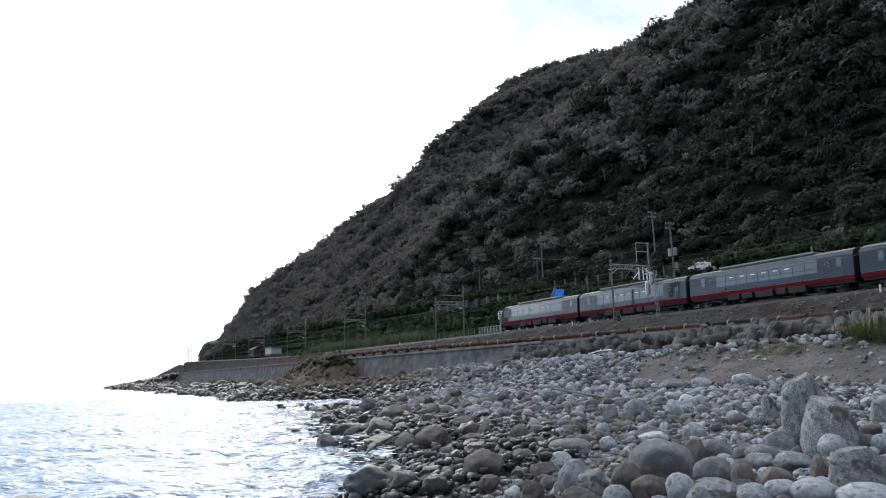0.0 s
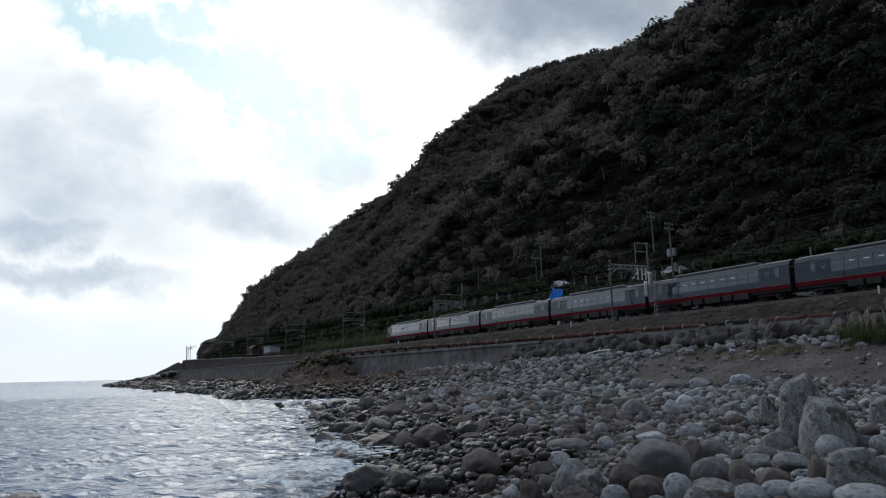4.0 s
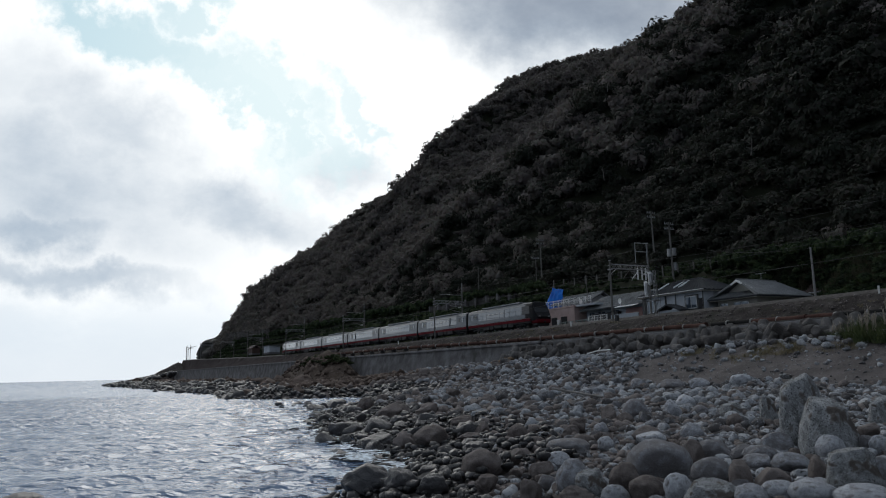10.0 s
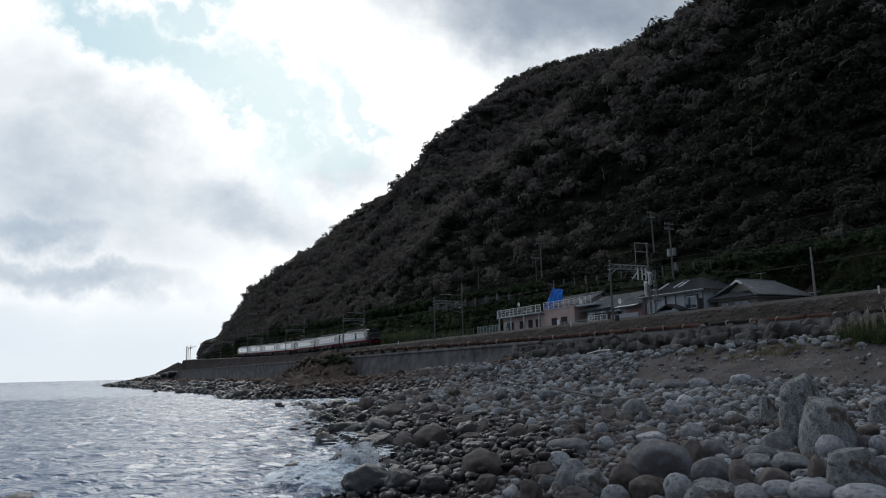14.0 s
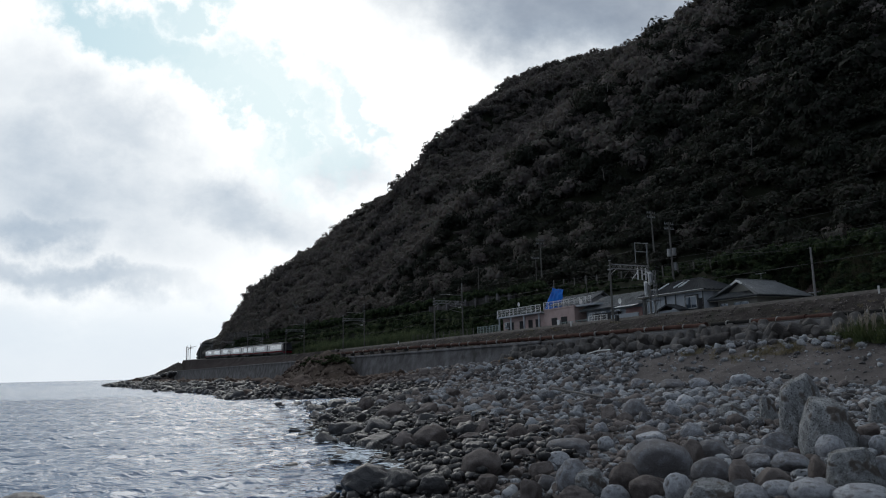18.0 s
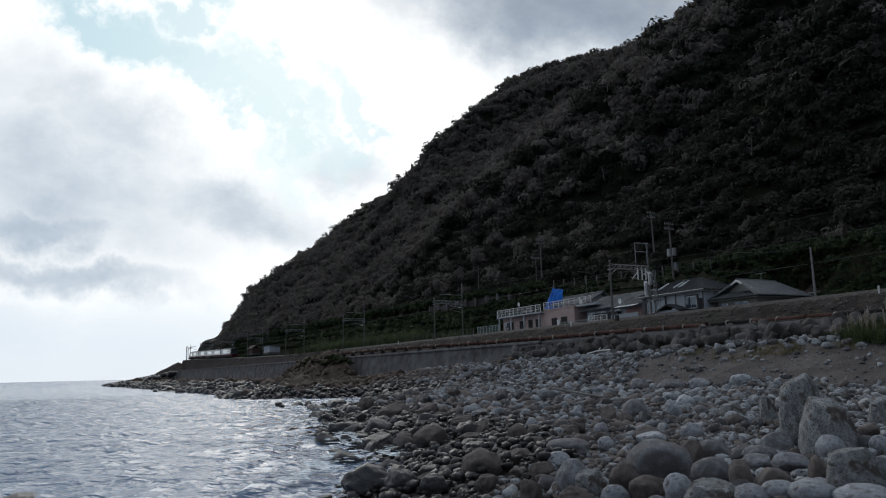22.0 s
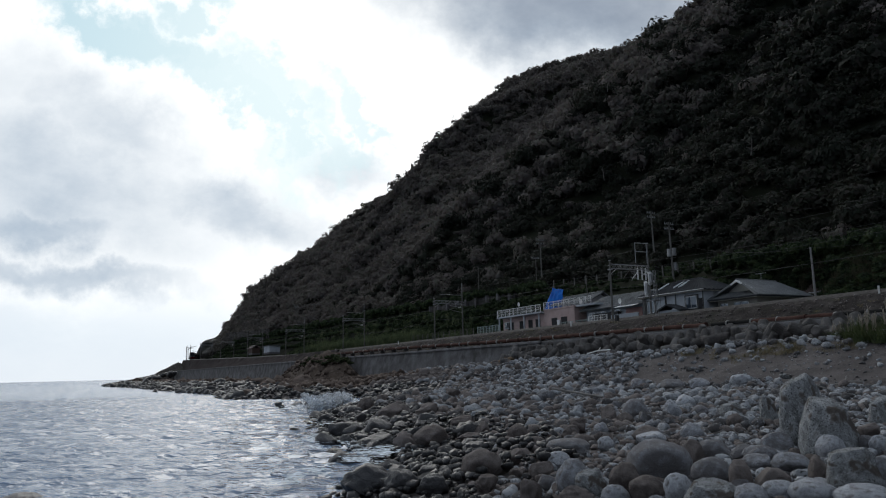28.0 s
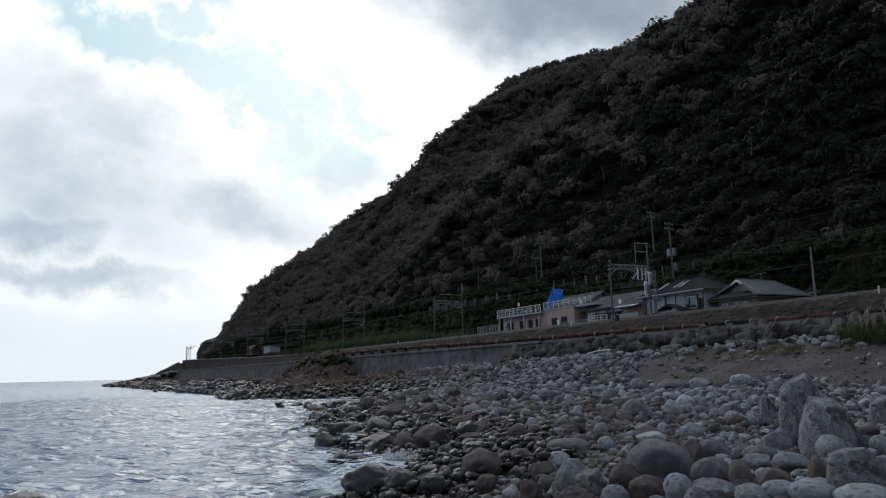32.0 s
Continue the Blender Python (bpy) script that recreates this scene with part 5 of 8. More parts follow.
def house_box(name, label, x0, x1, y0, y1, z0, z1, wall, category="house"):
    h = thing(name, label, category, (0, 0, 0))
    part("wall", Solid().box(x0, y0, z0, x1, y1, z1, 0.02), wall, h)
    part("foundation", Solid().box(x0 - 0.06, y0 - 0.06, z0 - 0.4, x1 + 0.06, y1 + 0.06, z0 + 0.25), CONCRETE, h)
    return h


def hip_roof(h, x0, x1, y0, y1, ez, rz, mat, e=0.6, hip=2.6, ribs=16, ridge_x=None):
    xm = (x0 + x1) / 2 if ridge_x is None else ridge_x
    A, B, C, D = (x0 - e, y0 - e, ez), (x0 - e, y1 + e, ez), (x1 + e, y1 + e, ez), (x1 + e, y0 - e, ez)
    P, Q = (xm, y0 + hip, rz), (xm, y1 - hip, rz)
    ribbed_slope(A, B, Q, P, mat, h, ribs)
    ribbed_slope(D, C, Q, P, mat, h, ribs)
    ribbed_slope(A, D, P, P, mat, h, ribs // 2)
    ribbed_slope(B, C, Q, Q, mat, h, ribs // 2)
    part("ridge_tiles", Solid().rod(P, Q, 0.16, n=8).rod(A, P, 0.1, n=6).rod(B, Q, 0.1, n=6), mat, h)
    part("gutter", Solid().rod(A, B, 0.07, n=6), FRAME, h)
    part("soffit", Solid().box(x0 - e + 0.05, y0 - e + 0.05, ez - 0.16, x1 + e - 0.05, y1 + e - 0.05, ez - 0.1), WALL_CREAM, h)


def rail_fence(name, label, x, y0, y1, z, h, mat, step=1.1, bars=4, group=""):
    f = thing(name, label, "fence", (0, 0, 0), group)
    n = max(1, round((y1 - y0) / step))
    for i in range(n + 1):
        y = y0 + (y1 - y0) * i / n
        part("post", Solid().box(x - 0.035, y - 0.035, z, x + 0.035, y + 0.035, z + h), mat, f)
    part("top_rail", Solid().box(x - 0.04, y0, z + h - 0.02, x + 0.04, y1, z + h + 0.05), mat, f)
    for b in range(1, bars):
        part("rail_bar", Solid().box(x - 0.02, y0, z + h * b / bars - 0.02, x + 0.02, y1, z + h * b / bars + 0.02), mat, f)
    m = max(1, round((y1 - y0) / 0.28))
    s = Solid()
    for i in range(m):
        y = y0 + (y1 - y0) * (i + 0.5) / m
        s.box(x - 0.012, y - 0.012, z + 0.08, x + 0.012, y + 0.012, z + h)
    part("balusters", s, mat, f)
    return f


def dish(x, y, z, name="satellite_dish"):
    d = thing(name, "round white satellite dish on a short mast", "satellite dish", (x, y, z), "satellite dishes")
    part("mast", Solid().rod((0, 0, -0.9), (0, 0, 0), 0.03, n=6), FRAME, d)
    s = Solid()
    pts, fc = [], []
    for i, (r, dp) in enumerate(((0.0, 0.12), (0.2, 0.09), (0.38, 0.0))):
        for k in range(16):
            t = 2 * math.pi * k / 16
            pts.append((-0.12 + dp - 0.1 * math.cos(t) * 0, r * math.cos(t), r * math.sin(t)))
    for i in range(2):
        for k in range(16):
            fc.append((i * 16 + k, i * 16 + (k + 1) % 16, (i + 1) * 16 + (k + 1) % 16, (i + 1) * 16 + k))
    s.add(pts, fc)
    part("bowl", s, WHITE, d)
    part("feed_arm", Solid().rod((-0.1, 0, -0.36), (-0.5, 0, 0), 0.015, n=5).ball((-0.5, 0, 0), 0.05, 1, 8), FRAME, d)


def village():
    # pink house with a roof terrace
    h = house_box("pink_house", "low pink rendered house with a railed roof terrace", 70.4, 75, 102.2, 115.2, 9.0, 12.0, PINK)
    part("terrace_slab", Solid().box(69.3, 101.8, 12.0, 75.2, 115.6, 12.25, 0.03), WALL_WHITE, h, "pale overhanging terrace slab")
    for y in (102.6, 107, 111.2, 115):
        part("porch_post", Solid().box(69.4, y - 0.1, 9.0, 69.6, y + 0.1, 12.0), WALL_WHITE, h)
    for y, w in ((104.2, 1.3), (106.4, 1.2), (109, 1.5), (112.6, 1.8)):
        part("doorway", Solid().box(70.34, y - w / 2, 9.1, 70.43, y + w / 2, 11.2), DARKROOM, h, "dark open doorway")
    window(h, 70.38, 113.9, 10.2, 1.4, 1.1)
    rail_fence("annexe_railing", "pale steel railing along the flat roof of the annexe", 69.95, 89.4, 101.7, 12.55, 1.05, WHITE, 1.3, 3)
    rail_fence("terrace_railing", "white steel railing round the roof terrace", 69.4, 101.9, 115.5, 12.25, 1.15, WHITE, 1.3, 3)
    w = house_box("pink_annexe", "square pink rendered annexe with two dark openings", 70.0, 75, 93.6, 101.8, 9.0, 12.3, PINK)
    part("parapet", Solid().box(69.9, 93.5, 12.3, 75.1, 101.8, 12.55, 0.03), PINK, w)
    for y in (96.3, 98.9):
        part("doorway", Solid().box(69.93, y - 0.75, 9.1, 70.03, y + 0.75, 11.0), DARKROOM, w, "dark garage opening")
    part("carport", Solid().box(70.2, 88.8, 12.25, 74.8, 93.45, 12.52, 0.03).box(74.6, 88.8, 9.0, 74.8, 93.45, 12.25), WALL_WHITE, w, "pale slab over an open carport")
    # dark sheet before the pale back wall, painting the shade under the slab
    part("carport_interior", Solid().box(74.5, 89.0, 9.1, 74.58, 93.4, 12.2), DARKROOM, w, "dark panel painting the shade inside the carport")
    part("meter_box", Solid().box(69.7, 97.2, 9.6, 70.0, 97.9, 10.6, 0.03), WHITE, w, "white meter cabinet")
    for y, z in ((103.5, 9.4), (105.4, 9.3), (108.2, 9.3), (110.3, 9.35)):
        c = thing("storage_box", "pale plastic storage box by the porch", "storage box", (69.8, y, z), "boxes by the porch")
        part("box", Solid().box(-0.25, -0.3, -0.35, 0.25, 0.3, 0.35, 0.04), WHITE, c)
        part("lid", Solid().box(-0.28, -0.33, 0.35, 0.28, 0.33, 0.42, 0.02), FRAME, c)
    dish(70.2, 109.4, 14.1)
    # two-storey house behind
    b = house_box("grey_roofed_house", "two-storey pale house with a worn grey tiled roof", 74.8, 78.0, 95.4, 104.6, 9.2, 13.7, WALL_WHITE)
    ribbed_slope((73.8, 94.6, 13.5), (73.8, 105.4, 13.5), (76.6, 105.4, 14.9), (76.6, 94.6, 14.9), TILE_GREY, b, 20)
    ribbed_slope((79.0, 94.6, 13.5), (79.0, 105.4, 13.5), (76.6, 105.4, 14.9), (76.6, 94.6, 14.9), TILE_GREY, b, 20)
    part("gable", Solid().add([(74.8, 95.4, 13.6), (78.0, 95.4, 13.6), (76.5, 95.4, 14.75), (74.8, 104.6, 13.6), (78.0, 104.6, 13.6), (76.5, 104.6, 14.75)], [(0, 1, 2), (3, 5, 4), (0, 3, 4, 1), (1, 4, 5, 2), (2, 5, 3, 0)]), WALL_WHITE, b)
    part("ridge_tiles", Solid().rod((76.6, 94.6, 14.96), (76.6, 105.4, 14.96), 0.16, n=8), TILE_GREY, b)
    for y in (94.9, 105.1):
        part("bargeboard", Solid().rod((73.8, y, 13.45), (76.6, y, 14.85), 0.09, n=6), WALL_WHITE, b, "white bargeboard")
    for y in (96.6, 98.9, 101.2):
        window(b, 74.76, y, 12.3, 1.5, 1.1)
    part("balcony", Solid().box(73.6, 95.6, 11.6, 74.8, 101, 11.75).box(73.6, 95.6, 11.75, 73.66, 101, 12.5), WALL_GREY, b, "grey panelled balcony")
    dish(73.6, 96.5, 13.5)
    # long low house
    c = house_box("low_house", "long low house with a sheet-metal roof", 71.2, 76, 79.2, 92.2, 9.1, 11.7, WALL_GREY)
    ribbed_slope((70.2, 78.6, 11.5), (70.2, 92.8, 11.5), (74.2, 92.0, 13.6), (74.2, 78.6, 13.6), TILE_GREY, c, 30)
    ribbed_slope((77, 78.6, 11.8), (77, 92.8, 11.8), (74.2, 92.0, 13.6), (74.2, 78.6, 13.6), TILE_GREY, c, 30)
    part("ridge_cap", Solid().rod((74.2, 78.6, 13.62), (74.2, 92.0, 13.62), 0.12, n=8), TILE_GREY, c)
    part("awning", Solid().add([(69.4, 79.4, 11.35), (69.4, 83.6, 11.35), (71.1, 83.6, 11.75), (71.1, 79.4, 11.75), (69.4, 79.4, 11.27), (69.4, 83.6, 11.27), (71.1, 83.6, 11.67), (71.1, 79.4, 11.67)],
                               [(0, 1, 2, 3), (7, 6, 5, 4), (0, 4, 5, 1), (1, 5, 6, 2), (2, 6, 7, 3), (3, 7, 4, 0)]), WHITE, c, "white sheet awning")
    part("doorway", Solid().box(71.12, 79.8, 9.2, 71.22, 83.2, 11.2), plain("salmon_curtain", (0.4, 0.24, 0.22), 0.9), c, "salmon curtain under the awning")
    for y, ww in ((85.5, 2.2), (88.5, 1.8), (90.8, 1.4)):
        window(c, 71.16, y, 10.1, ww, 1.1)
    part("dark_bay", Solid().box(70.6, 84.2, 9.9, 71.2, 90.2, 10.9, 0.03), DARKROOM, c)
    dish(70.0, 82.9, 12.2)
    rail_fence("garden_fence", "white steel garden fence beside the track", 67.9, 83.4, 87.6, 9.0, 1.35, WHITE, 1.2, 4)
    part("wall", Solid().box(68.4, 77.6, 8.8, 68.6, 83.2, 10.2, 0.02), WALL_GREY, thing("garden_wall", "low pale grey panel wall beside the track", "garden wall", (0, 0, 0)))
    rail_fence("roadside_fence", "pale green steel fence before the carport", 68.2, 88.0, 94.6, 8.95, 1.0, GREEN_FENCE, 1.0, 3)
    # white-walled house with a dark hipped roof
    d = house_box("dark_roofed_house", "pale-walled house with a dark hipped roof", 70.2, 76.5, 67.6, 78.4, 9.0, 12.2, WALL_WHITE)
    hip_roof(d, 70.2, 76.5, 67.6, 78.4, 12.2, 14.1, TILE_DARK, 0.7, 3.2, 22)
    for y in (72.4, 73.3, 76.1):
        part("skylight", Solid().add([(x, y + b, z + c) for c in (0, 0.2) for x, z in ((70.9, 12.92), (72.7, 13.8)) for b in (-0.13, 0.13)],
                                     [(0, 1, 3, 2), (4, 6, 7, 5), (0, 4, 5, 1), (1, 5, 7, 3), (3, 7, 6, 2), (2, 6, 4, 0)]), WALL_WHITE, d, "pale strip skylight")
    for y, ww in ((69.6, 1.9), (76.8, 1.3)):
        part("window_surround", Solid().box(70.06, y - ww / 2 - 0.2, 9.85, 70.18, y + ww / 2 + 0.2, 11.75, 0.02), STEEL_DARK, d, "dark window surround")
        window(d, 70.04, y, 10.05, ww, 1.5)
    for y in (67.75, 72.4, 74.1, 77.9):
        part("wall_batten", Solid().box(70.13, y - 0.07, 9.2, 70.19, y + 0.07, 12.05), STEEL_DARK, d, "dark vertical wall batten")
    part("door", Solid().box(70.1, 67.9, 9.1, 70.2, 68.5, 11.2), DARKROOM, d, "dark front door")
    part("downpipe", Solid().rod((70.1, 74.2, 9.0), (70.1, 74.2, 12.1), 0.06, n=6), STEEL_DARK, d)
    part("corner_post", Solid().box(70.1, 78.0, 9.0, 70.2, 78.5, 12.1), STEEL_DARK, d)
    sh = thing("garden_shed", "small shed with a dark gabled roof", "shed", (0, 0, 0))
    part("wall", Solid().box(67.8, 69.6, 8.8, 69.2, 73.2, 9.9), WALL_GREY, sh)
    ribbed_slope((67.6, 69.1, 9.8), (69.4, 69.1, 9.8), (69.4, 71.4, 10.6), (67.6, 71.4, 10.6), TILE_DARK, sh, 5)
    ribbed_slope((67.6, 73.7, 9.8), (69.4, 73.7, 9.8), (69.4, 71.4, 10.6), (67.6, 71.4, 10.6), TILE_DARK, sh, 5)
    # traditional house with a hip-and-gable roof
    e = house_box("tiled_house", "traditional cream-walled house with a grey hip-and-gable tiled roof", 71.7, 79.5, 61.0, 66.9, 8.9, 10.9, WALL_CREAM)
    A, B, C, D = (70.7, 60.1, 10.8), (70.7, 67.8, 10.8), (80.5, 67.8, 10.8), (80.5, 60.1, 10.8)
    P, Q = (72.1, 64.0, 12.95), (78.6, 64.0, 12.95)
    ribbed_slope(A, D, Q, P, TILE_GREY, e, 30)
    ribbed_slope(B, C, Q, P, TILE_GREY, e, 30)
    ribbed_slope(D, C, Q, Q, TILE_GREY, e, 14)
    ribbed_slope(A, B, (72.5, 66.3, 11.55), (72.5, 61.7, 11.55), TILE_GREY, e, 26, "skirt_slope")
    # rows of cover tiles, their light against the pans put into the colour
    tiles = Solid()
    for i in range(1, 27):
        a, b = Vector(A).lerp(Vector(D), i / 27), Vector(P).lerp(Vector(Q), i / 27)
        tiles.rod(a + Vector((0, 0, 0.13)), b + Vector((0, 0, 0.13)), 0.075, n=5)
    part("cover_tiles", tiles, TILE_PALE, e, "cover tiles coloured paler, as if their crowns caught the light")
    part("roof_gable", Solid().add([(72.45, 61.9, 11.5), (72.45, 66.1, 11.5), (72.45, 64.0, 12.75), (73.2, 61.9, 11.5), (73.2, 66.1, 11.5), (73.2, 64.0, 12.75)], [(2, 1, 0), (3, 4, 5), (0, 1, 4, 3), (1, 2, 5, 4), (2, 0, 3, 5)]), WALL_CREAM, e, "pale triangular gable end")
    for y in (61.7, 66.3):
        part("bargeboard", Solid().rod((71.9, y, 11.7), (71.9, 64.0, 12.92), 0.15, n=4), WHITE, e, "white bargeboard")
    part("ridge_tiles", Solid().rod((71.9, 64.0, 13.02), (78.7, 64.0, 13.02), 0.17, n=8).rod(Q, D, 0.1, n=6).rod((72.3, 61.7, 11.75), A, 0.1, n=6).rod((72.3, 66.3, 11.75), B, 0.1, n=6), TILE_GREY, e)
    part("soffit", Solid().box(70.8, 60.2, 10.62, 80.4, 67.7, 10.68), WALL_CREAM, e)
    part("gutter", Solid().rod(A, B, 0.06, n=6).rod(A, D, 0.06, n=6), TILE_DARK, e)
    for y, ww in ((65.9, 1.2), (63.3, 2.2)):
        window(e, 71.66, y, 9.5, ww, 0.85)
    part("aerial", Solid().rod((76.2, 64, 12.9), (76.2, 64, 14.0), 0.025, n=5).rod((76.2, 63.2, 13.95), (76.2, 64.8, 13.95), 0.02, n=5).rod((75.9, 63.5, 13.95), (76.5, 63.5, 13.95), 0.015, n=4).rod((75.9, 64.4, 13.95), (76.5, 64.4, 13.95), 0.015, n=4), FRAME, e)
    f = house_box("brown_roofed_annexe", "small annexe with a brown tiled roof", 80.6, 82.0, 57.0, 62.2, 9.0, 11.2, WALL_CREAM)
    hip_roof(f, 80.6, 82.0, 57.8, 62.2, 11.3, 12.6, TILE_BROWN, 0.5, 2.0, 10)
    # tarpaulin on the bank
    ys, zs = np.linspace(0, 1, 16), np.linspace(0, 1, 14)
    A, Bv = np.meshgrid(ys, zs, indexing="ij")
    fold = 0.16 * np.sin(A * 22 + Bv * 3) * (1 - 0.5 * Bv) + 0.15 * value_noise(A * 9, Bv * 9, 1.3, 77)
    X = 74.4 + 0.9 * Bv + 0.8 * fold
    Y = 108.3 - (5.4 - 2.2 * Bv) * A - 1.7 * Bv
    Z = 13.0 + 3.7 * Bv - 0.5 * A * Bv + 0.12 * value_noise(A * 9, Bv * 9, 1.0, 78)
    tp = tagged(new("tarpaulin", array_mesh("tarpaulin", np.stack([X, Y, Z], -1).reshape(-1, 3), grid_faces(16, 14), TARP, True)), "crumpled bright blue tarpaulin spread on the bank", "tarpaulin")
    so = tp.modifiers.new("thickness", "SOLIDIFY")
    so.thickness = 0.03
    rail_fence("platform_fence", "pale green steel fence beside the track", 67.6, 112.2, 119.6, 9.15, 1.6, GREEN_FENCE, 1.0, 4)
    part("slab", Solid().box(66.9, 111.8, 8.9, 68.2, 120.2, 9.22, 0.03), WALL_WHITE, thing("concrete_slab", "pale concrete slab under the fence", "slab", (0, 0, 0)))
    # low building far along the line
    g = house_box("trackside_hut", "small pale trackside hut with a flat roof", 70, 74, 282, 291, 11.4, 14.0, WALL_WHITE, "hut")
    part("roof", Solid().box(69.6, 281.4, 14.0, 74.4, 291.6, 14.25, 0.03), TILE_GREY, g)
    k = house_box("red_hut", "small weathered red-brown hut by the line", 69, 72, 306, 313, 11.9, 14.2, plain("faded_red_boards", (0.075, 0.045, 0.036), 0.9), "hut")
    ribbed_slope((68.5, 305.4, 14.0), (68.5, 313.6, 14.0), (70.5, 313.6, 15.3), (70.5, 305.4, 15.3), TILE_BROWN, k, 10)
    ribbed_slope((72.5, 305.4, 14.0), (72.5, 313.6, 14.0), (70.5, 313.6, 15.3), (70.5, 305.4, 15.3), TILE_BROWN, k, 10)


village()


def fence_posts():
    # posts beside the track, beyond the houses
    f = thing("track_fence", "row of short pale concrete posts with wires beside the track", "fence", (0, 0, 0))
    for i in range(12):
        y = 120.5 + i * 2.4
        part("post", Solid().rod((67.2, y, 8.9), (67.2, y, 10.75), 0.09, 0.08, 6), POST, f)
    for z in (9.6, 10.1, 10.6):
        part("wire", Solid().tube([(67.2, 120.5, z), (67.2, 147, z)], 0.012, 4), WIRE_PALE, f)
    # guard posts along the hillside road
    g = thing("road_guard_fence", "pale concrete guard posts with cables along the road edge", "guard fence", (0, 0, 0))
    for i in range(13):
        y = 77.5 + i * 3.2
        z = float(road_height(y))
        part("post", Solid().box(82.12, y - 0.09, z - 0.6, 82.3, y + 0.09, z + 1.55, 0.02), POST, g)
    for y in (94.2, 96.4):
        part("brace", Solid().rod((82.2, 94.6, float(road_height(95)) + 1.6), (82.6, y - 1.2 + (y - 94.2) * 1.2, float(road_height(95)) - 0.4), 0.06, n=5), POST, g)
    for k in range(3):
        pts = [(82.2, 60 + i * 3.2, float(road_height(60 + i * 3.2)) + 0.5 + 0.45 * k) for i in range(19)]
        part("guard_cable", Solid().tube(pts, 0.012, 4), WIRE_PALE, g)
    for y in (38.6, 80.6, 137, 175.5):
        p = thing("marker_post", "single pale concrete marker post", "post", (0, 0, 0), "marker posts")
        part("post", Solid().rod((59.6, y, 8.0), (59.6, y + (0.45 if y == 137 else 0.0), 9.1), 0.08, n=6), WHITE, p)
    # retaining wall below the road
    w = thing("retaining_wall", "stained concrete retaining wall with buttresses below the road", "retaining wall", (0, 0, 0))
    part("wall", Solid().box(81.2, 128, 14.5, 81.9, 168, 18.6, 0.05), CONCRETE_DARK, w)
    for i in range(9):
        part("buttress", Solid().box(80.5, 129 + i * 4.6, 14.2, 81.2, 129.7 + i * 4.6, 18.8, 0.05), CONCRETE, w)
    # rock-fall fence on the slope towards the point
    s = thing("rockfall_fence", "dark weathered rock-fall fence of posts and rails", "rock-fall fence", (0, 0, 0))
    for i in range(32):
        y = 326 + i * 3.0
        z = 20.4 + (y - 326) * 0.036
        part("post", Solid().box(80.2, y - 0.15, z - 1.5, 80.6, y + 0.15, z + 2.7), CONCRETE_DARK, s)
    for k in range(4):
        z0 = 20.7 + 0.65 * k
        part("rail", Solid().rod((80.2, 326, z0), (80.2, 419, z0 + 3.35), 0.06, n=5), STEEL_DARK, s)


fence_posts()


PROFILES = {
    "hatchback": ([(-2.0, 0.3), (-2.05, 0.72), (-1.9, 0.92), (-1.15, 1.0), (-0.45, 1.46), (0.2, 1.52), (1.2, 1.48), (1.85, 1.02), (2.0, 0.85), (2.0, 0.3)],
                  [((-0.98, 1.02), (-0.42, 1.4), (0.3, 1.44), (0.3, 1.02)), ((0.38, 1.02), (0.38, 1.44), (1.12, 1.41), (1.55, 1.04))], ((-1.12, 1.03), (-0.5, 1.45))),
    "van": ([(-1.65, 0.3), (-1.7, 0.85), (-1.55, 1.05), (-1.1, 1.78), (-0.6, 1.86), (1.5, 1.84), (1.66, 1.6), (1.68, 0.3)],
            [((-1.2, 1.08), (-0.85, 1.66), (-0.1, 1.68), (-0.1, 1.08)), ((0.0, 1.08), (0.0, 1.68), (0.75, 1.68), (0.75, 1.08)), ((0.83, 1.08), (0.83, 1.66), (1.5, 1.62), (1.5, 1.08))], ((-1.5, 1.12), (-1.14, 1.74))),
    "truck": ([(-1.65, 0.35), (-1.7, 0.85), (-1.58, 1.05), (-1.22, 1.72), (-0.9, 1.78), (-0.35, 1.74), (-0.3, 0.72), (-0.3, 0.35)],
              [((-1.3, 1.08), (-1.0, 1.6), (-0.5, 1.6), (-0.5, 1.08))], ((-1.53, 1.12), (-1.26, 1.68))),
}


def hexa(front, back):
    return Solid().add(list(front) + list(back), [(0, 1, 2, 3), (7, 6, 5, 4), (0, 4, 5, 1), (1, 5, 6, 2), (2, 6, 7, 3), (3, 7, 4, 0)])


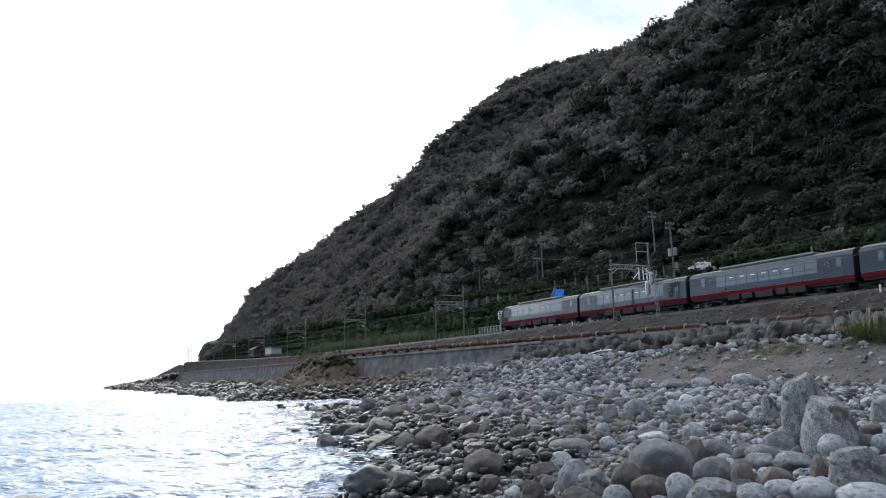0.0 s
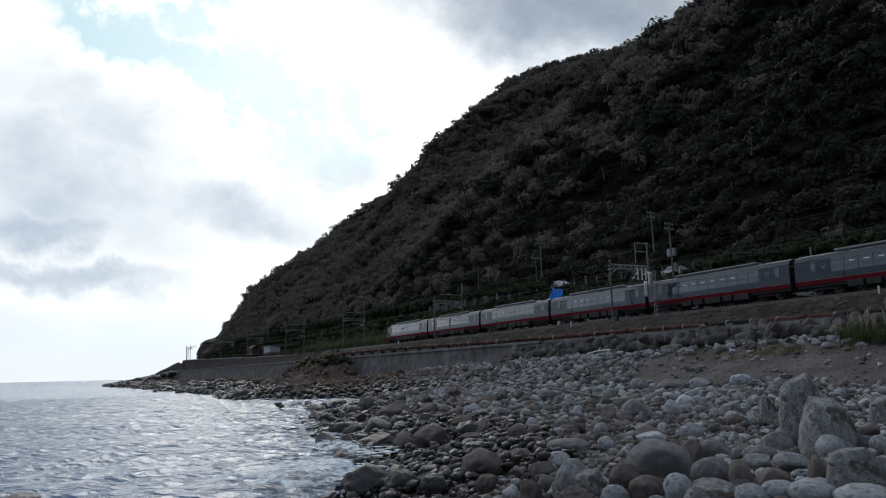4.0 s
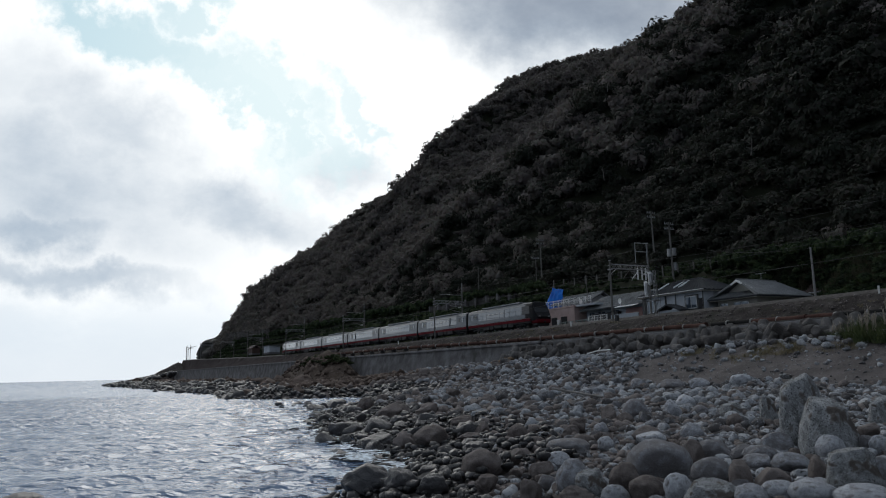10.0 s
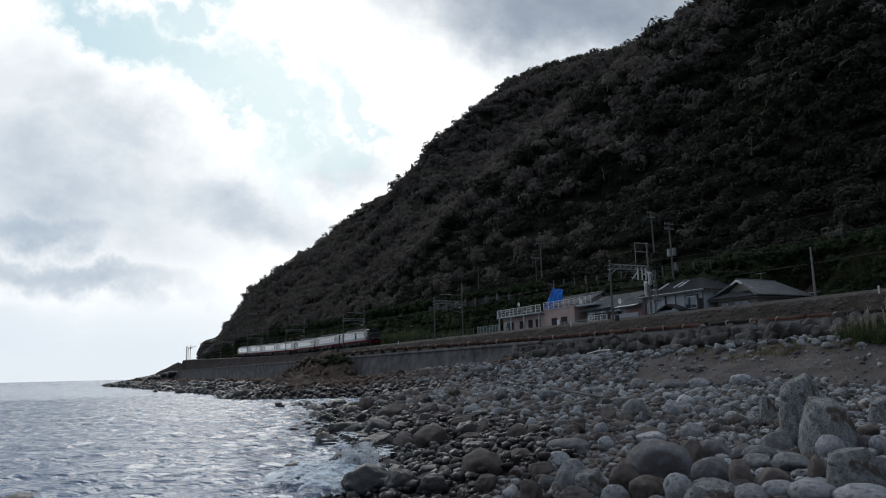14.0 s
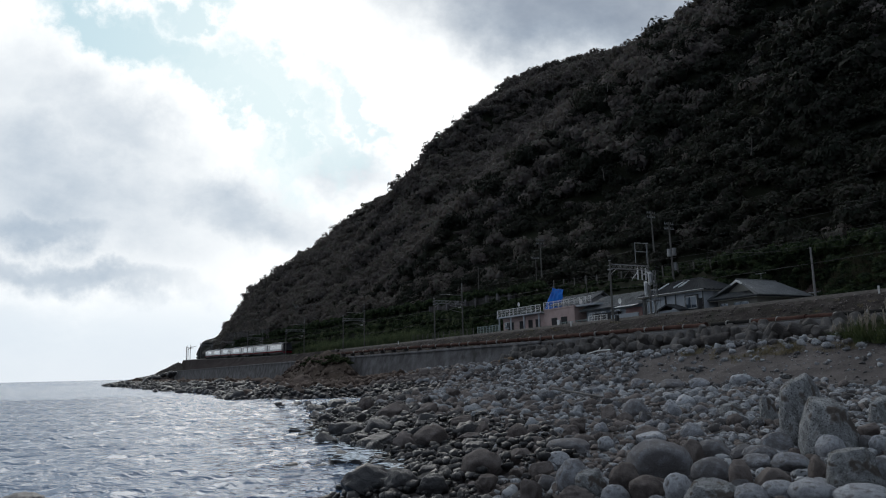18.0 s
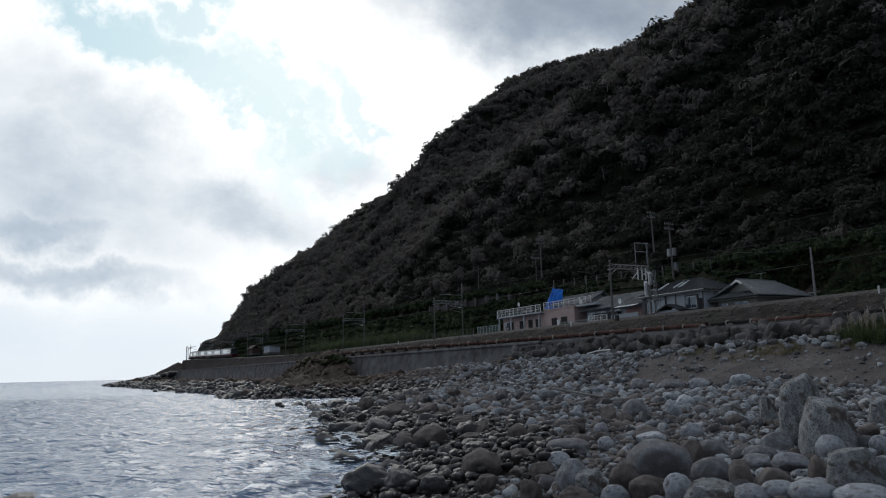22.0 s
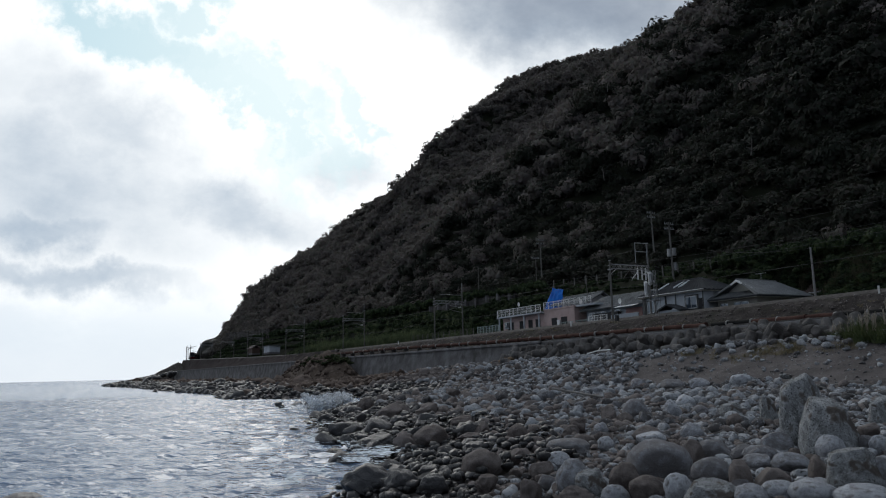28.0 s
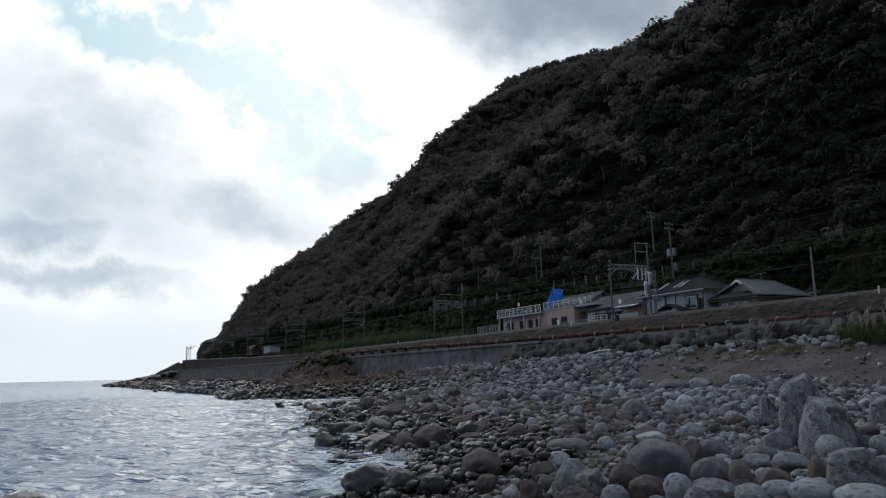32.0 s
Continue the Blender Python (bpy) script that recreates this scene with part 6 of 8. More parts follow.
def road_car(kind, label, paint):
    """A small road vehicle, its front towards -y, its base at the road."""
    m = thing(kind, label, "truck" if kind == "truck" else "van" if kind == "van" else "car", Matrix.Identity(4), "vehicles on the hillside road")
    side, panes, (wa, wb) = PROFILES[kind]
    half = 0.82 if kind == "hatchback" else 0.72
    n = len(side)
    v = []
    for sx in (-1, 1):
        v += [(sx * half * (1.0 if z < 1.05 else 1.0 - 0.16 * (z - 1.05) / 0.5), y, z) for y, z in side]
    body = part("body", Solid().add(v, [(i, (i + 1) % n, n + (i + 1) % n, n + i) for i in range(n)] + [tuple(range(n))[::-1], tuple(range(n, 2 * n))]), paint, m)
    if kind == "truck":
        part("load_bed", Solid().box(-half, -0.28, 0.62, half, 1.7, 0.72), paint, m)
        for x in (-half, half - 0.04):
            part("bed_side", Solid().box(x, -0.28, 0.72, x + 0.04, 1.7, 1.0), paint, m)
        part("tailgate", Solid().box(-half, 1.66, 0.72, half, 1.7, 1.0), paint, m)
        part("load", Solid().box(-0.5, 0.7, 0.72, 0.45, 1.5, 1.25, 0.12), TARP, m, "blue sheeted load")
        part("chassis", Solid().box(-0.5, -0.3, 0.36, 0.5, 1.6, 0.62), UNDER, m)
    for sx in (-1, 1):
        for a in panes:
            q = [(sx * (half * (1.0 if z < 1.05 else 1.0 - 0.16 * (z - 1.05) / 0.5) + 0.012), y, z) for y, z in a]
            part("side_window", hexa(q, [(x - sx * 0.03, y, z) for x, y, z in q]), GLASS, m)
        for y in (side[0][0] + 0.72, -side[0][0] - 0.72):
            wheel = part("wheel", Solid().rod((sx * (half - 0.16), y, 0.29), (sx * (half + 0.02), y, 0.29), 0.29, n=14), RUBBER, m)
            part("rim", Solid().rod((sx * (half - 0.1), y, 0.29), (sx * (half + 0.035), y, 0.29), 0.17, n=10), STEEL, wheel)
        part("headlight", Solid().box(sx * 0.58 - 0.14, side[1][0] - 0.03, 0.62, sx * 0.58 + 0.14, side[1][0] + 0.06, 0.8, 0.02), WHITE, m)
        part("tail_light", Solid().box(sx * 0.62 - 0.08, -side[0][0] - 0.02, 0.68, sx * 0.62 + 0.08, -side[0][0] + 0.05, 0.9, 0.01), RED, m)
        part("door_mirror", Solid().box(sx * (half + 0.1) - 0.07, wa[0] + 0.25, 1.0, sx * (half + 0.1) + 0.07, wa[0] + 0.33, 1.14, 0.02), paint, m)
    w = half * 0.86
    front = [(-w, wa[0] - 0.02, wa[1]), (w, wa[0] - 0.02, wa[1]), (w * 0.9, wb[0] - 0.02, wb[1]), (-w * 0.9, wb[0] - 0.02, wb[1])]
    part("windscreen", hexa(front, [(x, y + 0.04, z - 0.03) for x, y, z in front]), GLASS, m)
    part("bumper", Solid().box(-half + 0.04, side[0][0] - 0.1, 0.32, half - 0.04, side[0][0] + 0.1, 0.55, 0.04), paint, m)
    return m


CAR_WHITE = plain("white_car_paint", (0.45, 0.46, 0.47), 0.3, coat=0.5)
CAR_SILVER = plain("silver_car_paint", (0.28, 0.29, 0.31), 0.3, metal=0.5, coat=0.5)
CAR_DARK = plain("dark_grey_car_paint", (0.02, 0.021, 0.024), 0.6, spec=0.2)
# vehicle, lane, then time and place along the road; those going away keep to the seaward lane
TRAFFIC = [
    (road_car("hatchback", "white hatchback car driving along the hillside road", CAR_WHITE), 84.2, 1, [(0, 81.3), (1, 95.8), (2, 112), (3.5, 135.5), (20, 392), (32, 393)]),
    (road_car("hatchback", "silver hatchback car driving along the hillside road", CAR_SILVER), 84.2, 1, [(0, 54.0), (2, 85.4), (3.5, 109), (5.5, 140), (20, 364), (21, 377), (32, 378)]),
    (road_car("hatchback", "pale silver car driving along the hillside road", CAR_SILVER), 84.2, 1, [(0, 22), (3.5, 78.6), (5.5, 111), (7, 135), (20, 340), (21.5, 360), (32, 361)]),
    (road_car("hatchback", "dark grey car driving along the hillside road", CAR_DARK), 84.2, 1, [(0, -33), (6, 75), (8, 112), (9.5, 136), (21, 320), (23, 342), (32, 343)]),
    (road_car("hatchback", "dark grey hatchback following along the hillside road", CAR_DARK), 84.2, 1, [(0, -76), (11.5, 83), (13, 106), (26, 305), (28, 326), (32, 327)]),
    (road_car("van", "pale boxy van coming along the hillside road", CAR_WHITE), 86.6, -1, [(0, 214), (6, 113), (7, 95.5), (8, 82.7), (17, -66), (32, -71)]),
    (road_car("truck", "small white flatbed truck driving along the hillside road", CAR_WHITE), 84.2, 1, [(0, -72), (8, -70), (10, -58), (18.8, 79), (19, 82.2), (20, 97.8), (21, 114), (22.5, 138.5), (32, 288)]),
]


# ---- plants ----
BANK_X = (74.5, 76.5, 79.3, 82.0)
SHRUBS = [clump_template(60 + i, 95, 0.19, 4) for i in range(6)]


def shrubs():
    r = np.random.default_rng(15)
    spots = []
    for y in np.arange(30, 470, 1.45):
        rz = float(road_height(y))
        base = 9.25 + float(rail_height(y)) - RAIL_Z
        for x in np.arange(75.0, 82.6, 1.35):
            if 100.5 < y < 110.5 and 75.0 < x < 78.5:
                continue
            if 53 < y < 104.5 and x < 78.6:
                continue
            if 56.5 < y < 66 and x < 81.2:
                continue
            if 126 < y < 170 and x > 79.6:
                continue
            if 270 < y < 316 and x < 76.5:
                continue
            z = float(np.interp(x, BANK_X, [base - 0.1, base + 0.6, base + (rz - base) * 0.62, rz - 0.15]))
            s = r.uniform(0.7, 1.4) * (1.0 if y < 150 else 1.25)
            if x > 81 and 73 < y < 120:
                s *= 0.75
            bend = max(0.0, y - 395) ** 2 / (2 * BEND_R)
            spots.append((x + r.uniform(-0.5, 0.5) + bend, y + r.uniform(-0.6, 0.6), z + s * 0.25, s, s * r.uniform(0.6, 1.0), r.uniform(0, 6.28), r.integers(0, 6)))
    for _ in range(620):
        x, y, s = r.uniform(75.5, 80.6), r.uniform(106, 185), r.uniform(0.7, 1.5)
        if 100.5 < y < 110.5 and x < 78.5:
            continue
        spots.append((x, y, bank_height(x, y) + s * 0.25, s, s * r.uniform(0.7, 1.1), r.uniform(0, 6.28), r.integers(0, 6)))
    for _ in range(900):
        x, y = r.uniform(76, 82.4), r.uniform(36, 68)
        z = bank_height(x, y)
        if 56 < y < 68 and z < 10.5:
            continue
        s = r.uniform(0.6, 1.2)
        spots.append((x, y, z + s * 0.2, s, s * r.uniform(0.6, 1.0), r.uniform(0, 6.28), r.integers(0, 6)))
    for y in np.concatenate([np.arange(34, 75.5, 0.9), np.arange(119, 395, 1.6)]):
        s = r.uniform(1.0, 1.7)
        spots.append((81.3 + r.uniform(-0.5, 0.6) - (0 if y < 330 else 1.5), y, float(road_height(y)) + 0.3 + 0.6 * r.random(), s, s * r.uniform(1.0, 1.4), r.uniform(0, 6.28), r.integers(0, 6)))
    for y in np.arange(-20, 470, 2.2):
        for x in (89.3, 90.8):
            s = r.uniform(1.2, 2.2)
            if y > 395:
                continue
            spots.append((x + r.uniform(-0.5, 0.8), y + r.uniform(-1, 1), float(road_height(y)) + 0.8 + s * 0.3, s, s * r.uniform(0.7, 1.2), r.uniform(0, 6.28), r.integers(0, 6)))
    scatter("bank_shrubs", SHRUBS, spots, LEAF_GREEN, "tangled green shrubs covering the bank below the road", "shrubs")


shrubs()


def blades(seed, n, height, spread_r, width, droop):
    """A tuft of grass blades, each a bent tapered strip."""
    r = np.random.default_rng(seed)
    vs, fs = [], []
    for i in range(n):
        a, rad = r.uniform(0, 6.28), spread_r * r.random() ** 0.5
        x, y = rad * math.cos(a), rad * math.sin(a)
        h = height * r.uniform(0.55, 1.0)
        b = r.uniform(0, 6.28)
        dx, dy = math.cos(b), math.sin(b)
        w = width * r.uniform(0.6, 1.2)
        k = len(vs) * 1
        lean = droop * r.uniform(0.3, 1.0) * h
        for t in (0.0, 0.5, 1.0):
            ww = w * (1 - 0.85 * t)
            cx, cy, cz = x + dx * lean * t * t, y + dy * lean * t * t, h * (t - 0.18 * t * t * droop)
            vs += [(cx - dy * ww, cy + dx * ww, cz), (cx + dy * ww, cy - dx * ww, cz)]
        for j in (0, 2):
            fs.append((k + j, k + j + 1, k + j + 3, k + j + 2))
    return np.array(vs), np.array(fs)


PAMPAS = foliage_material("pampas_leaves", [(0.04, 0.06, 0.022), (0.085, 0.11, 0.045), (0.17, 0.18, 0.09)], 2.0)


def grass_things():
    r = np.random.default_rng(22)
    tufts = [blades(80 + i, 230, 1.25, 0.55, 0.024, 1.0) for i in range(4)]
    # tall pampas grass at the beach head
    spots = [(x, y, float(beach(x, y)) - 0.05, s, h, r.uniform(0, 6.28), i) for i, (x, y, s, h) in enumerate(
        ((46.0, 31.0, 1.3, 1.1), (47.0, 31.4, 1.5, 1.35), (45.6, 29.4, 1.4, 1.15), (47.2, 29.6, 1.6, 1.5), (46.4, 27.8, 1.5, 1.3), (47.6, 32.8, 1.3, 1.1), (48.2, 28.0, 1.5, 1.6), (47.8, 34.2, 1.0, 0.8)))]
    for k, q in enumerate(spots):
        g = thing("pampas_grass", "tall green pampas grass clump with pale plumes", "grass clump", (q[0], q[1], q[2]), "pampas clumps")
        v, f = tufts[k % 4]
        part("blades", array_mesh("blades", v * (q[3], q[3], q[4]), f, PAMPAS), None, g)
        pv, pf = blades(140 + k, 9, 1.5, 0.35, 0.012, 0.35)
        part("stems", array_mesh("stems", pv * (q[3], q[3], q[4]), pf, GRASS_DRY), None, g)
        s = Solid()
        tops = pv.reshape(9, 6, 3)[:, 4] * (q[3], q[3], q[4])
        for x, y, z in tops:
            for j in range(5):
                s.rod((x, y, z - 0.35 + 0.09 * j), (x + r.uniform(-0.05, 0.18), y + r.uniform(-0.12, 0.12), z - 0.12 + 0.12 * j), 0.04, 0.008, 4)
        part("plumes", s, PLUME, g, "feathery pale plumes")
    # dry grass on the sand
    low = [blades(170 + i, 60, 0.5, 0.5, 0.012, 0.9) for i in range(4)]
    rows = []
    for x, y, n, sp in ((44.5, 38.5, 26, 2.0), (45.5, 36, 16, 1.4), (46, 45, 16, 2.0), (45, 33, 14, 1.5)):
        for _ in range(n):
            a, b = x + r.normal(0, sp * 0.5), y + r.normal(0, sp)
            rows.append((a, b, float(beach(a, b)) - 0.03, r.uniform(0.6, 1.1), r.uniform(0.5, 1.0), r.uniform(0, 6.28), r.integers(0, 4)))
    scatter("dry_grass", low, rows, GRASS_DRY, "tufts of dry straw-coloured grass on the sand", "grass")
    # tall reeds beside the track
    reed = [blades(190 + i, 60, 1.0, 0.5, 0.03, 0.4) for i in range(4)]
    rows = []
    for _ in range(420):
        y = r.uniform(150, 232)
        x = r.uniform(68.5, 73.5)
        z = 9.1 + float(rail_height(y)) - RAIL_Z
        rows.append((x, y, z, r.uniform(1.0, 1.6), r.uniform(2.6, 4.2), r.uniform(0, 6.28), r.integers(0, 4)))
    for _ in range(520):
        x, y = r.uniform(73.5, 79.5), r.uniform(138, 270)
        rows.append((x, y, bank_height(x, y) - 0.1, r.uniform(1.0, 1.6), r.uniform(1.8, 3.0), r.uniform(0, 6.28), r.integers(0, 4)))
    scatter("bamboo_grass", reed, rows, BAMBOO, "dense tall bamboo grass beside the track", "grass")
    # withered grass on the bank behind the tiled house
    rows = []
    for _ in range(900):
        x, y = r.uniform(77, 82.6), r.uniform(32, 62)
        z = bank_height(x, y)
        if z > 10.3:
            rows.append((x, y, z, r.uniform(0.8, 1.4), r.uniform(0.9, 1.7), r.uniform(0, 6.28), r.integers(0, 4)))
    scatter("withered_grass", reed, rows, foliage_material("withered_grass_blades", [(0.028, 0.031, 0.016), (0.053, 0.05, 0.029), (0.085, 0.072, 0.044)], 0.6), "dull withered grass on the bank below the road", "grass")
    # overgrown earth mound against the sea wall
    n = 44
    A, R = np.meshgrid(np.linspace(0, 2 * math.pi, n), np.linspace(0, 1, 18), indexing="ij")
    X, Y = 49.2 + np.cos(A) * R * 5.5, 154 + np.sin(A) * R * np.where(np.sin(A) > 0, 30, 22)
    Z = 0.9 + 5.6 * (1 - R ** 2.1) + 2.0 * value_noise(X, Y, 2.6, 41) * (1 - R) + 0.6 * value_noise(X, Y, 1.1, 42)
    Z = np.where(R > 0.97, 0.4, Z)
    md = tagged(new("earth_mound", array_mesh("earth_mound", np.stack([X, Y, Z], -1).reshape(-1, 3), grid_faces(n, 18), material("red_earth", [(0.045, 0.032, 0.024), (0.088, 0.064, 0.049), (0.14, 0.107, 0.086)], 0.95, 0.9, 6, 1.0, dist=0.2, spec=0.2, specks=[((0.15, 0.13, 0.115), 3.0, 0.62, 0.68)]), False)),
                "eroded reddish-brown earth mound against the sea wall", "mound")
    rows = []
    for _ in range(170):
        a, b = r.uniform(0, 6.28), r.random() ** 0.6 * 0.6
        x, y = 49.2 + math.cos(a) * b * 5.5, 152 + math.sin(a) * b * 26
        s = r.uniform(0.3, 0.85)
        rows.append((x, y, 0.9 + 5.6 * (1 - b ** 2.1) + 0.25, s, s * 0.8, r.uniform(0, 6.28), r.integers(0, 6)))
    scatter("mound_scrub", SHRUBS, rows, foliage_material("mound_scrub_leaves", [(0.024, 0.034, 0.014), (0.045, 0.06, 0.025), (0.075, 0.082, 0.04)], 0.4), "low dull scrub growing on the earth mound", "scrub")
    rows = []
    for _ in range(620):
        a, b = (r.normal(1.9, 0.9), 0.45 + 0.6 * r.random()) if r.random() < 0.5 else (r.uniform(0, 6.28), 0.15 + 0.85 * r.random())
        x, y = 49.2 + math.cos(a) * b * 5.5, 154 + math.sin(a) * b * (30 if math.sin(a) > 0 else 22)
        rad = 0.18 + 0.8 * r.random() ** 3
        rows.append((x, y, 0.9 + 5.6 * (1 - b ** 2.1) + 0.1, rad, r.uniform(0.6, 1), r.uniform(0.5, 0.9), r.uniform(0, 6.28), r.normal(0, 0.4), r.integers(0, 99)))
    joined_stones("mound_rubble", STONES_CRAG, rows, MOUND_STONE, "broken brown stones lying over the earth mound", False)
    rows = []
    for _ in range(1500):
        y = 25 + 150 * r.random() ** 1.3
        o = r.uniform(-8.2, -3.8)
        z = float(np.interp(o, [-9, -7.4, -6.2, -4.6, -3.7], [6.45, 6.55, 7.3, 8.2, 8.55]))
        rad = 0.05 + 0.16 * r.random() ** 3
        rows.append((TRACK_X + o, y, z + rad * 0.2, rad, r.uniform(0.6, 1), r.uniform(0.5, 0.9), r.uniform(0, 6.28), r.normal(0, 0.3), r.integers(0, 99)))
    joined_stones("bank_rubble", STONES_TINY, rows, ROCK_BROWN, "loose brown stones on the railway bank")
    rows = []
    for _ in range(260):
        y = r.uniform(-20, 240)
        o = -7.2 + r.normal(0, 0.8) if r.random() < 0.6 else r.uniform(-6.5, -4)
        z = float(np.interp(o, [-9, -7.4, -6.2, -4.6], [6.45, 6.55, 7.3, 8.35]))
        rows.append((TRACK_X + o, y, z - 0.03, r.uniform(0.4, 0.9), r.uniform(0.3, 0.7), r.uniform(0, 6.28), r.integers(0, 4)))
    scatter("bank_grass", low, rows, GRASS_DRY, "sparse dry grass on the railway bank", "grass")


grass_things()


def ridge_tree(x, y, z, h, lean, seed):
    """A wind-bent tree standing clear on the crest: trunk, limbs and a ragged crown in flat pads."""
    r = random.Random(seed)
    t = thing("ridge_tree", "wind-bent dark pine standing out on the crest", "tree", (x, y, z), "trees on the crest")
    pts = [(0, 0, -1.5), (lean * 0.2, lean * -0.1, h * 0.4), (lean * 0.6, lean * -0.3, h * 0.75), (lean, lean * -0.5, h)]
    part("trunk", Solid().tube(pts, 0.2, 6), BARK, t, smooth=True)
    for k in range(6):
        a = Vector(pts[1]).lerp(Vector(pts[3]), k / 5.5)
        d = Vector((lean * r.uniform(0.3, 0.9) + r.uniform(-1, 1), r.uniform(-1.8, 1.8), r.uniform(0.2, 0.9)))
        limb = part("limb", Solid().rod(a, a + d, 0.09, 0.03, 5), BARK, t)
        v, f = CROWNS[(seed + k) % len(CROWNS)]
        s = r.uniform(0.9, 1.7)
        part("crown", array_mesh("crown", v * (s * 1.2, s * 1.2, s * 0.55) + np.array(a + d), f, LEAF, True), None, limb)


for k, (x, y, z, h, lean) in enumerate(((155, 426, 87, 6.5, -3.2), (157, 427, 88, 5.0, -1.0), (185, 416, 117, 7.0, -1.5), (188, 417, 119, 6.0, 0.5), (264, 284, 168, 6.0, -1.0), (266, 281, 168, 7.5, 0.6), (267, 278, 169, 6.0, 1.0), (118, 450, 60, 5.0, -1.2), (132, 439, 71, 5.0, -1.0), (210, 404, 130, 5.5, -0.8))):
    ridge_tree(x, y, z, h, lean, 900 + k)


# ---- notable rocks, one by one: x, y, half width, height ----
def crag_template(seed):
    """An upright broken block: square-shouldered, narrowing to the top, with flat faces and pitted sides."""
    r = np.random.default_rng(seed)
    bm = bmesh.new()
    bmesh.ops.create_icosphere(bm, subdivisions=5, radius=1)
    off = Vector(r.uniform(-50, 50, 3))
    planes = [(Vector((math.cos(a), math.sin(a), r.uniform(0.15, 0.5))).normalized(), r.uniform(0.6, 0.8)) for a in r.uniform(0, 6.28, 5)]
    planes += [(Vector((r.uniform(-0.5, 0.5), r.uniform(-0.5, 0.5), 1)).normalized(), r.uniform(0.72, 0.86))]
    for p in bm.verts:
        d = p.co.normalized()
        k = (abs(d.x) ** 3 + abs(d.y) ** 3 + abs(d.z) ** 3) ** (-1 / 3)
        q = d * k * (1 + 0.12 * noise.noise(d * 1.5 + off))
        t = 1 - 0.26 * (q.z * 0.5 + 0.5)
        q = Vector((q.x * t, q.y * t, q.z))
        for n, h in planes:
            e = q.dot(n) - h
            if e > 0:
                q = q - n * e * 0.8
        q *= 1 + 0.035 * noise.noise(q * 5 + off) + 0.02 * noise.noise(q * 13 + off)
        p.co = q
    v = np.array([p.co[:] for p in bm.verts])
    f = np.array([[p.index for p in q.verts] for q in bm.faces])
    bm.free()
    return v, f


def rock(kind, mat, label, rows, seeds, cut, rough, sink=0.18):
    for i, (x, y, w, h) in enumerate(rows):
        seed = seeds[i % len(seeds)] if isinstance(seeds, tuple) else seeds + i
        v, f = boulder_template(seed, 3 if seeds == 1500 else 4, rough, cut) if kind != "pointed_rock" else crag_template(seed)
        r = random.Random(seed)
        lo, hi = v.min(0), v.max(0)
        v = (v - (lo + hi) / 2) / ((hi - lo) / 2)
        me = array_mesh(kind, v, f, mat, True)
        ob = new(kind, me)
        up = h * (1 + sink) / 2
        side = w * r.uniform(0.8, 1.1)
        far = math.hypot(x, y)
        ob.matrix_basis = Matrix.LocRotScale((x + 0.5 * w * x / far, y + 0.5 * w * y / far, max(float(beach(x, y)), -0.22) + up - h * sink), Euler((r.uniform(-0.12, 0.12), r.uniform(-0.12, 0.12), r.uniform(-0.3, 0.3) - math.atan2(x, y))), (w, side, up))
        tagged(ob, label, "boulder", "beach boulders")


for kind, mat, label, rows, seeds, cut, rough in NOTABLE:
    rock(kind, mat, label, rows, seeds, cut, rough)
SHORE_ROCKS = random.Random(77)
rows = []
for _ in range(110):
    y = 19 + 62 * SHORE_ROCKS.random() ** 1.3
    w = float(np.interp(y, SHORE_Y, SHORE_X))
    x = w - 1.3 + SHORE_ROCKS.random() ** 0.9 * (4.6 + y * 0.02)
    size = SHORE_ROCKS.uniform(0.2, 0.45) if SHORE_ROCKS.random() < 0.6 else SHORE_ROCKS.uniform(0.45, 0.65)
    if y > 50:
        x = max(x, w + 0.3)
    if y > 24 or size < 0.4:
        rows.append((x, y, size, size * SHORE_ROCKS.uniform(0.75, 1.25)))
rows.sort(key=lambda w: w[1])
rock("boulder", ROCK_WET, "dark angular broken boulder at the water's edge", rows[:40], 1500, 9, 0.3, 0.3)
joined_stones("waterline_boulders", [boulder_template(1600 + i, 3, 0.3, 9) for i in range(10)], [(x, y, max(float(beach(x, y)), -0.22) + 0.1 * h, w, 0.9, 0.55 * h / w + 0.2, SHORE_ROCKS.uniform(0, 6.28), 0.1, i) for i, (x, y, w, h) in enumerate(rows[40:])], ROCK_WET, "dark angular broken boulders at the water's edge")
rock("boulder", MOUND_STONE, "huge dull brown boulder washed by the sea below the wall", [
    (23.5, 106, 0.9, 0.8), (26.6, 109, 1.0, 1.0), (29.0, 109, 0.9, 1.1), (28.0, 97, 0.9, 0.9), (34.2, 147, 1.5, 1.6), (39.5, 152, 1.3, 1.8), (38.1, 135, 1.0, 1.2), (34.3, 114, 0.8, 0.9), (31.5, 128, 1.5, 1.6), (36, 122, 0.8, 1.0), (42, 141, 1.2, 1.6), (43, 148, 1.2, 1.8)], 1700, 8, 0.3, 0.3)
rock("perched_stone", ROCK_PALE, "small flat stone perched on the pointed rock", [(13.75, 11.15, 0.13, 0.12)], 520, 0, 0.08, 0.0)
bpy.data.objects["perched_stone"].location.z += 1.4


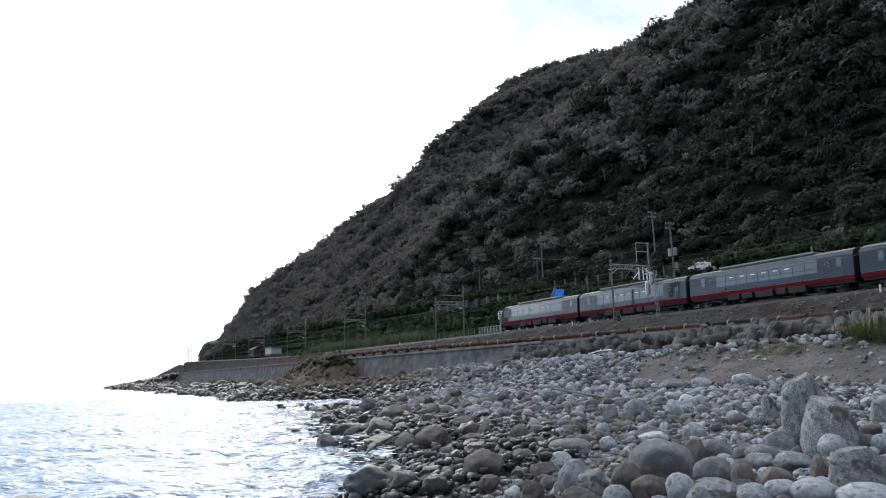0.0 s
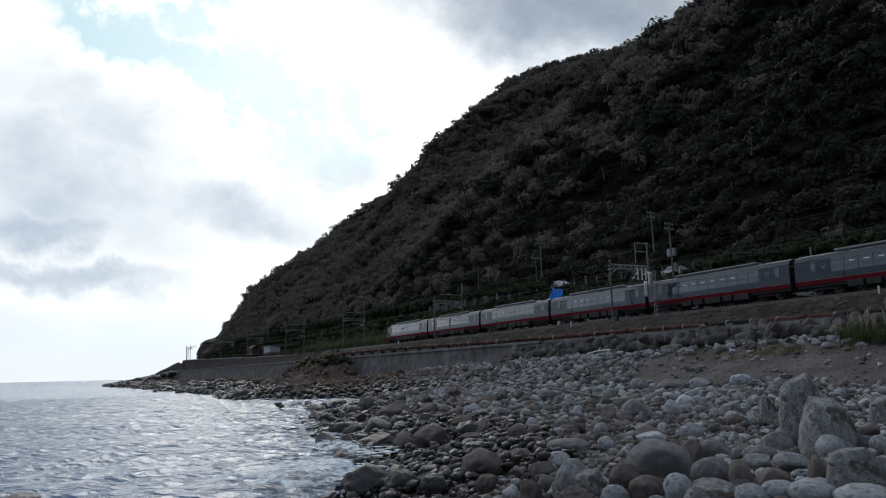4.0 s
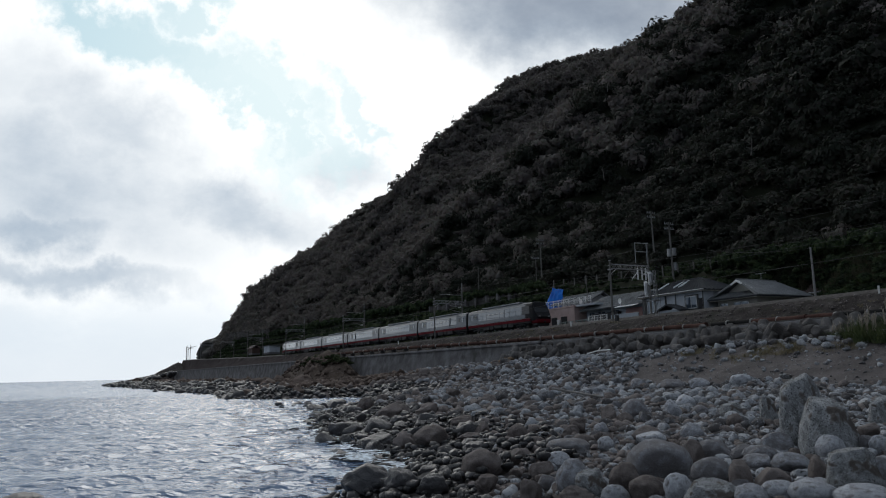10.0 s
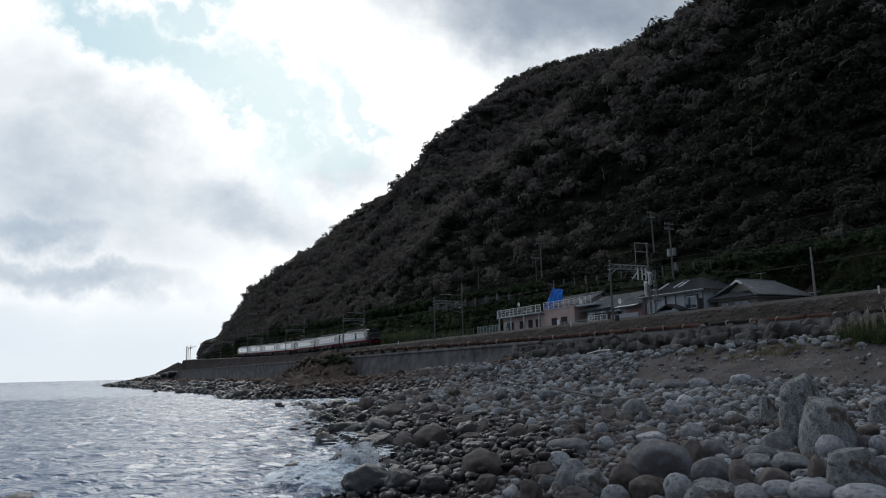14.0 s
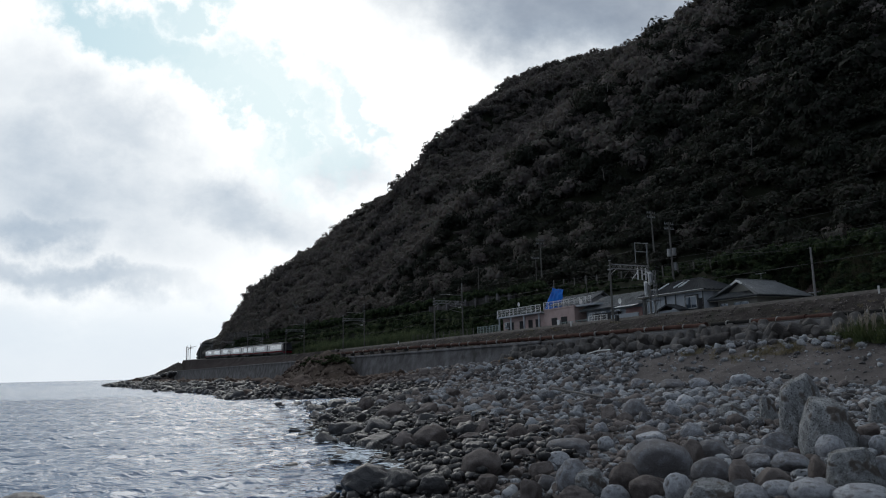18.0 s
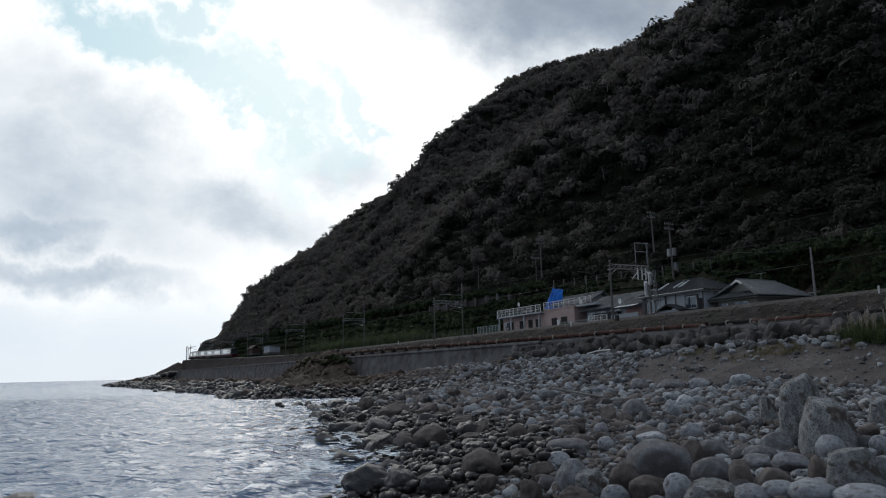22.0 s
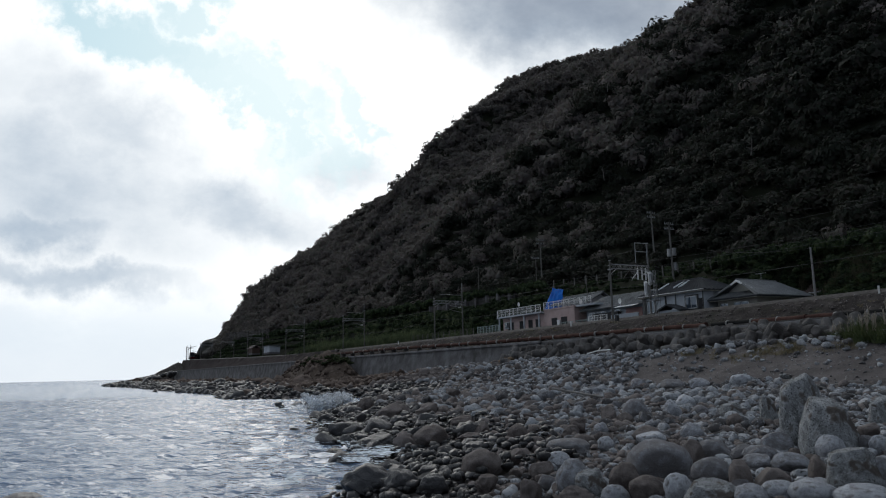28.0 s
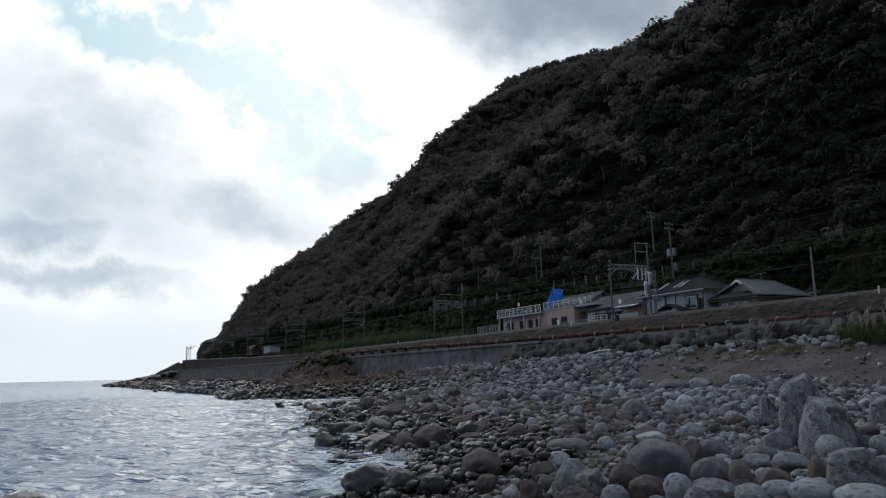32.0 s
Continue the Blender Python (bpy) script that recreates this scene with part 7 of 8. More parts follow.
def shingle():
    r = np.random.default_rng(91)
    rows = []
    for _ in range(3200):
        y = 15 + 60 * r.random() ** 1.2
        w = float(np.interp(y, SHORE_Y, SHORE_X))
        x = w - 0.8 + 7.0 * r.random()
        rad = 0.05 + 0.17 * r.random() ** 2.2
        rows.append((x, y, float(beach(x, y)) + 0.12 + rad * r.uniform(0.2, 0.9), rad, r.uniform(0.6, 1), r.uniform(0.45, 0.8), r.uniform(0, 6.28), r.normal(0, 0.3), r.integers(0, 99)))
    joined_stones("waterline_shingle", STONES_TINY, rows, ROCK_WET, "small dark wet stones filling the gaps along the waterline")


shingle()


def reef():
    """Dark rocks of the point and the reef below the wall."""
    r = np.random.default_rng(33)
    rows = []
    for _ in range(420):
        t = r.random()
        y = 384 + 110 * t + r.normal(0, 8)
        x = np.interp(t, [0, 0.4, 1.0], [18, 25, 36]) + r.uniform(0, 1) ** 1.4 * np.interp(t, [0, 1], [32, 24])
        top = np.interp(x - max(0.0, y - 395) ** 2 / 900, [18, 28, 40, 54], [0.3, 1.6, 4.0, 7.2])
        rad = r.uniform(0.7, 2.6)
        rows.append((x, y, max(-0.3, top - rad * 0.6), rad, r.uniform(0.6, 1), r.uniform(0.5, 0.8), r.uniform(0, 6.28), r.normal(0, 0.3), r.integers(0, 99)))
    for x, y in ((24.5, 186.8), (31.7, 164.5), (29.5, 126.8), (33, 133), (39.5, 140.5), (21.1, 70.2), (26, 150), (35, 150), (37, 128), (42, 133), (44, 120), (28, 175), (30, 190), (27, 205), (30, 220), (36, 170), (40, 180), (46, 152), (45, 160), (46, 168), (45.5, 143), (47, 175)):
        for _ in range(8):
            rad = r.uniform(0.45, 1.35) * (1 if y > 90 else 0.4)
            rows.append((x + r.normal(0, 1.8), y + r.normal(0, 2.4), 0.15 + rad * r.uniform(0, 0.35), rad, r.uniform(0.6, 1), r.uniform(0.45, 0.8), r.uniform(0, 6.28), r.normal(0, 0.3), r.integers(0, 99)))
    joined_stones("reef_rocks", [boulder_template(600 + i, 2, 0.3, 5) for i in range(8)], rows, ROCK_WET, "jagged dark reef rocks at the foot of the headland", False)
    ys, fr = np.linspace(368, 560, 80), np.linspace(0, 1, 50)
    T, V = np.meshgrid(ys, fr, indexing="ij")
    bend = np.maximum(0, T - 395) ** 2 / (2 * BEND_R)
    X = 8 + 48 * V + bend
    rise = np.interp(8 + 48 * V, [8, 24, 34.5, 42, 48, 54, 56], [-1.5, -0.2, 1.4, 3.1, 6.4, 10.0, 11.0])
    ends = np.clip((T - 382) / 30, 0, 1) * np.clip((T - 398 + (8 + 48 * V - 20) * 0.7) / 25, 0, 1)
    step = 1.6 * value_noise(X, T, 7, 61) + 0.9 * value_noise(X, T, 2.6, 62)
    Z = -1.0 + (rise + 1.0) * ends ** 0.7 + step * np.clip(rise / 3, 0.15, 0.75) * ends
    tagged(new("rocky_point", array_mesh("rocky_point", np.stack([X, T, Z], -1).reshape(-1, 3), grid_faces(80, 50), SOIL)), "bare dark rocky point below the railway", "headland", kind="structure")
    # bare knob at the end of the headland
    n, m = 40, 26
    A, Bv = np.meshgrid(np.linspace(0, 2 * math.pi, n), np.linspace(0, 1, m), indexing="ij")
    prof = np.interp(Bv, [0, 0.5, 0.86, 0.95, 1.0], [1.0, 0.93, 0.84, 0.6, 0.0])
    rough = 1 + 0.22 * value_noise(np.cos(A) * 3 + Bv * 2, np.sin(A) * 3 + Bv * 5, 0.8, 63) + 0.12 * value_noise(np.cos(A) * 6, np.sin(A) * 6 + Bv * 9, 0.7, 64)
    X, Y, Z = 86.6 + np.cos(A) * prof * rough * 9.0, 488 + np.sin(A) * prof * rough * 24, 10 + Bv * 16.5
    tagged(new("sea_cliff", array_mesh("sea_cliff", np.stack([X, Y, Z], -1).reshape(-1, 3), grid_faces(n, m), CLIFF)), "bare rocky cliff knob at the tip of the headland", "cliff", kind="structure")


reef()


def driftwood():
    for pts, rad in ((((33.5, 24.4, 0), (31.8, 23.6, 0.3), (29.9, 22.7, 0.6)), 0.035), (((38, 26, 0), (37.3, 26.6, 0.1), (36.6, 27.0, 0.0)), 0.04), (((42.9, 59.5, 0.2), (43.2, 58.5, 0.3), (43.4, 57.8, 0.25)), 0.05), (((21.5, 27.0, 0.5), (20.6, 28.0, 0.8), (19.9, 28.6, 1.0)), 0.05), (((46.6, 60.6, 0.45), (46.9, 59.2, 0.6), (47.2, 57.8, 0.55)), 0.06)):
        q = [(x, y, float(beach(x, y)) + z + rad * 0.7) for x, y, z in pts]
        tagged(new("driftwood", Solid().tube(q, rad, 7).rod(q[1], (q[1][0] + 0.5, q[1][1] + 0.2, q[1][2] + 0.35), rad * 0.5, rad * 0.2, 5).mesh("driftwood", material("bleached_wood", [(0.22, 0.2, 0.18), (0.36, 0.34, 0.31)], 0.9, 2, 14, 0.4) if rad != 0.06 else WHITE)), "bleached driftwood branch lying on the beach", "driftwood", "driftwood pieces")
    bark = material("orange_wood", [(0.11, 0.07, 0.04), (0.19, 0.125, 0.075), (0.27, 0.19, 0.12)], 0.9, 2, 12, 0.6)
    for k, (x, y, up, long) in enumerate(((48.0, 79.2, 0.3, 1.35), (48.5, 78.2, 0.62, 0.95))):
        log = thing("driftwood_log", "broken orange-brown log washed against the wall", "log", Matrix.LocRotScale((x, y, float(beach(x, y)) + up), Euler((0, -0.12 - 0.1 * k, -0.46)), (1, 1, 1)), "washed-up logs")
        part("trunk", Solid().tube([(-long, 0, 0), (-long * 0.4, 0.08, 0.05), (long * 0.3, -0.05, 0.03), (long, 0.06, -0.02)], 0.24 - 0.04 * k, 10), bark, log, smooth=True)
        for e in (-long, long):
            part("broken_end", Solid().rod((e - 0.06, 0.03 * (e > 0), 0), (e + 0.06, 0.05 * (e > 0), 0), 0.2, 0.17, 10), BARK, log)
        part("stub", Solid().rod((0.2, 0, 0.1), (0.5, -0.1, 0.55), 0.07, 0.03, 6), bark, log)
    r = np.random.default_rng(70)
    rows = []
    for _ in range(1500):
        x, y = r.uniform(34, 47), r.uniform(20, 62)
        rad = 0.04 + 0.28 * r.random() ** 5
        rows.append((x, y, float(beach(x, y)) + rad * 0.2, rad, r.uniform(0.6, 1), r.uniform(0.5, 0.9), r.uniform(0, 6.28), r.normal(0, 0.3), r.integers(0, 99)))
    for _ in range(420):
        y = r.uniform(26, 80)
        x = 47.0 + r.normal(0, 1.0)
        rad = r.uniform(0.12, 0.5)
        rows.append((x, y, float(beach(x, y)) + rad * 0.3, rad, r.uniform(0.6, 1), r.uniform(0.5, 0.9), r.uniform(0, 6.28), r.normal(0, 0.3), r.integers(0, 99)))
    joined_stones("scattered_stones", STONES_FAR, [w for w in rows if w[3] > 0.12], ROCK, "loose grey stones scattered over the dark sand")
    joined_stones("scattered_pebbles", STONES_TINY, [w for w in rows if w[3] <= 0.12], ROCK, "small grey pebbles scattered over the dark sand")


driftwood()


# ---- white water ----
def foam_sheet(seed, cx, cy, lx, ly, turn, fill, z=0.23, rise=0.0):
    """A lacy raft of foam: small flat cells kept where the froth lies."""
    r = np.random.default_rng(seed)
    step = 0.06 if cy < 28 else 0.09 if cy < 45 else 0.18
    nx, ny = int(2 * lx / step), int(2 * ly / step)
    I, J = np.meshgrid(np.arange(nx + 1), np.arange(ny + 1), indexing="ij")
    a, b = (I * step - lx) + 0.0, (J * step - ly) + 0.0
    a = a + r.uniform(-0.4, 0.4, a.shape) * step
    b = b + r.uniform(-0.4, 0.4, a.shape) * step
    c, s = math.cos(turn), math.sin(turn)
    X, Y = cx + a * c - b * s, cy + a * s + b * c
    lace = np.abs(value_noise(X, Y, 0.75, seed) + 0.7 * value_noise(X, Y, 0.3, seed + 1)) + 0.25 * np.abs(value_noise(X, Y, 2.6, seed + 3))
    edge = 1 - np.sqrt((a / lx) ** 2 + (b / ly) ** 2)
    on = (lace < 1.25 * fill * np.clip(edge * 1.6, 0, 1)) & (edge > 0)
    Z = z + rise * np.clip(edge * 2, 0, 1) * (0.75 + 0.5 * value_noise(X, Y, 1.6, seed + 4)) + 0.05 * value_noise(X, Y, 0.8, seed + 2) + 0.006 * r.uniform(-1, 1, X.shape)
    F = grid_faces(nx + 1, ny + 1)
    F = F[on.ravel()[F].sum(1) >= 3]
    used = np.unique(F)
    back = np.zeros(on.size, dtype=int)
    back[used] = np.arange(len(used))
    V = np.stack([X, Y, Z], -1).reshape(-1, 3)[used]
    ob = new("sea_foam", array_mesh("sea_foam", V, back[F], FOAM, True))
    return tagged(ob, "white lacy foam drifting among the shore rocks", "foam", kind="stuff")


FOAMS = []
for i, (cx, cy, lx, ly, turn, fill) in enumerate((
        (8.5, 24.5, 1.0, 3.5, -0.45, 0.36), (10.6, 30.5, 1.1, 4.0, -0.15, 0.36), (13, 42, 1.4, 5, -0.3, 0.36), (16.0, 52, 1.4, 5, -0.15, 0.36), 
        (18.5, 66, 2.8, 8, -0.28, 0.34), (28.5, 84, 2.4, 6, -0.3, 0.4), (24, 74, 2.0, 5, -0.4, 0.4), (21, 90, 4.0, 3.0, 0.0, 0.3), (26, 104, 3.2, 12, -0.05, 0.33), (26.5, 130, 3, 14, 0.0, 0.3), (24, 165, 3, 20, 0.05, 0.25), (8.6, 21.3, 0.9, 2.2, -0.5, 0.42), (11.5, 33.5, 1.5, 4, -0.3, 0.34), (9.4, 26.3, 1.4, 3, -0.3, 0.38), (7.6, 21.4, 1.0, 2.6, -0.6, 0.5), (10.0, 25.4, 1.0, 2.8, -0.6, 0.5), (11.9, 30.5, 0.9, 3.2, -0.15, 0.5), (12.8, 36.5, 1.0, 4.0, -0.15, 0.45), (15.4, 47, 1.2, 5.0, -0.25, 0.45), (17.6, 58, 1.4, 6.0, -0.15, 0.42))):
    FOAMS.append((foam_sheet(700 + 5 * i, cx, cy, lx, ly, turn, fill), 0.9 + 0.25 * (i % 3), 0.75 + 0.05 * (i % 4), i * 1.3))


SURGES = []
for i, (cx, cy, lx, ly, turn, peak) in enumerate((
        (8.6, 26.0, 1.6, 3.6, -0.35, 2.3), (13.4, 39.0, 1.5, 5.0, -0.3, 3.0), (10.4, 30.0, 1.4, 4.0, -0.3, 3.1), (6.6, 22.5, 1.8, 3.4, -0.4, 3.2), (5.2, 23.4, 1.7, 2.4, -0.4, 12.2), (6.9, 22.3, 1.8, 2.2, -0.4, 13.1), (7.4, 20.9, 1.4, 2.6, -0.4, 14.0),
        (6.2, 19.2, 1.0, 2.2, -0.4, 14.2), (5.2, 21.0, 1.5, 3.0, -0.4, 30.0), (8.4, 22.0, 1.3, 2.2, -0.4, 31.1), (6.4, 19.2, 1.1, 2.4, -0.4, 31.4), (20.2, 64.0, 2.2, 5.0, -0.2, 2.4), (19.5, 66.0, 2.4, 5.5, -0.2, 19.3))):
    SURGES.append((foam_sheet(850 + 5 * i, cx, cy, lx, ly, turn, 0.95, 0.2, 0.32), peak))


def spray_burst(seed, width, height):
    """A fan of thrown water: droplets and shreds in a veil of fine mist."""
    r = np.random.default_rng(seed)
    vs, fs = [], []
    for i in range(1700):
        a = r.normal(0, 0.55)
        rad = r.random() ** 0.7
        u = width * (0.62 * rad * math.sin(a) + r.normal(0, 0.08))
        c = np.array([u * 0.89 + r.normal(0, 0.05) * width, -u * 0.45 + r.normal(0, 0.1) * width, height * rad * math.cos(a) * r.uniform(0.4, 1.05)])
        s = r.uniform(0.008, 0.022) * (1.3 - rad) * (0.55 + width * 0.4)
        k = len(vs)
        for d in ((1, 0, -0.5), (-0.5, 0.9, -0.5), (-0.5, -0.9, -0.5), (0, 0, 1.4)):
            vs.append(c + np.array(d) * s + r.normal(0, s * 0.4, 3))
        fs += [(k, k + 1, k + 3), (k + 1, k + 2, k + 3), (k + 2, k, k + 3), (k, k + 2, k + 1)]
    ob = thing("sea_spray", "white spray thrown up by a breaking wave", "spray", kind="stuff")
    part("droplets", array_mesh("droplets", vs, fs, SPLASH, True), None, ob)
    bm = bmesh.new()
    bmesh.ops.create_icosphere(bm, subdivisions=2, radius=1)
    base = np.array([p.co[:] for p in bm.verts])
    tri = np.array([[p.index for p in f.verts] for f in bm.faces])
    bm.free()
    vs, fs = [], []
    for i in range(34):
        a = r.normal(0, 0.45)
        rad = r.random() ** 0.8
        u = width * 0.5 * rad * math.sin(a) * 1.2
        s = r.uniform(0.08, 0.2) * min(width, height * 1.4) * (1.15 - 0.5 * rad)
        vs.append(base * (s, s, s * r.uniform(0.7, 1.3)) * r.uniform(0.8, 1.2, (len(base), 1)) + (u * 0.89, -u * 0.45 + r.normal(0, 0.1) * width, height * rad * math.cos(a) * 0.9))
        fs.append(tri + i * len(base))
    part("mist", array_mesh("mist", np.concatenate(vs), np.concatenate(fs), MIST, True), None, ob)
    return ob


# place, time of the peak, width and height of each burst
SPRAYS = [(spray_burst(800 + i, w * 1.25, h * 1.2), at, t) for i, (at, t, w, h) in enumerate((
    ((20.3, 67.0, 0.1), 2.0, 2.6, 1.6),
    ((10.3, 30.1, 0.1), 2.9, 1.7, 0.6),
    ((20.1, 66.3, 0.1), 10.6, 2.8, 2.3),
    ((16.6, 52.2, 0.1), 11.4, 2.7, 0.9),
    ((7.8, 22.7, 0.1), 13.1, 1.6, 0.35),
    ((7.6, 20.6, 0.2), 14.0, 1.3, 0.8),
    ((22.8, 74.6, 0.2), 19.1, 3.4, 2.6),
    ((21.4, 84.3, 0.1), 24.8, 2.8, 1.6),
    ((10.0, 29.8, 0.1), 25.4, 0.9, 0.4),
    ((19.0, 59.2, 0.1), 27.5, 4.1, 1.6),
    ((23.4, 66.3, 0.1), 28.2, 1.9, 1.2),
    ((8.2, 23.1, 0.1), 30.6, 0.8, 0.4),
    ((8.7, 22.0, 0.2), 31.05, 1.5, 0.9),
    ((9.6, 22.4, 0.1), 31.8, 1.2, 0.5),
    ((7.6, 17.6, 0.1), 31.95, 0.9, 0.35),
    ((7.7, 18.0, 0.1), 24.0, 0.8, 0.3)))]


# ---- train ----
SIDE = [(-1.43, 0.98), (-1.46, 1.5), (-1.43, 2.4), (-1.40, 3.24), (-1.25, 3.55), (-0.85, 3.74), (-0.4, 3.82)]


def nose_top(y):
    """Roof height along a leading car, which slopes down over the windscreen."""
    return float(np.interp(y, [9.3, 9.55, 10.4, 10.65, 10.9], [3.87, 3.72, 2.2, 1.9, 1.5]))


def loft(stations, nose):
    s = Solid()
    ring = SIDE + [(-x, z) for x, z in SIDE[::-1]]
    n = len(ring)
    v = []
    for y in stations:
        t = nose_top(y) if nose else 9.0
        k = 1.0 if not nose or y < 8.6 else float(np.interp(y, [8.6, 10.0, 10.9], [1, 0.96, 0.8]))
        v += [(x * k, y, min(z, t)) for x, z in ring]
    f = []
    for a in range(len(stations) - 1):
        f += [(a * n + i, a * n + (i + 1) % n, (a + 1) * n + (i + 1) % n, (a + 1) * n + i) for i in range(n)]
    f += [tuple(range(n))[::-1], tuple(range((len(stations) - 1) * n, len(stations) * n))]
    return s.add(v, f)


def side_x(z):
    return float(np.interp(z, [0.98, 1.5, 2.4, 3.24, 3.55], [1.43, 1.46, 1.43, 1.40, 1.25]))


def pane(sign, y0, y1, z0, z1, proud, thick=0.03):
    s = Solid()
    a, b = side_x(z0) + proud, side_x(z1) + proud
    c = 0.04
    ring = [(y0 + c, z0), (y1 - c, z0), (y1, z0 + c), (y1, z1 - c), (y1 - c, z1), (y0 + c, z1), (y0, z1 - c), (y0, z0 + c)]
    out = [(sign * (a + (b - a) * (z - z0) / (z1 - z0)), y, z) for y, z in ring]
    inn = [(x - sign * thick, y, z) for x, y, z in out]
    n = len(ring)
    return s.add(out + inn, [tuple(range(n)), tuple(range(n, 2 * n))[::-1]] + [(i, (i + 1) % n, n + (i + 1) % n, n + i) for i in range(n)])


def wheel_mesh():
    s = Solid()
    s.rod((-0.06, 0, 0), (0.06, 0, 0), 0.43, n=18)
    s.rod((0.06, 0, 0), (0.1, 0, 0), 0.47, n=18)
    return s.mesh("wheel", STEEL_DARK)


def bogie(car, y, wheel):
    s = Solid()
    for x in (-1.02, 1.02):
        s.box(x - 0.08, y - 1.5, 0.42, x + 0.08, y + 1.5, 0.62, 0.03)
        for d in (-1.05, 1.05):
            s.box(x - 0.13, y + d - 0.18, 0.28, x + 0.13, y + d + 0.18, 0.58, 0.03)
    s.box(-1.05, y - 0.3, 0.5, 1.05, y + 0.3, 0.75, 0.03)
    b = part("bogie", s, UNDER, car, "black bogie frame with axle boxes")
    for d in (-1.05, 1.05):
        for x in (-0.57, 0.57):
            w = part("wheel", wheel, None, b)
            w.matrix_basis = Matrix.Translation((x, y + d, 0.43)) @ (Matrix.Identity(4) if x < 0 else Matrix.Rotation(math.pi, 4, "Z"))
        ax = Solid().rod((-0.6, y + d, 0.43), (0.6, y + d, 0.43), 0.08)
        part("axle", ax, UNDER, b)


def train_car(nose=False, roof_gear="ac"):
    label = ("dark blue-grey leading train car with sloping glass nose and red band" if nose else "dark blue-grey passenger train car with wide windows and a red band")
    car = thing("train_car", label, "train car", group="cars of the train")
    st = [-9.78] + list(np.linspace(-8, 7.2, 6)) + ([8.0, 8.6, 9.0, 9.3, 9.55, 9.8, 10.1, 10.4, 10.55, 10.65, 10.8, 10.9] if nose else [9.78])
    part("body", loft([y for y in st if y <= 8.0] if nose else st, nose), BODY, car)
    if nose:
        part("nose_shell", loft([y for y in st if y >= 8.0], nose), NOSE, car, "black streamlined nose shell")
    r = Solid()
    top = [(-1.0, 3.68), (-0.82, 3.78), (-0.4, 3.86), (0.4, 3.86), (0.82, 3.78), (1.0, 3.68)]
    r.prism(top, -9.6, 9.1 if nose else 9.6)
    part("roof", r, ROOF, car, "grey train roof")
    for sg in (-1, 1):
        g = Solid().box(sg * 1.18 - 0.05, -9.7, 3.58, sg * 1.18 + 0.05, 9.2 if nose else 9.7, 3.64)
        part("gutter", g, GUTTER, car, "grey roof gutter strip")
    for sg in (-1, 1):
        last = 9.3 if nose else 9.76
        part("red_band", pane(sg, -9.76, last, 0.96, 1.36, 0.012), RED, car, "red band along the sill")
        part("white_line", pane(sg, -9.76, last, 1.365, 1.41, 0.014), LINE, car, "thin white line above the red band")
        # wide windows
        n = 9 if not nose else 6
        w0 = -6.2
        for i in range(n):
            y0 = w0 + i * 1.36
            win = part("window", pane(sg, y0, y0 + 1.28, 1.95, 3.22, 0.012), GLASS, car, "tinted window pane")
            if 2 <= i <= 7:
                part("cabin_lamp", pane(sg, y0 + 0.3, y0 + 0.85, 2.7, 2.79, 0.016), CABIN_LAMP, win, "cabin lamp glowing behind the pane")
        if nose:
            for y0, y1 in ((2.2, 3.6), (3.7, 5.3), (5.4, 7.0)):
                part("window", pane(sg, y0, y1, 1.95, 3.22, 0.012), GLASS, car, "wide observation window")
        part("door", pane(sg, -8.9, -7.9, 1.44, 3.3, 0.016), BODY, car, "sliding door in body colour")
        part("door_window", pane(sg, -8.65, -8.15, 2.2, 3.1, 0.022), GLASS, car)
        if not nose:
            part("door", pane(sg, 7.3, 8.3, 1.44, 3.3, 0.016), BODY, car, "sliding door in body colour")
            part("door_window", pane(sg, 7.55, 8.05, 2.2, 3.1, 0.022), GLASS, car)
        for a in ((-7.2,) if nose else (-7.2, 6.7)):
            e, rr, x = Solid(), 0.2, sg * (side_x(2.6) + 0.004)
            for k in range(12):
                t0, t1 = k * math.pi / 6, (k + 1) * math.pi / 6
                e.rod((x, a + rr * math.cos(t0), 2.6 + rr * math.sin(t0)), (x, a + rr * math.cos(t1), 2.6 + rr * math.sin(t1)), 0.035, n=4)
                if k % 2 == 0:
                    e.rod((x, a + rr * math.cos(t0), 2.6 + rr * math.sin(t0)), (x, a + 1.45 * rr * math.cos(t0), 2.6 + 1.45 * rr * math.sin(t0)), 0.03, n=4)
            part("wheel_emblem", e, GOLD, car, "gold ship's wheel emblem")
        part("sash", pane(sg, 4.6 if not nose else -6.95, 4.9 if not nose else -6.7, 1.44, 3.45, 0.02), RUBBER, car, "black diagonal body stripe")
    for y in (-6.9, 6.9 if not nose else 6.2):
        bogie(car, y, WHEEL)
    rr = random.Random(3)
    for y0, y1 in ((-4.9, -3.0), (-2.7, -1.6), (-1.2, 0.9), (1.3, 2.6), (2.9, 4.4)):
        for sg in (-1, 1):
            b = Solid().box(sg * 1.3 - 0.35, y0, 0.32 + rr.uniform(0, 0.12), sg * 1.3 + (0.08 if sg > 0 else 0.35), y1, 0.96, 0.03)
            part("equipment_box", b, UNDER_GREY if rr.random() < 0.5 else UNDER, car)
    part("underframe", Solid().box(-1.3, -9.7, 0.72, 1.3, 9.2 if nose else 9.7, 1.0), UNDER, car)
    part("gangway", Solid().box(-0.6, -10.05, 1.1, 0.6, -9.78, 3.2, 0.05), RUBBER, car, "black gangway bellows")
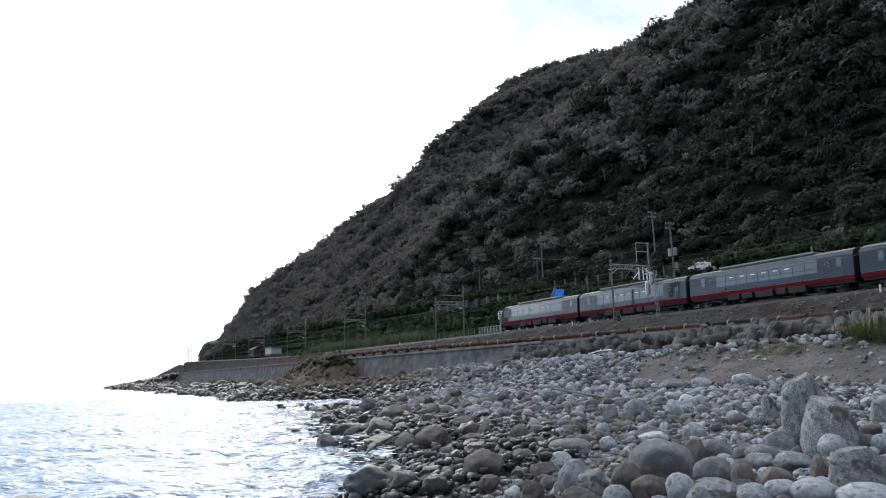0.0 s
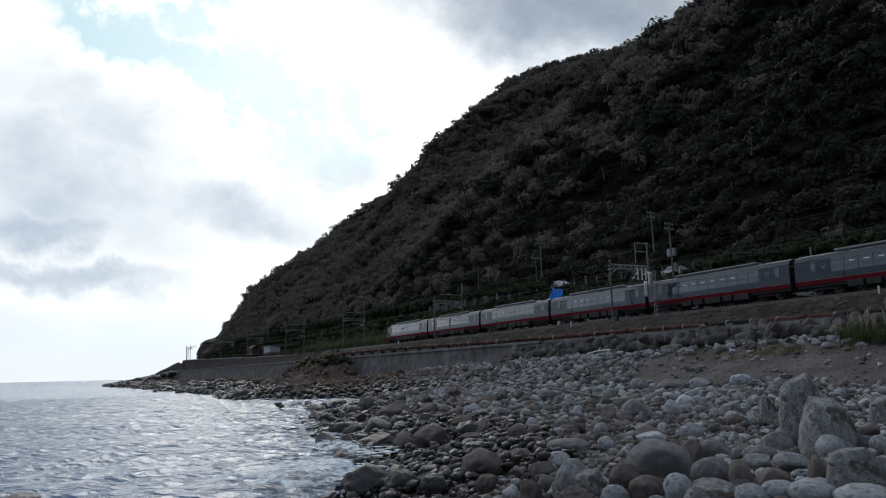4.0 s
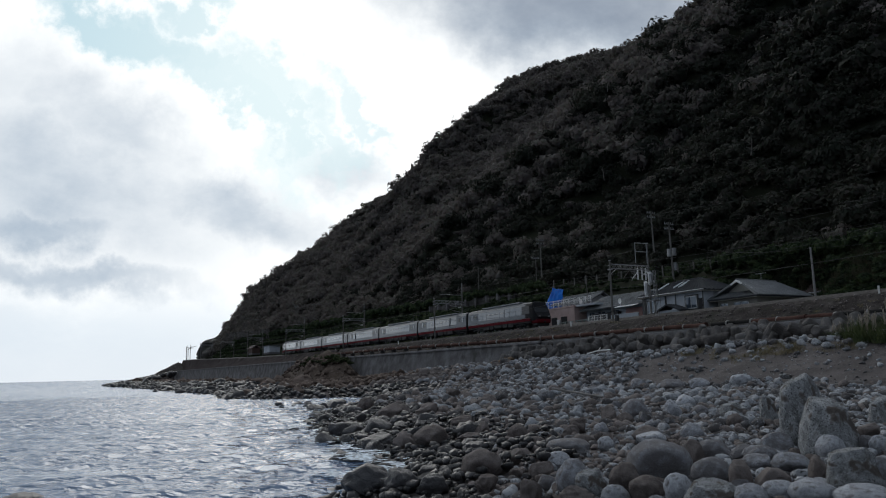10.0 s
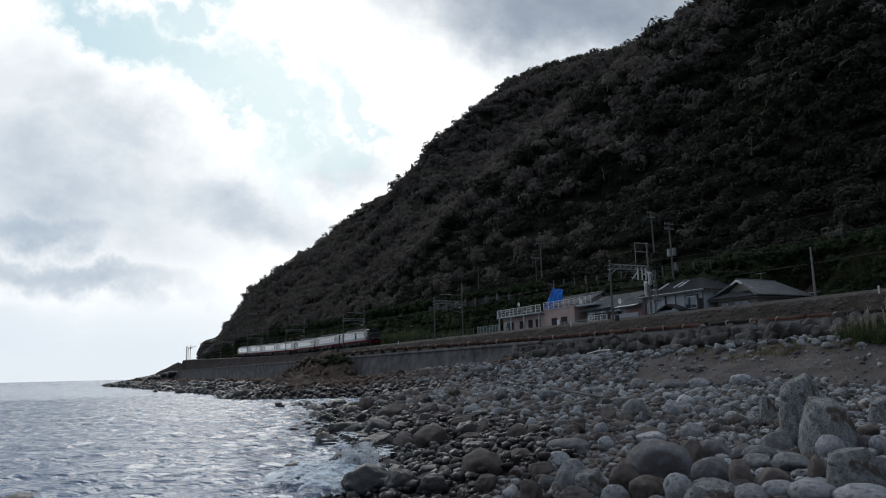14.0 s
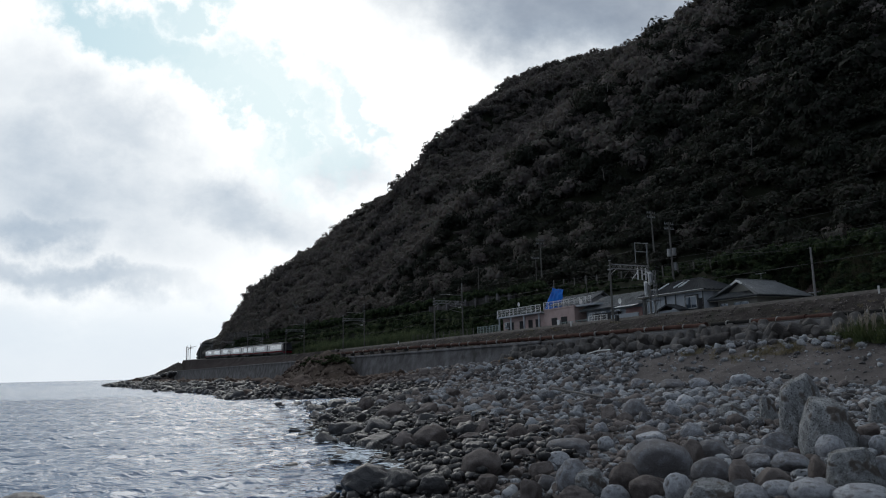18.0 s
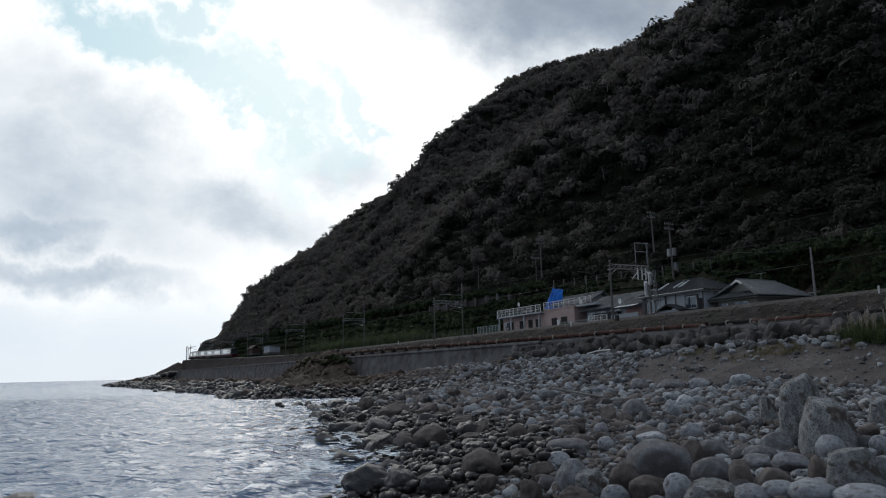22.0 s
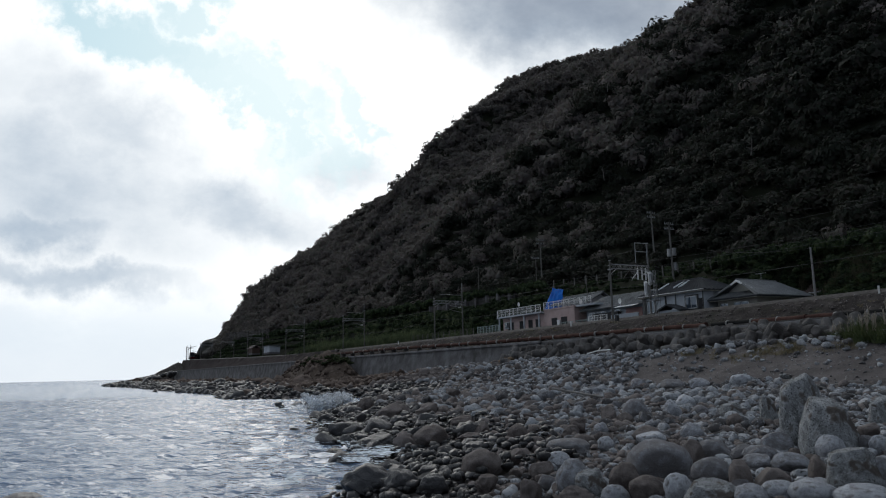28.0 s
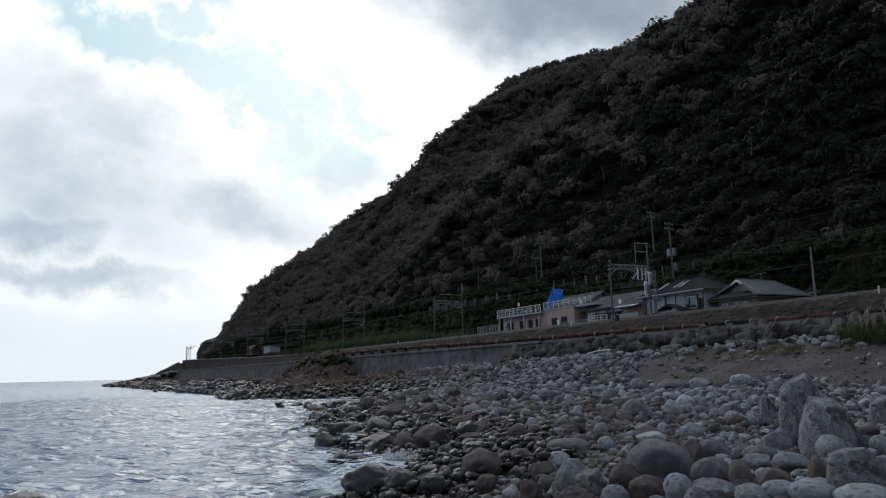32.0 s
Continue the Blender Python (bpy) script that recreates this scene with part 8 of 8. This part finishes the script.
    if not nose:
        part("gangway", Solid().box(-0.6, 9.78, 1.1, 0.6, 10.05, 3.2, 0.05), RUBBER, car, "black gangway bellows")
        part("end_panel", Solid().box(-1.35, -9.82, 1.0, 1.35, -9.785, 3.5), RUBBER, car)
        part("end_panel", Solid().box(-1.35, 9.785, 1.0, 1.35, 9.82, 3.5), RUBBER, car)
    if roof_gear in ("ac", "both"):
        part("roof_shroud", Solid().box(-0.95, -5.6, 3.8, 0.95, 5.8, 4.04, 0.08), ROOF, car, "long low grey roof shroud")
        for sg in (-1, 1):
            part("shroud_edge", Solid().box(sg * 0.96 - 0.03, -5.6, 3.94, sg * 0.96 + 0.03, 5.8, 4.06), GUTTER, car, "pale shroud edge")
    if roof_gear in ("panto", "both"):
        s = Solid()
        for x in (-0.55, 0.55):
            s.rod((x, -6.9, 3.8), (x, -5.7, 4.4), 0.03, n=5)
            s.rod((x, -5.7, 4.4), (x * 0.8, -6.8, 5.05), 0.025, n=5)
        s.rod((-0.85, -6.8, 5.08), (0.85, -6.8, 5.08), 0.04, n=5)
        s.box(-0.7, -7.4, 3.78, 0.7, -5.4, 3.86)
        part("pantograph", s, STEEL_DARK, car, "folded-elbow pantograph on the roof")
    if nose:
        # windscreen lies on the slope of the nose
        s = Solid()
        pts = []
        for y, w in ((9.5, 1.12), (10.42, 1.24)):
            z = nose_top(y) + 0.02
            pts += [(-w, y, z), (w, y, z)]
        s.add(pts + [(x, y - 0.05, z - 0.05) for x, y, z in pts], [(0, 1, 3, 2), (4, 6, 7, 5), (0, 2, 6, 4), (1, 5, 7, 3), (0, 4, 5, 1), (2, 3, 7, 6)])
        part("windscreen", s, GLASS_DARK, car, "sloping dark windscreen")
        part("nose_mask", Solid().box(-1.2, 10.2, 1.36, 1.2, 10.94, 1.78, 0.12), RUBBER, car, "black mask below the windscreen")
        for sg in (-1, 1):
            q = Solid().rod((sg * 1.14, 9.55, nose_top(9.55) + 0.03), (sg * 1.24, 10.38, nose_top(10.38) + 0.03), 0.05, n=6)
            part("windscreen_pillar", q, RUBBER, car, "black windscreen pillar")
            q = Solid().box(sg * 0.8 - 0.2, 10.88, 1.5, sg * 0.8 + 0.2, 10.98, 1.62, 0.03)
            part("headlight", q, GUTTER, car, "rectangular headlight")
            q = pane(sg, 7.2, 9.2, 2.0, 3.22, 0.02)
            part("cab_window", q, GLASS_DARK, car)
        s = Solid().box(-1.24, 9.2, 0.55, 1.24, 10.92, 1.3, 0.18)
        part("front_skirt", s, RED, car, "red front skirt")
        part("plough", Solid().box(-1.1, 9.4, 0.2, 1.1, 10.6, 0.56, 0.08), UNDER, car)
        part("nameplate", pane(-1, 0.9, 2.05, 2.4, 2.75, 0.02), GOLD, car, "gold lettered plate")
        part("coupler", Solid().rod((0, 10.7, 0.75), (0, 11.2, 0.75), 0.12), UNDER, car)
    return car


WHEEL = wheel_mesh()
LEAD = train_car(True, "ac")
MIDDLE = train_car(False, "both")
CARS = [LEAD, MIDDLE] + [copy_thing(MIDDLE, Matrix.Identity(4)) for _ in range(4)] + [copy_thing(LEAD, Matrix.Identity(4))]


def train_front(t):
    """How far along the track the train's nose is after t seconds."""
    k = min(t, 20.0)
    drift = float(np.interp(t, [0, 0.5, 1, 2, 3, 6, 9, 11, 14, 16.5, 20], [1.45, 1.05, 0.7, 0.5, 0.35, -0.05, 0.0, 0.9, 1.2, 0.9, 0.3]))
    return drift + 101.6 + 11.2 * k + 0.195 * k * k + 0.0013 * k ** 3 + max(0.0, t - 20.0) * 20.3


def motions():
    """All that moves: the train, the road traffic, the sea."""
    times = [0.5 * i for i in range(65)]
    mids = [10.7] + [20.7 + 20.15 * k + 10.07 for k in range(5)] + [20.7 + 20.15 * 5 + 10.2]
    for k, (car, back) in enumerate(zip(CARS, mids)):
        rows = []
        for t in times:
            s = train_front(t) - back
            x, y, a = track(s)
            z = float(rail_height(s))
            slope = math.atan(float(rail_height(s + 5) - rail_height(s - 5)) / 10)
            m = Matrix.Translation((x, y, z)) @ Matrix.Rotation(-a, 4, "Z") @ Matrix.Rotation(slope, 4, "X")
            if k == 6:
                m = m @ Matrix.Rotation(math.pi, 4, "Z")
            rows.append((t, m))
        walk(car, rows)
    for car, lane, way, stops in TRAFFIC:
        ts, ys = [a for a, b in stops], [b for a, b in stops]
        rows = []
        for t in times:
            y = float(np.interp(t, ts, ys))
            slope = math.atan(float(road_height(y + 2) - road_height(y - 2)) / 4)
            m = Matrix.Translation((lane - (1.0 if y > 330 else 0.0), y, float(road_height(y)) + 0.02)) @ Matrix.Rotation(slope, 4, "X")
            rows.append((t, m @ Matrix.Rotation(math.pi, 4, "Z") if way > 0 else m))
        walk(car, rows)
    for foam, reach, beat, lag in FOAMS:
        walk(foam, [(t, pose(reach * 0.8 * math.sin(t * beat + lag), -reach * 0.5 * math.sin(t * beat + lag), 0.09 * math.sin(t * beat + lag + 0.7))) for t in times])
    for surge, peak in SURGES:
        rows = [(peak - 1.3, pose(-0.9, 0.6, -1.3)), (peak - 0.5, pose(-0.2, 0.1, 0)), (peak + 0.6, pose(0.1, -0.1, 0)), (peak + 1.9, pose(-0.7, 0.4, -1.3))]
        rows = [(0.0, pose(-0.9, 0.6, -1.3))] + [w for w in rows if 0.05 < w[0] < 31.9]
        walk(surge, rows + [(32.0, pose(0, 0, -0.1) if peak > 31 else pose(-0.9, 0.6, -1.3))])
    for spray, (x, y, z), peak in SPRAYS:
        rows = [(0.0, pose(x, y, z - 5.5)), (peak - 0.8, pose(x, y, z - 5.5)), (peak - 0.4, pose(x - 0.2, y + 0.1, z - 1.0)), (peak, pose(x, y, z))]
        later = [(peak + 0.35, pose(x + 0.1, y - 0.05, z - 0.1)), (peak + 0.8, pose(x + 0.25, y - 0.15, z - 1.0)), (peak + 1.2, pose(x + 0.3, y - 0.15, z - 5.5)), (33.0, pose(x, y, z - 5.5))]
        rows += [w for w in later if w[0] < 32]
        if rows[-1][0] < 32:
            rows.append((32.0, rows[-1][1] if peak > 31.2 else pose(x, y, z - 5.5)))
        walk(spray, rows)
    walk(SEA, [(t, pose(0.85 * t, -0.3 * t, 0.05 * math.sin(t * 0.9))) for t in range(0, 33)])
    walk(CHOP, [(t, pose(0.35 * t, 0.25 * t, 0.05 * math.sin(t * 0.9 + 0.6))) for t in range(0, 33)])


motions()
